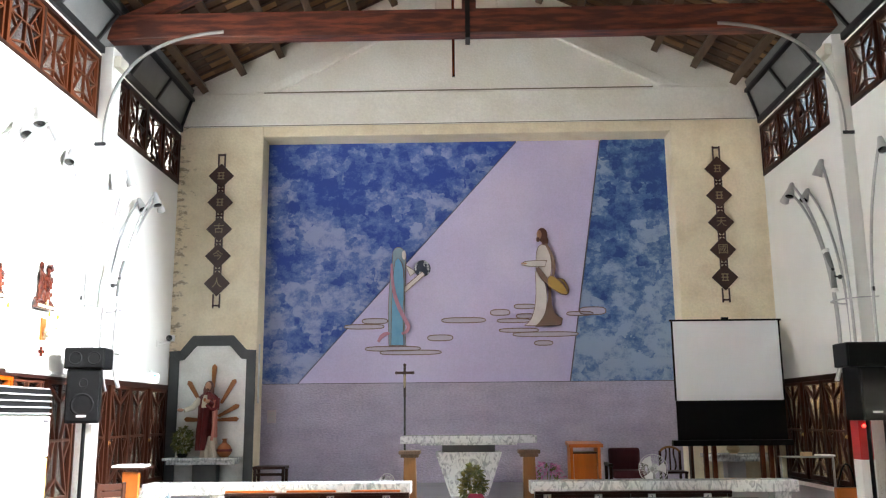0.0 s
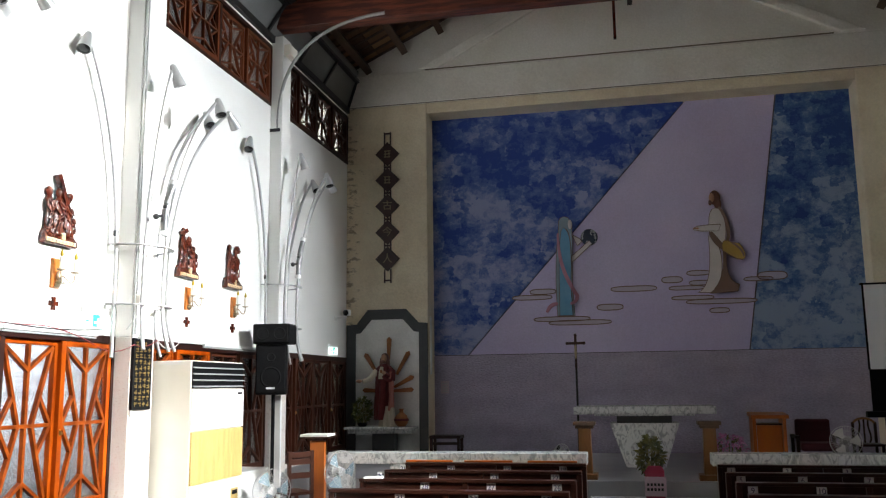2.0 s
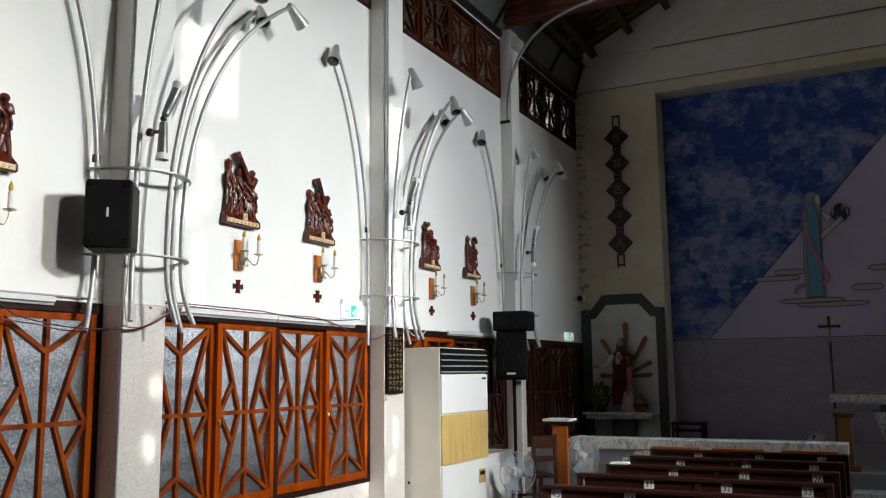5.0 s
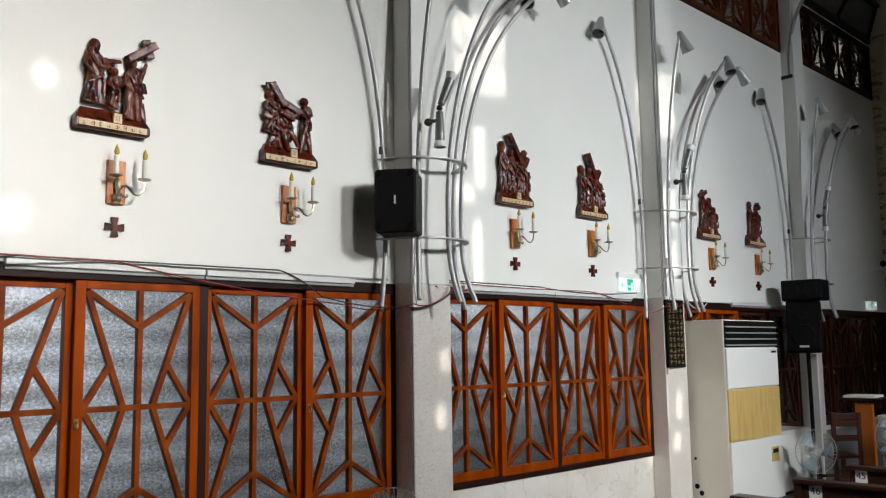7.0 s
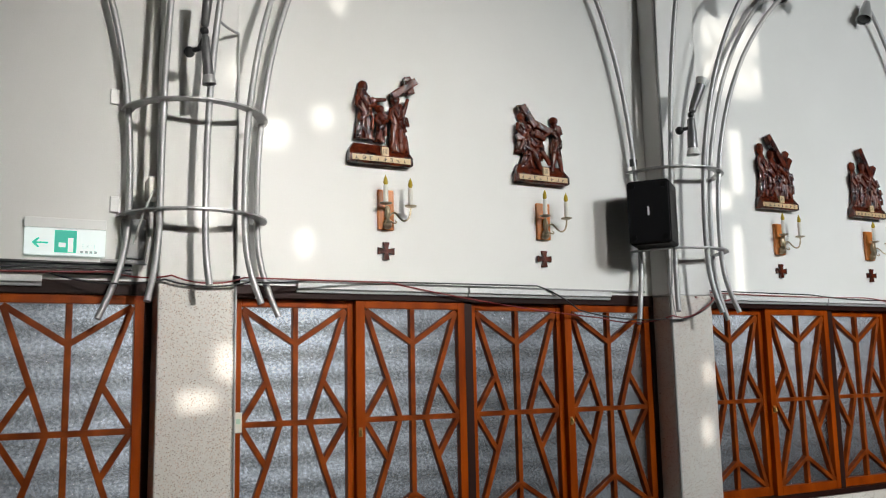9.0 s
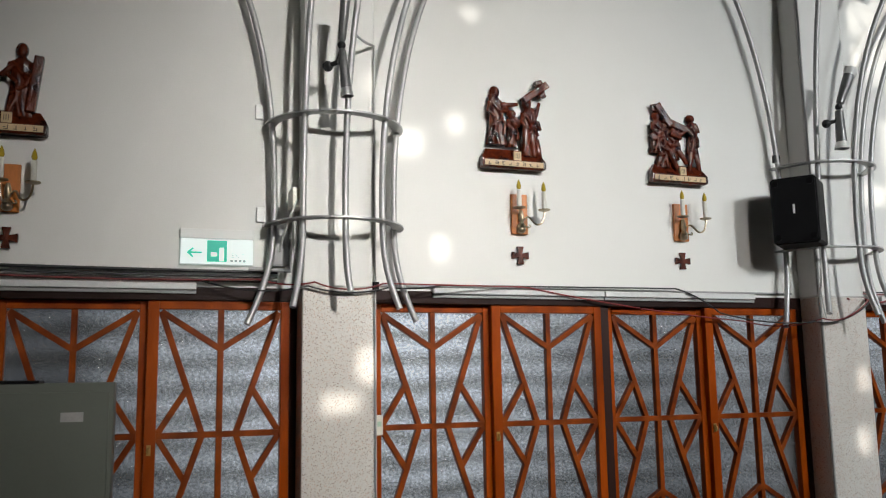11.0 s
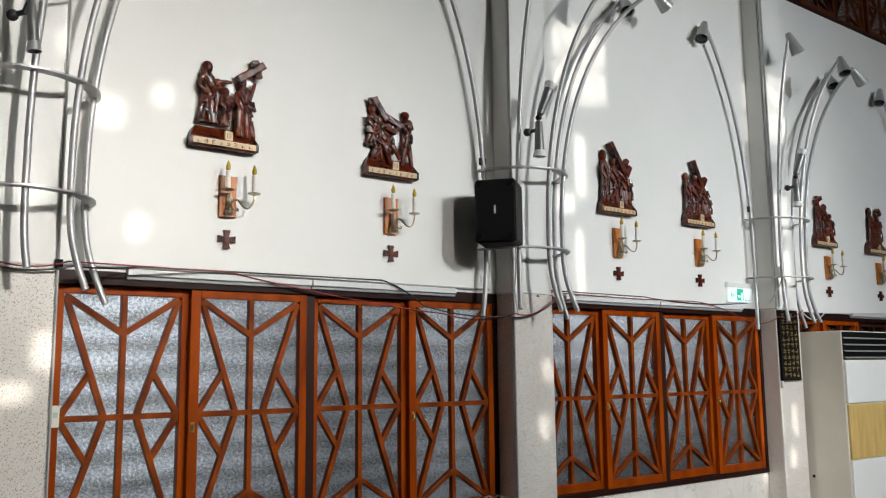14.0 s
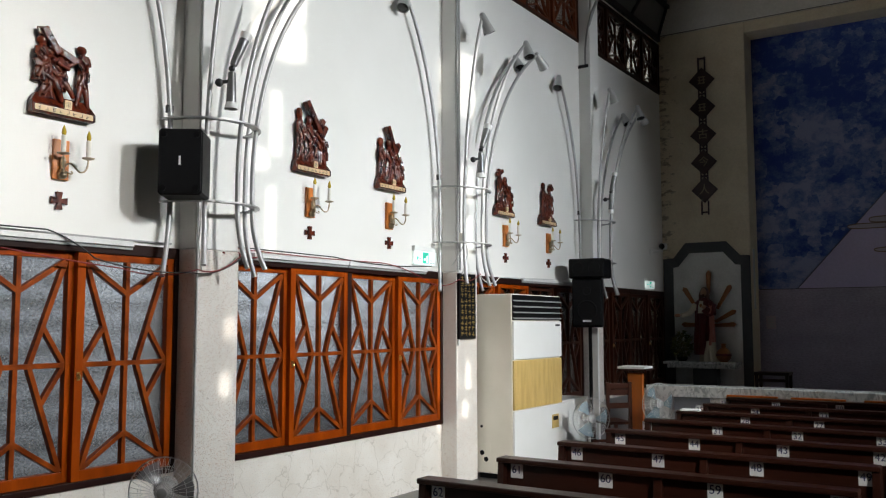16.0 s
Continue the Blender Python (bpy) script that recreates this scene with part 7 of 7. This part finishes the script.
def fan(at, turn, h, r=0.21, blade=M_FANBLUE, label="grey pedestal fan with pale blades"):
    f = thing("pedestal_fan", at, label, "fan", turn=turn)
    bm = bmesh.new()
    lathe(bm, [(0.17, 0), (0.17, 0.02), (0.05, 0.05), (0.03, 0.08)], 20)
    part("base", bm, M_GREYMETAL, f, smooth=True)
    bm = bmesh.new()
    tube(bm, [(0, 0.05, 0.05), (0, 0.05, h - 0.05)], 0.016, 8)
    part("pole", bm, M_GREYMETAL, f, smooth=True)
    m = Matrix.Translation((0, 0, h)) @ pose(0, 0, 0, 90, 0, 0)
    bm = bmesh.new()
    lathe(bm, [(0.03, -0.16), (0.055, -0.14), (0.06, -0.05), (0.035, -0.02)], 16, m=m)
    part("motor", bm, M_GREYMETAL, f, smooth=True)
    bm = bmesh.new()
    for q in (0.35, 0.7, 1.0):
        rr = r * q
        for off in (0.07 * math.sqrt(max(0, 1 - q * q)), -0.05 * math.sqrt(max(0, 1 - q * q))):
            tube(bm, [m @ Vector((rr * math.cos(a), rr * math.sin(a), off)) for a in [2 * math.pi * k / 28 for k in range(29)]], 0.0016 if q < 1 else 0.0045, 4)
    for k in range(36):
        a = 2 * math.pi * k / 36
        for sg in (0.07, -0.05):
            tube(bm, [m @ Vector((r * q * math.cos(a), r * q * math.sin(a), sg * math.sqrt(max(0, 1 - q * q)))) for q in (0.15, 0.45, 0.75, 0.93, 1.0)], 0.0012, 3)
    part("cage", bm, M_WIRE, f, "chromed wire cage")
    for k in range(3):
        bm = bmesh.new()
        pts = []
        for j in range(9):
            q = 0.18 + 0.72 * j / 8
            a0, a1 = 2 * math.pi * k / 3 - 0.25 - 0.1 * q, 2 * math.pi * k / 3 + 0.55 * (0.5 + q * 0.6)
            pts.append([bm.verts.new(m @ Vector((r * q * math.cos(a), r * q * math.sin(a), z))) for a, z in ((a0, -0.02), ((a0 + a1) / 2, 0.0), (a1, 0.025))])
        for p, q in zip(pts, pts[1:]):
            for i in (0, 1):
                bm.faces.new((p[i], p[i + 1], q[i + 1], q[i]))
        part("blade", bm, blade, f, "pale fan blade", smooth=True)
    bm = bmesh.new()
    lathe(bm, [(0.045, -0.02), (0.045, 0.03), (0.02, 0.045)], 14, m=m)
    part("hub", bm, M_GREYMETAL, f, smooth=True)
    return f


fan((-2.90, 9.05, 0), 60, 0.68, label="pale blue pedestal fan beside the front pew")
fan((-3.52, 8.75, 0), 50, 0.52, label="pedestal fan with clear blades by the air conditioner")
M_FANGREY = tune(mat("smoky_grey_fan_blade", (0.14, 0.14, 0.15), 0.3, bump=0), Alpha=0.85)
fan((-3.55, 3.31, 0), 42, 0.64, r=0.175, blade=M_FANGREY, label="pedestal fan with smoky grey blades near the pews")
fan((2.52, 11.6, PLAT), -20, 0.33, r=0.18, blade=M_ACW, label="small white table fan by the armchair")
fan((-0.82, 11.4, PLAT), 35, 0.20, r=0.11, blade=M_BLACK, label="small dark table fan beside the altar steps")

# ---- steel locker near the entrance ----
M_LOCKER = mat("dull_green_grey_enamel", (0.13, 0.145, 0.12), 0.4, second=(0.11, 0.122, 0.10), scale=3, grain=60, bump=0.001, speckle=0.08)
lk = thing("steel_locker", (-4.14, -0.52, 0), "grey steel locker cabinet with a label slot", "cabinet")
part("body", cbox(-0.22, 0.20, -0.46, 0.46, 0.0, 1.535), M_LOCKER, lk, bevel=0.006)
for y0, y1 in ((-0.44, -0.005), (0.005, 0.44)):
    dr = part("door", cbox(0.20, 0.215, y0, y1, 0.04, 1.495), M_LOCKER, lk, "grey steel door", bevel=0.004)
    part("label_slot", cbox(0.215, 0.219, y1 - 0.19, y1 - 0.10, 1.37, 1.41), M_STEEL, dr, "small label slot")
bt = thing("bottle", (-4.05, -0.80, 1.535), "grey bottle on the locker", "bottle")
bm = bmesh.new()
lathe(bm, [(0.03, 0), (0.03, 0.10), (0.014, 0.125), (0.014, 0.15)], 14)
part("body", bm, M_GREYMETAL, bt, smooth=True)
tr = thing("tray", (-4.05, -0.52, 1.535), "flat black tray on the locker", "tray")
part("base", cbox(-0.12, 0.12, -0.16, 0.16, 0, 0.012), M_BLACK, tr, bevel=0.003)
part("rim", cbox(-0.125, 0.125, -0.165, -0.155, 0, 0.025), M_BLACK, tr)

# ---- east side: loudspeaker, console shelf, frame stand ----
for at, lab in (((4.50, 9.95, 0), "black two-way loudspeaker on a pole stand"),):
    sp = thing("speaker_stand", at, "black loudspeaker stand with a slim pole", "stand")
    bm = bmesh.new()
    tube(bm, [(0, 0, 0.02), (0, 0, 1.42)], 0.022, 10)
    part("pole", bm, M_BLACK, sp, smooth=True)
    bm = bmesh.new()
    lathe(bm, [(0.24, 0), (0.24, 0.015), (0.05, 0.03), (0.03, 0.06)], 20)
    part("base_plate", bm, M_BLACK, sp, smooth=True)
    sb = thing("loudspeaker", (at[0], at[1], 1.42), lab, "loudspeaker", turn=14)
    bm = bmesh.new()
    prism(bm, [(-0.17, -0.16), (0.17, -0.16), (0.14, 0.16), (-0.14, 0.16)], 0, 0.57, "xy")
    part("cabinet", bm, M_BLACK, sb, bevel=0.015)
    part("grille", cbox(-0.155, 0.155, -0.172, -0.162, 0.03, 0.54), M_BLACK, sb)
    part("badge", cbox(-0.06, 0.06, -0.178, -0.172, 0.08, 0.10), M_STEEL, sb, "small silver badge")
    s3 = thing("loudspeaker", (at[0] + 0.03, at[1], 1.99), "wide black loudspeaker box lying on another", "loudspeaker")
    part("cabinet", cbox(-0.27, 0.25, -0.2, 0.16, 0, 0.26), M_BLACK, s3, bevel=0.015)
    part("grille", cbox(-0.25, 0.23, -0.207, -0.2, 0.02, 0.24), M_BLACK, s3)
ex = thing("cabinet", (4.60, 10.15, 0), "white cabinet with a red upper door", "cabinet")
part("body", cbox(-0.16, -0.01, -0.10, 0.10, 0, 1.0), M_ACW, ex, bevel=0.006)
part("red_door", cbox(-0.16, -0.02, -0.10, 0.10, 1.0, 1.42), mat("signal_red_paint", (0.42, 0.02, 0.02), 0.45, bump=0), ex, "red upper door", bevel=0.006)
bm = bmesh.new()
ball(bm, (-0.10, -0.105, 1.36), 0.025, 0.012, 0.018, 8)
part("indicator", bm, glow("red_indicator", (1.0, 0.03, 0.02), 1.5), ex, "glowing red lamp")
fr = thing("metal_stand", (4.1, 10.7, 0), "grey metal frame stand with papers on top", "stand")
bm = bmesh.new()
tube(bm, [(-0.30, 0, 0), (-0.30, 0, 1.0), (0.30, 0, 1.0), (0.30, 0, 0)], 0.015, 8)
part("frame", bm, M_GREYMETAL, fr, smooth=True)
part("top_shelf", cbox(-0.31, 0.31, -0.06, 0.06, 1.008, 1.015), M_GREYMETAL, fr)
part("box", cbox(-0.05, 0.05, -0.05, 0.05, 1.015, 1.06), M_PALE, fr)
part("papers", cbox(0.12, 0.30, -0.08, 0.08, 1.015, 1.03), M_TAPE, fr)
bg = thing("shoulder_bag", (4.38, 10.35, 0.45), "orange shoulder bag on a hook", "bag")
bm = bmesh.new()
box(bm, -0.13, 0.13, -0.05, 0.05, 0, 0.24)
part("body", bm, M_ORANGE, bg, bevel=0.02)
bm = bmesh.new()
tube(bm, bez((-0.10, 0, 0.24), (-0.02, 0, 0.55), (0.06, 0, 0.60), (0.10, 0, 0.24), 12), 0.01, 6)
part("strap", bm, M_BLACK, bg)
part("stand", cbox(-0.02, 0.02, -0.02, 0.02, -0.45, 0.0), M_WOOD_D, bg)
es = thing("stone_shelf", (4.16, YB, 0.82), "marble wall shelf with a stone bracket", "shelf")
bm = bmesh.new()
box(bm, -0.50, 0.50, -0.36, 0, 0.06, 0.11)
box(bm, -0.42, 0.42, -0.32, 0, 0.0, 0.06)
part("slab", bm, M_MARBLE, es, bevel=0.008)
part("bracket", cbox(-0.17, 0.10, -0.22, 0, -0.32, 0), M_NICHE, es, "plain stone bracket", bevel=0.01)
bo = thing("stone_bowl", (4.10, YB - 0.2, 0.93), "small ochre bowl on the shelf", "bowl")
bm = bmesh.new()
lathe(bm, [(0.06, 0), (0.10, 0.06), (0.08, 0.12), (0.03, 0.15)], 16)
part("body", bm, M_PALE, bo, smooth=True)
for x in (3.58, 4.38):
    ea = thing("wooden_easel", (x, 13.05, PLAT), "dark wooden upright behind the screen", "easel")
    part("upright", cbox(-0.03, 0.03, -0.03, 0.03, 0, 0.62), M_WOOD_M, ea)
    part("second_upright", cbox(0.09, 0.15, -0.03, 0.03, 0, 0.62), M_WOOD_M, ea)
    part("rail", cbox(-0.03, 0.15, -0.02, 0.02, 0.58, 0.62), M_WOOD_M, ea)

# ---- hanging rod below the ridge ----
rod = thing("hanging_rod", (0.05, 13.45, 6.86), "brown metal rod hanging before the gable", "rod")
part("rod", cbox(-0.022, 0.022, -0.022, 0.022, 0, 1.75), M_CARVED, rod)
part("ceiling_plate", cbox(-0.06, 0.06, -0.06, 0.06, 1.75, 1.79), M_BLACKSTEEL, rod)

# ---- notice board in the aisle ----
ab = thing("notice_stand", (0.25, 9.05, 0), "dark red folding notice stand with a pink sheet", "notice stand")
bm = bmesh.new()
prism(bm, [(-0.10, 0), (-0.08, 0.73), (-0.06, 0.76), (0.06, 0.76), (0.08, 0.73), (0.10, 0)], -0.02, 0.0)
part("front_board", bm, M_RIBBON, ab, bevel=0.006)
part("rear_leg", cbox(-0.09, 0.09, 0.0, 0.02, 0, 0.72, pose(0, 0.02, 0, -10, 0, 0)), M_RIBBON, ab)
part("sheet", cbox(-0.10, 0.10, -0.025, -0.021, 0.48, 0.66), mat("pink_paper", (0.62, 0.45, 0.52), 0.6, bump=0), ab, "pink printed sheet")
bm = bmesh.new()
for k in range(2):
    for j in range(5):
        box(bm, -0.08 + j * 0.033, -0.058 + j * 0.033, -0.0265, -0.025, 0.53 + k * 0.045, 0.555 + k * 0.045)
part("print", bm, M_INK, ab)

# ---- numbered labels on the pews ----
ROWS_W = [["62", "", "", ""], ["61", "60", "59", "58"], ["46", "47", "48", "49"], ["45", "44", "43", "42"], ["30", "31", "32", "33"], ["", "28", "27", "26"], ["25", "24", "23", "22"], ["21", "20", "19", "18"]]
ROWS_E = {7: ["1", "2", "3", "4"], 6: ["5", "6", "7", "8"], 5: ["9", "10", "11", "12"]}
M_NAVY = mat("navy_print", (0.03, 0.035, 0.12), 0.6, bump=0)


def label(text, x, y):
    t = thing("seat_label", (x, y - 0.001, 0.695), f"white paper seat label numbered {text}", "label", "seat labels on the pews")
    part("paper", cbox(-0.036, 0.036, -0.002, 0.0, 0, 0.085), M_TAPE, t)
    words(text, 0.058, M_NAVY, t, Matrix.Translation((0, -0.003, 0.043)) @ pose(0, 0, 0, 90, 0, 0), "number")


for k, row in enumerate(ROWS_W):
    for text, x in zip(row, (-2.03, -1.53, -0.99, -0.46) if k < 4 else (-2.12, -1.60, -1.06, -0.54) if k < 6 else (-2.16, -1.68, -1.13, -0.60)):
        if text:
            label(text, x + 0.01 * ((k * 7) % 3 - 1), PEW_Y[k])
for k, row in ROWS_E.items():
    for text, x in zip(row, (0.92, 1.40, 1.90, 2.42)):
        label(text, x, PEW_Y[k])
bk = thing("booklet", (-2.02, PEW_Y[5], 0.80), "white paper booklet lying on a pew rail", "booklet")
part("pages", cbox(-0.075, 0.075, -0.05, 0.05, 0, 0.012, pose(0, 0, 0, 0, 0, 8)), M_TAPE, bk)
# orange kneeling boards before the front row
for x in (-1.95, -1.35, -0.72):
    kb = thing("kneeling_board", (x, PEW_Y[7] + 0.22, 0), "orange wooden kneeling board behind the front pew", "kneeler", "kneeling boards")
    part("panel", cbox(-0.24, 0.24, -0.02, 0.02, 0.0, 0.805), M_ORANGE, kb, bevel=0.006)
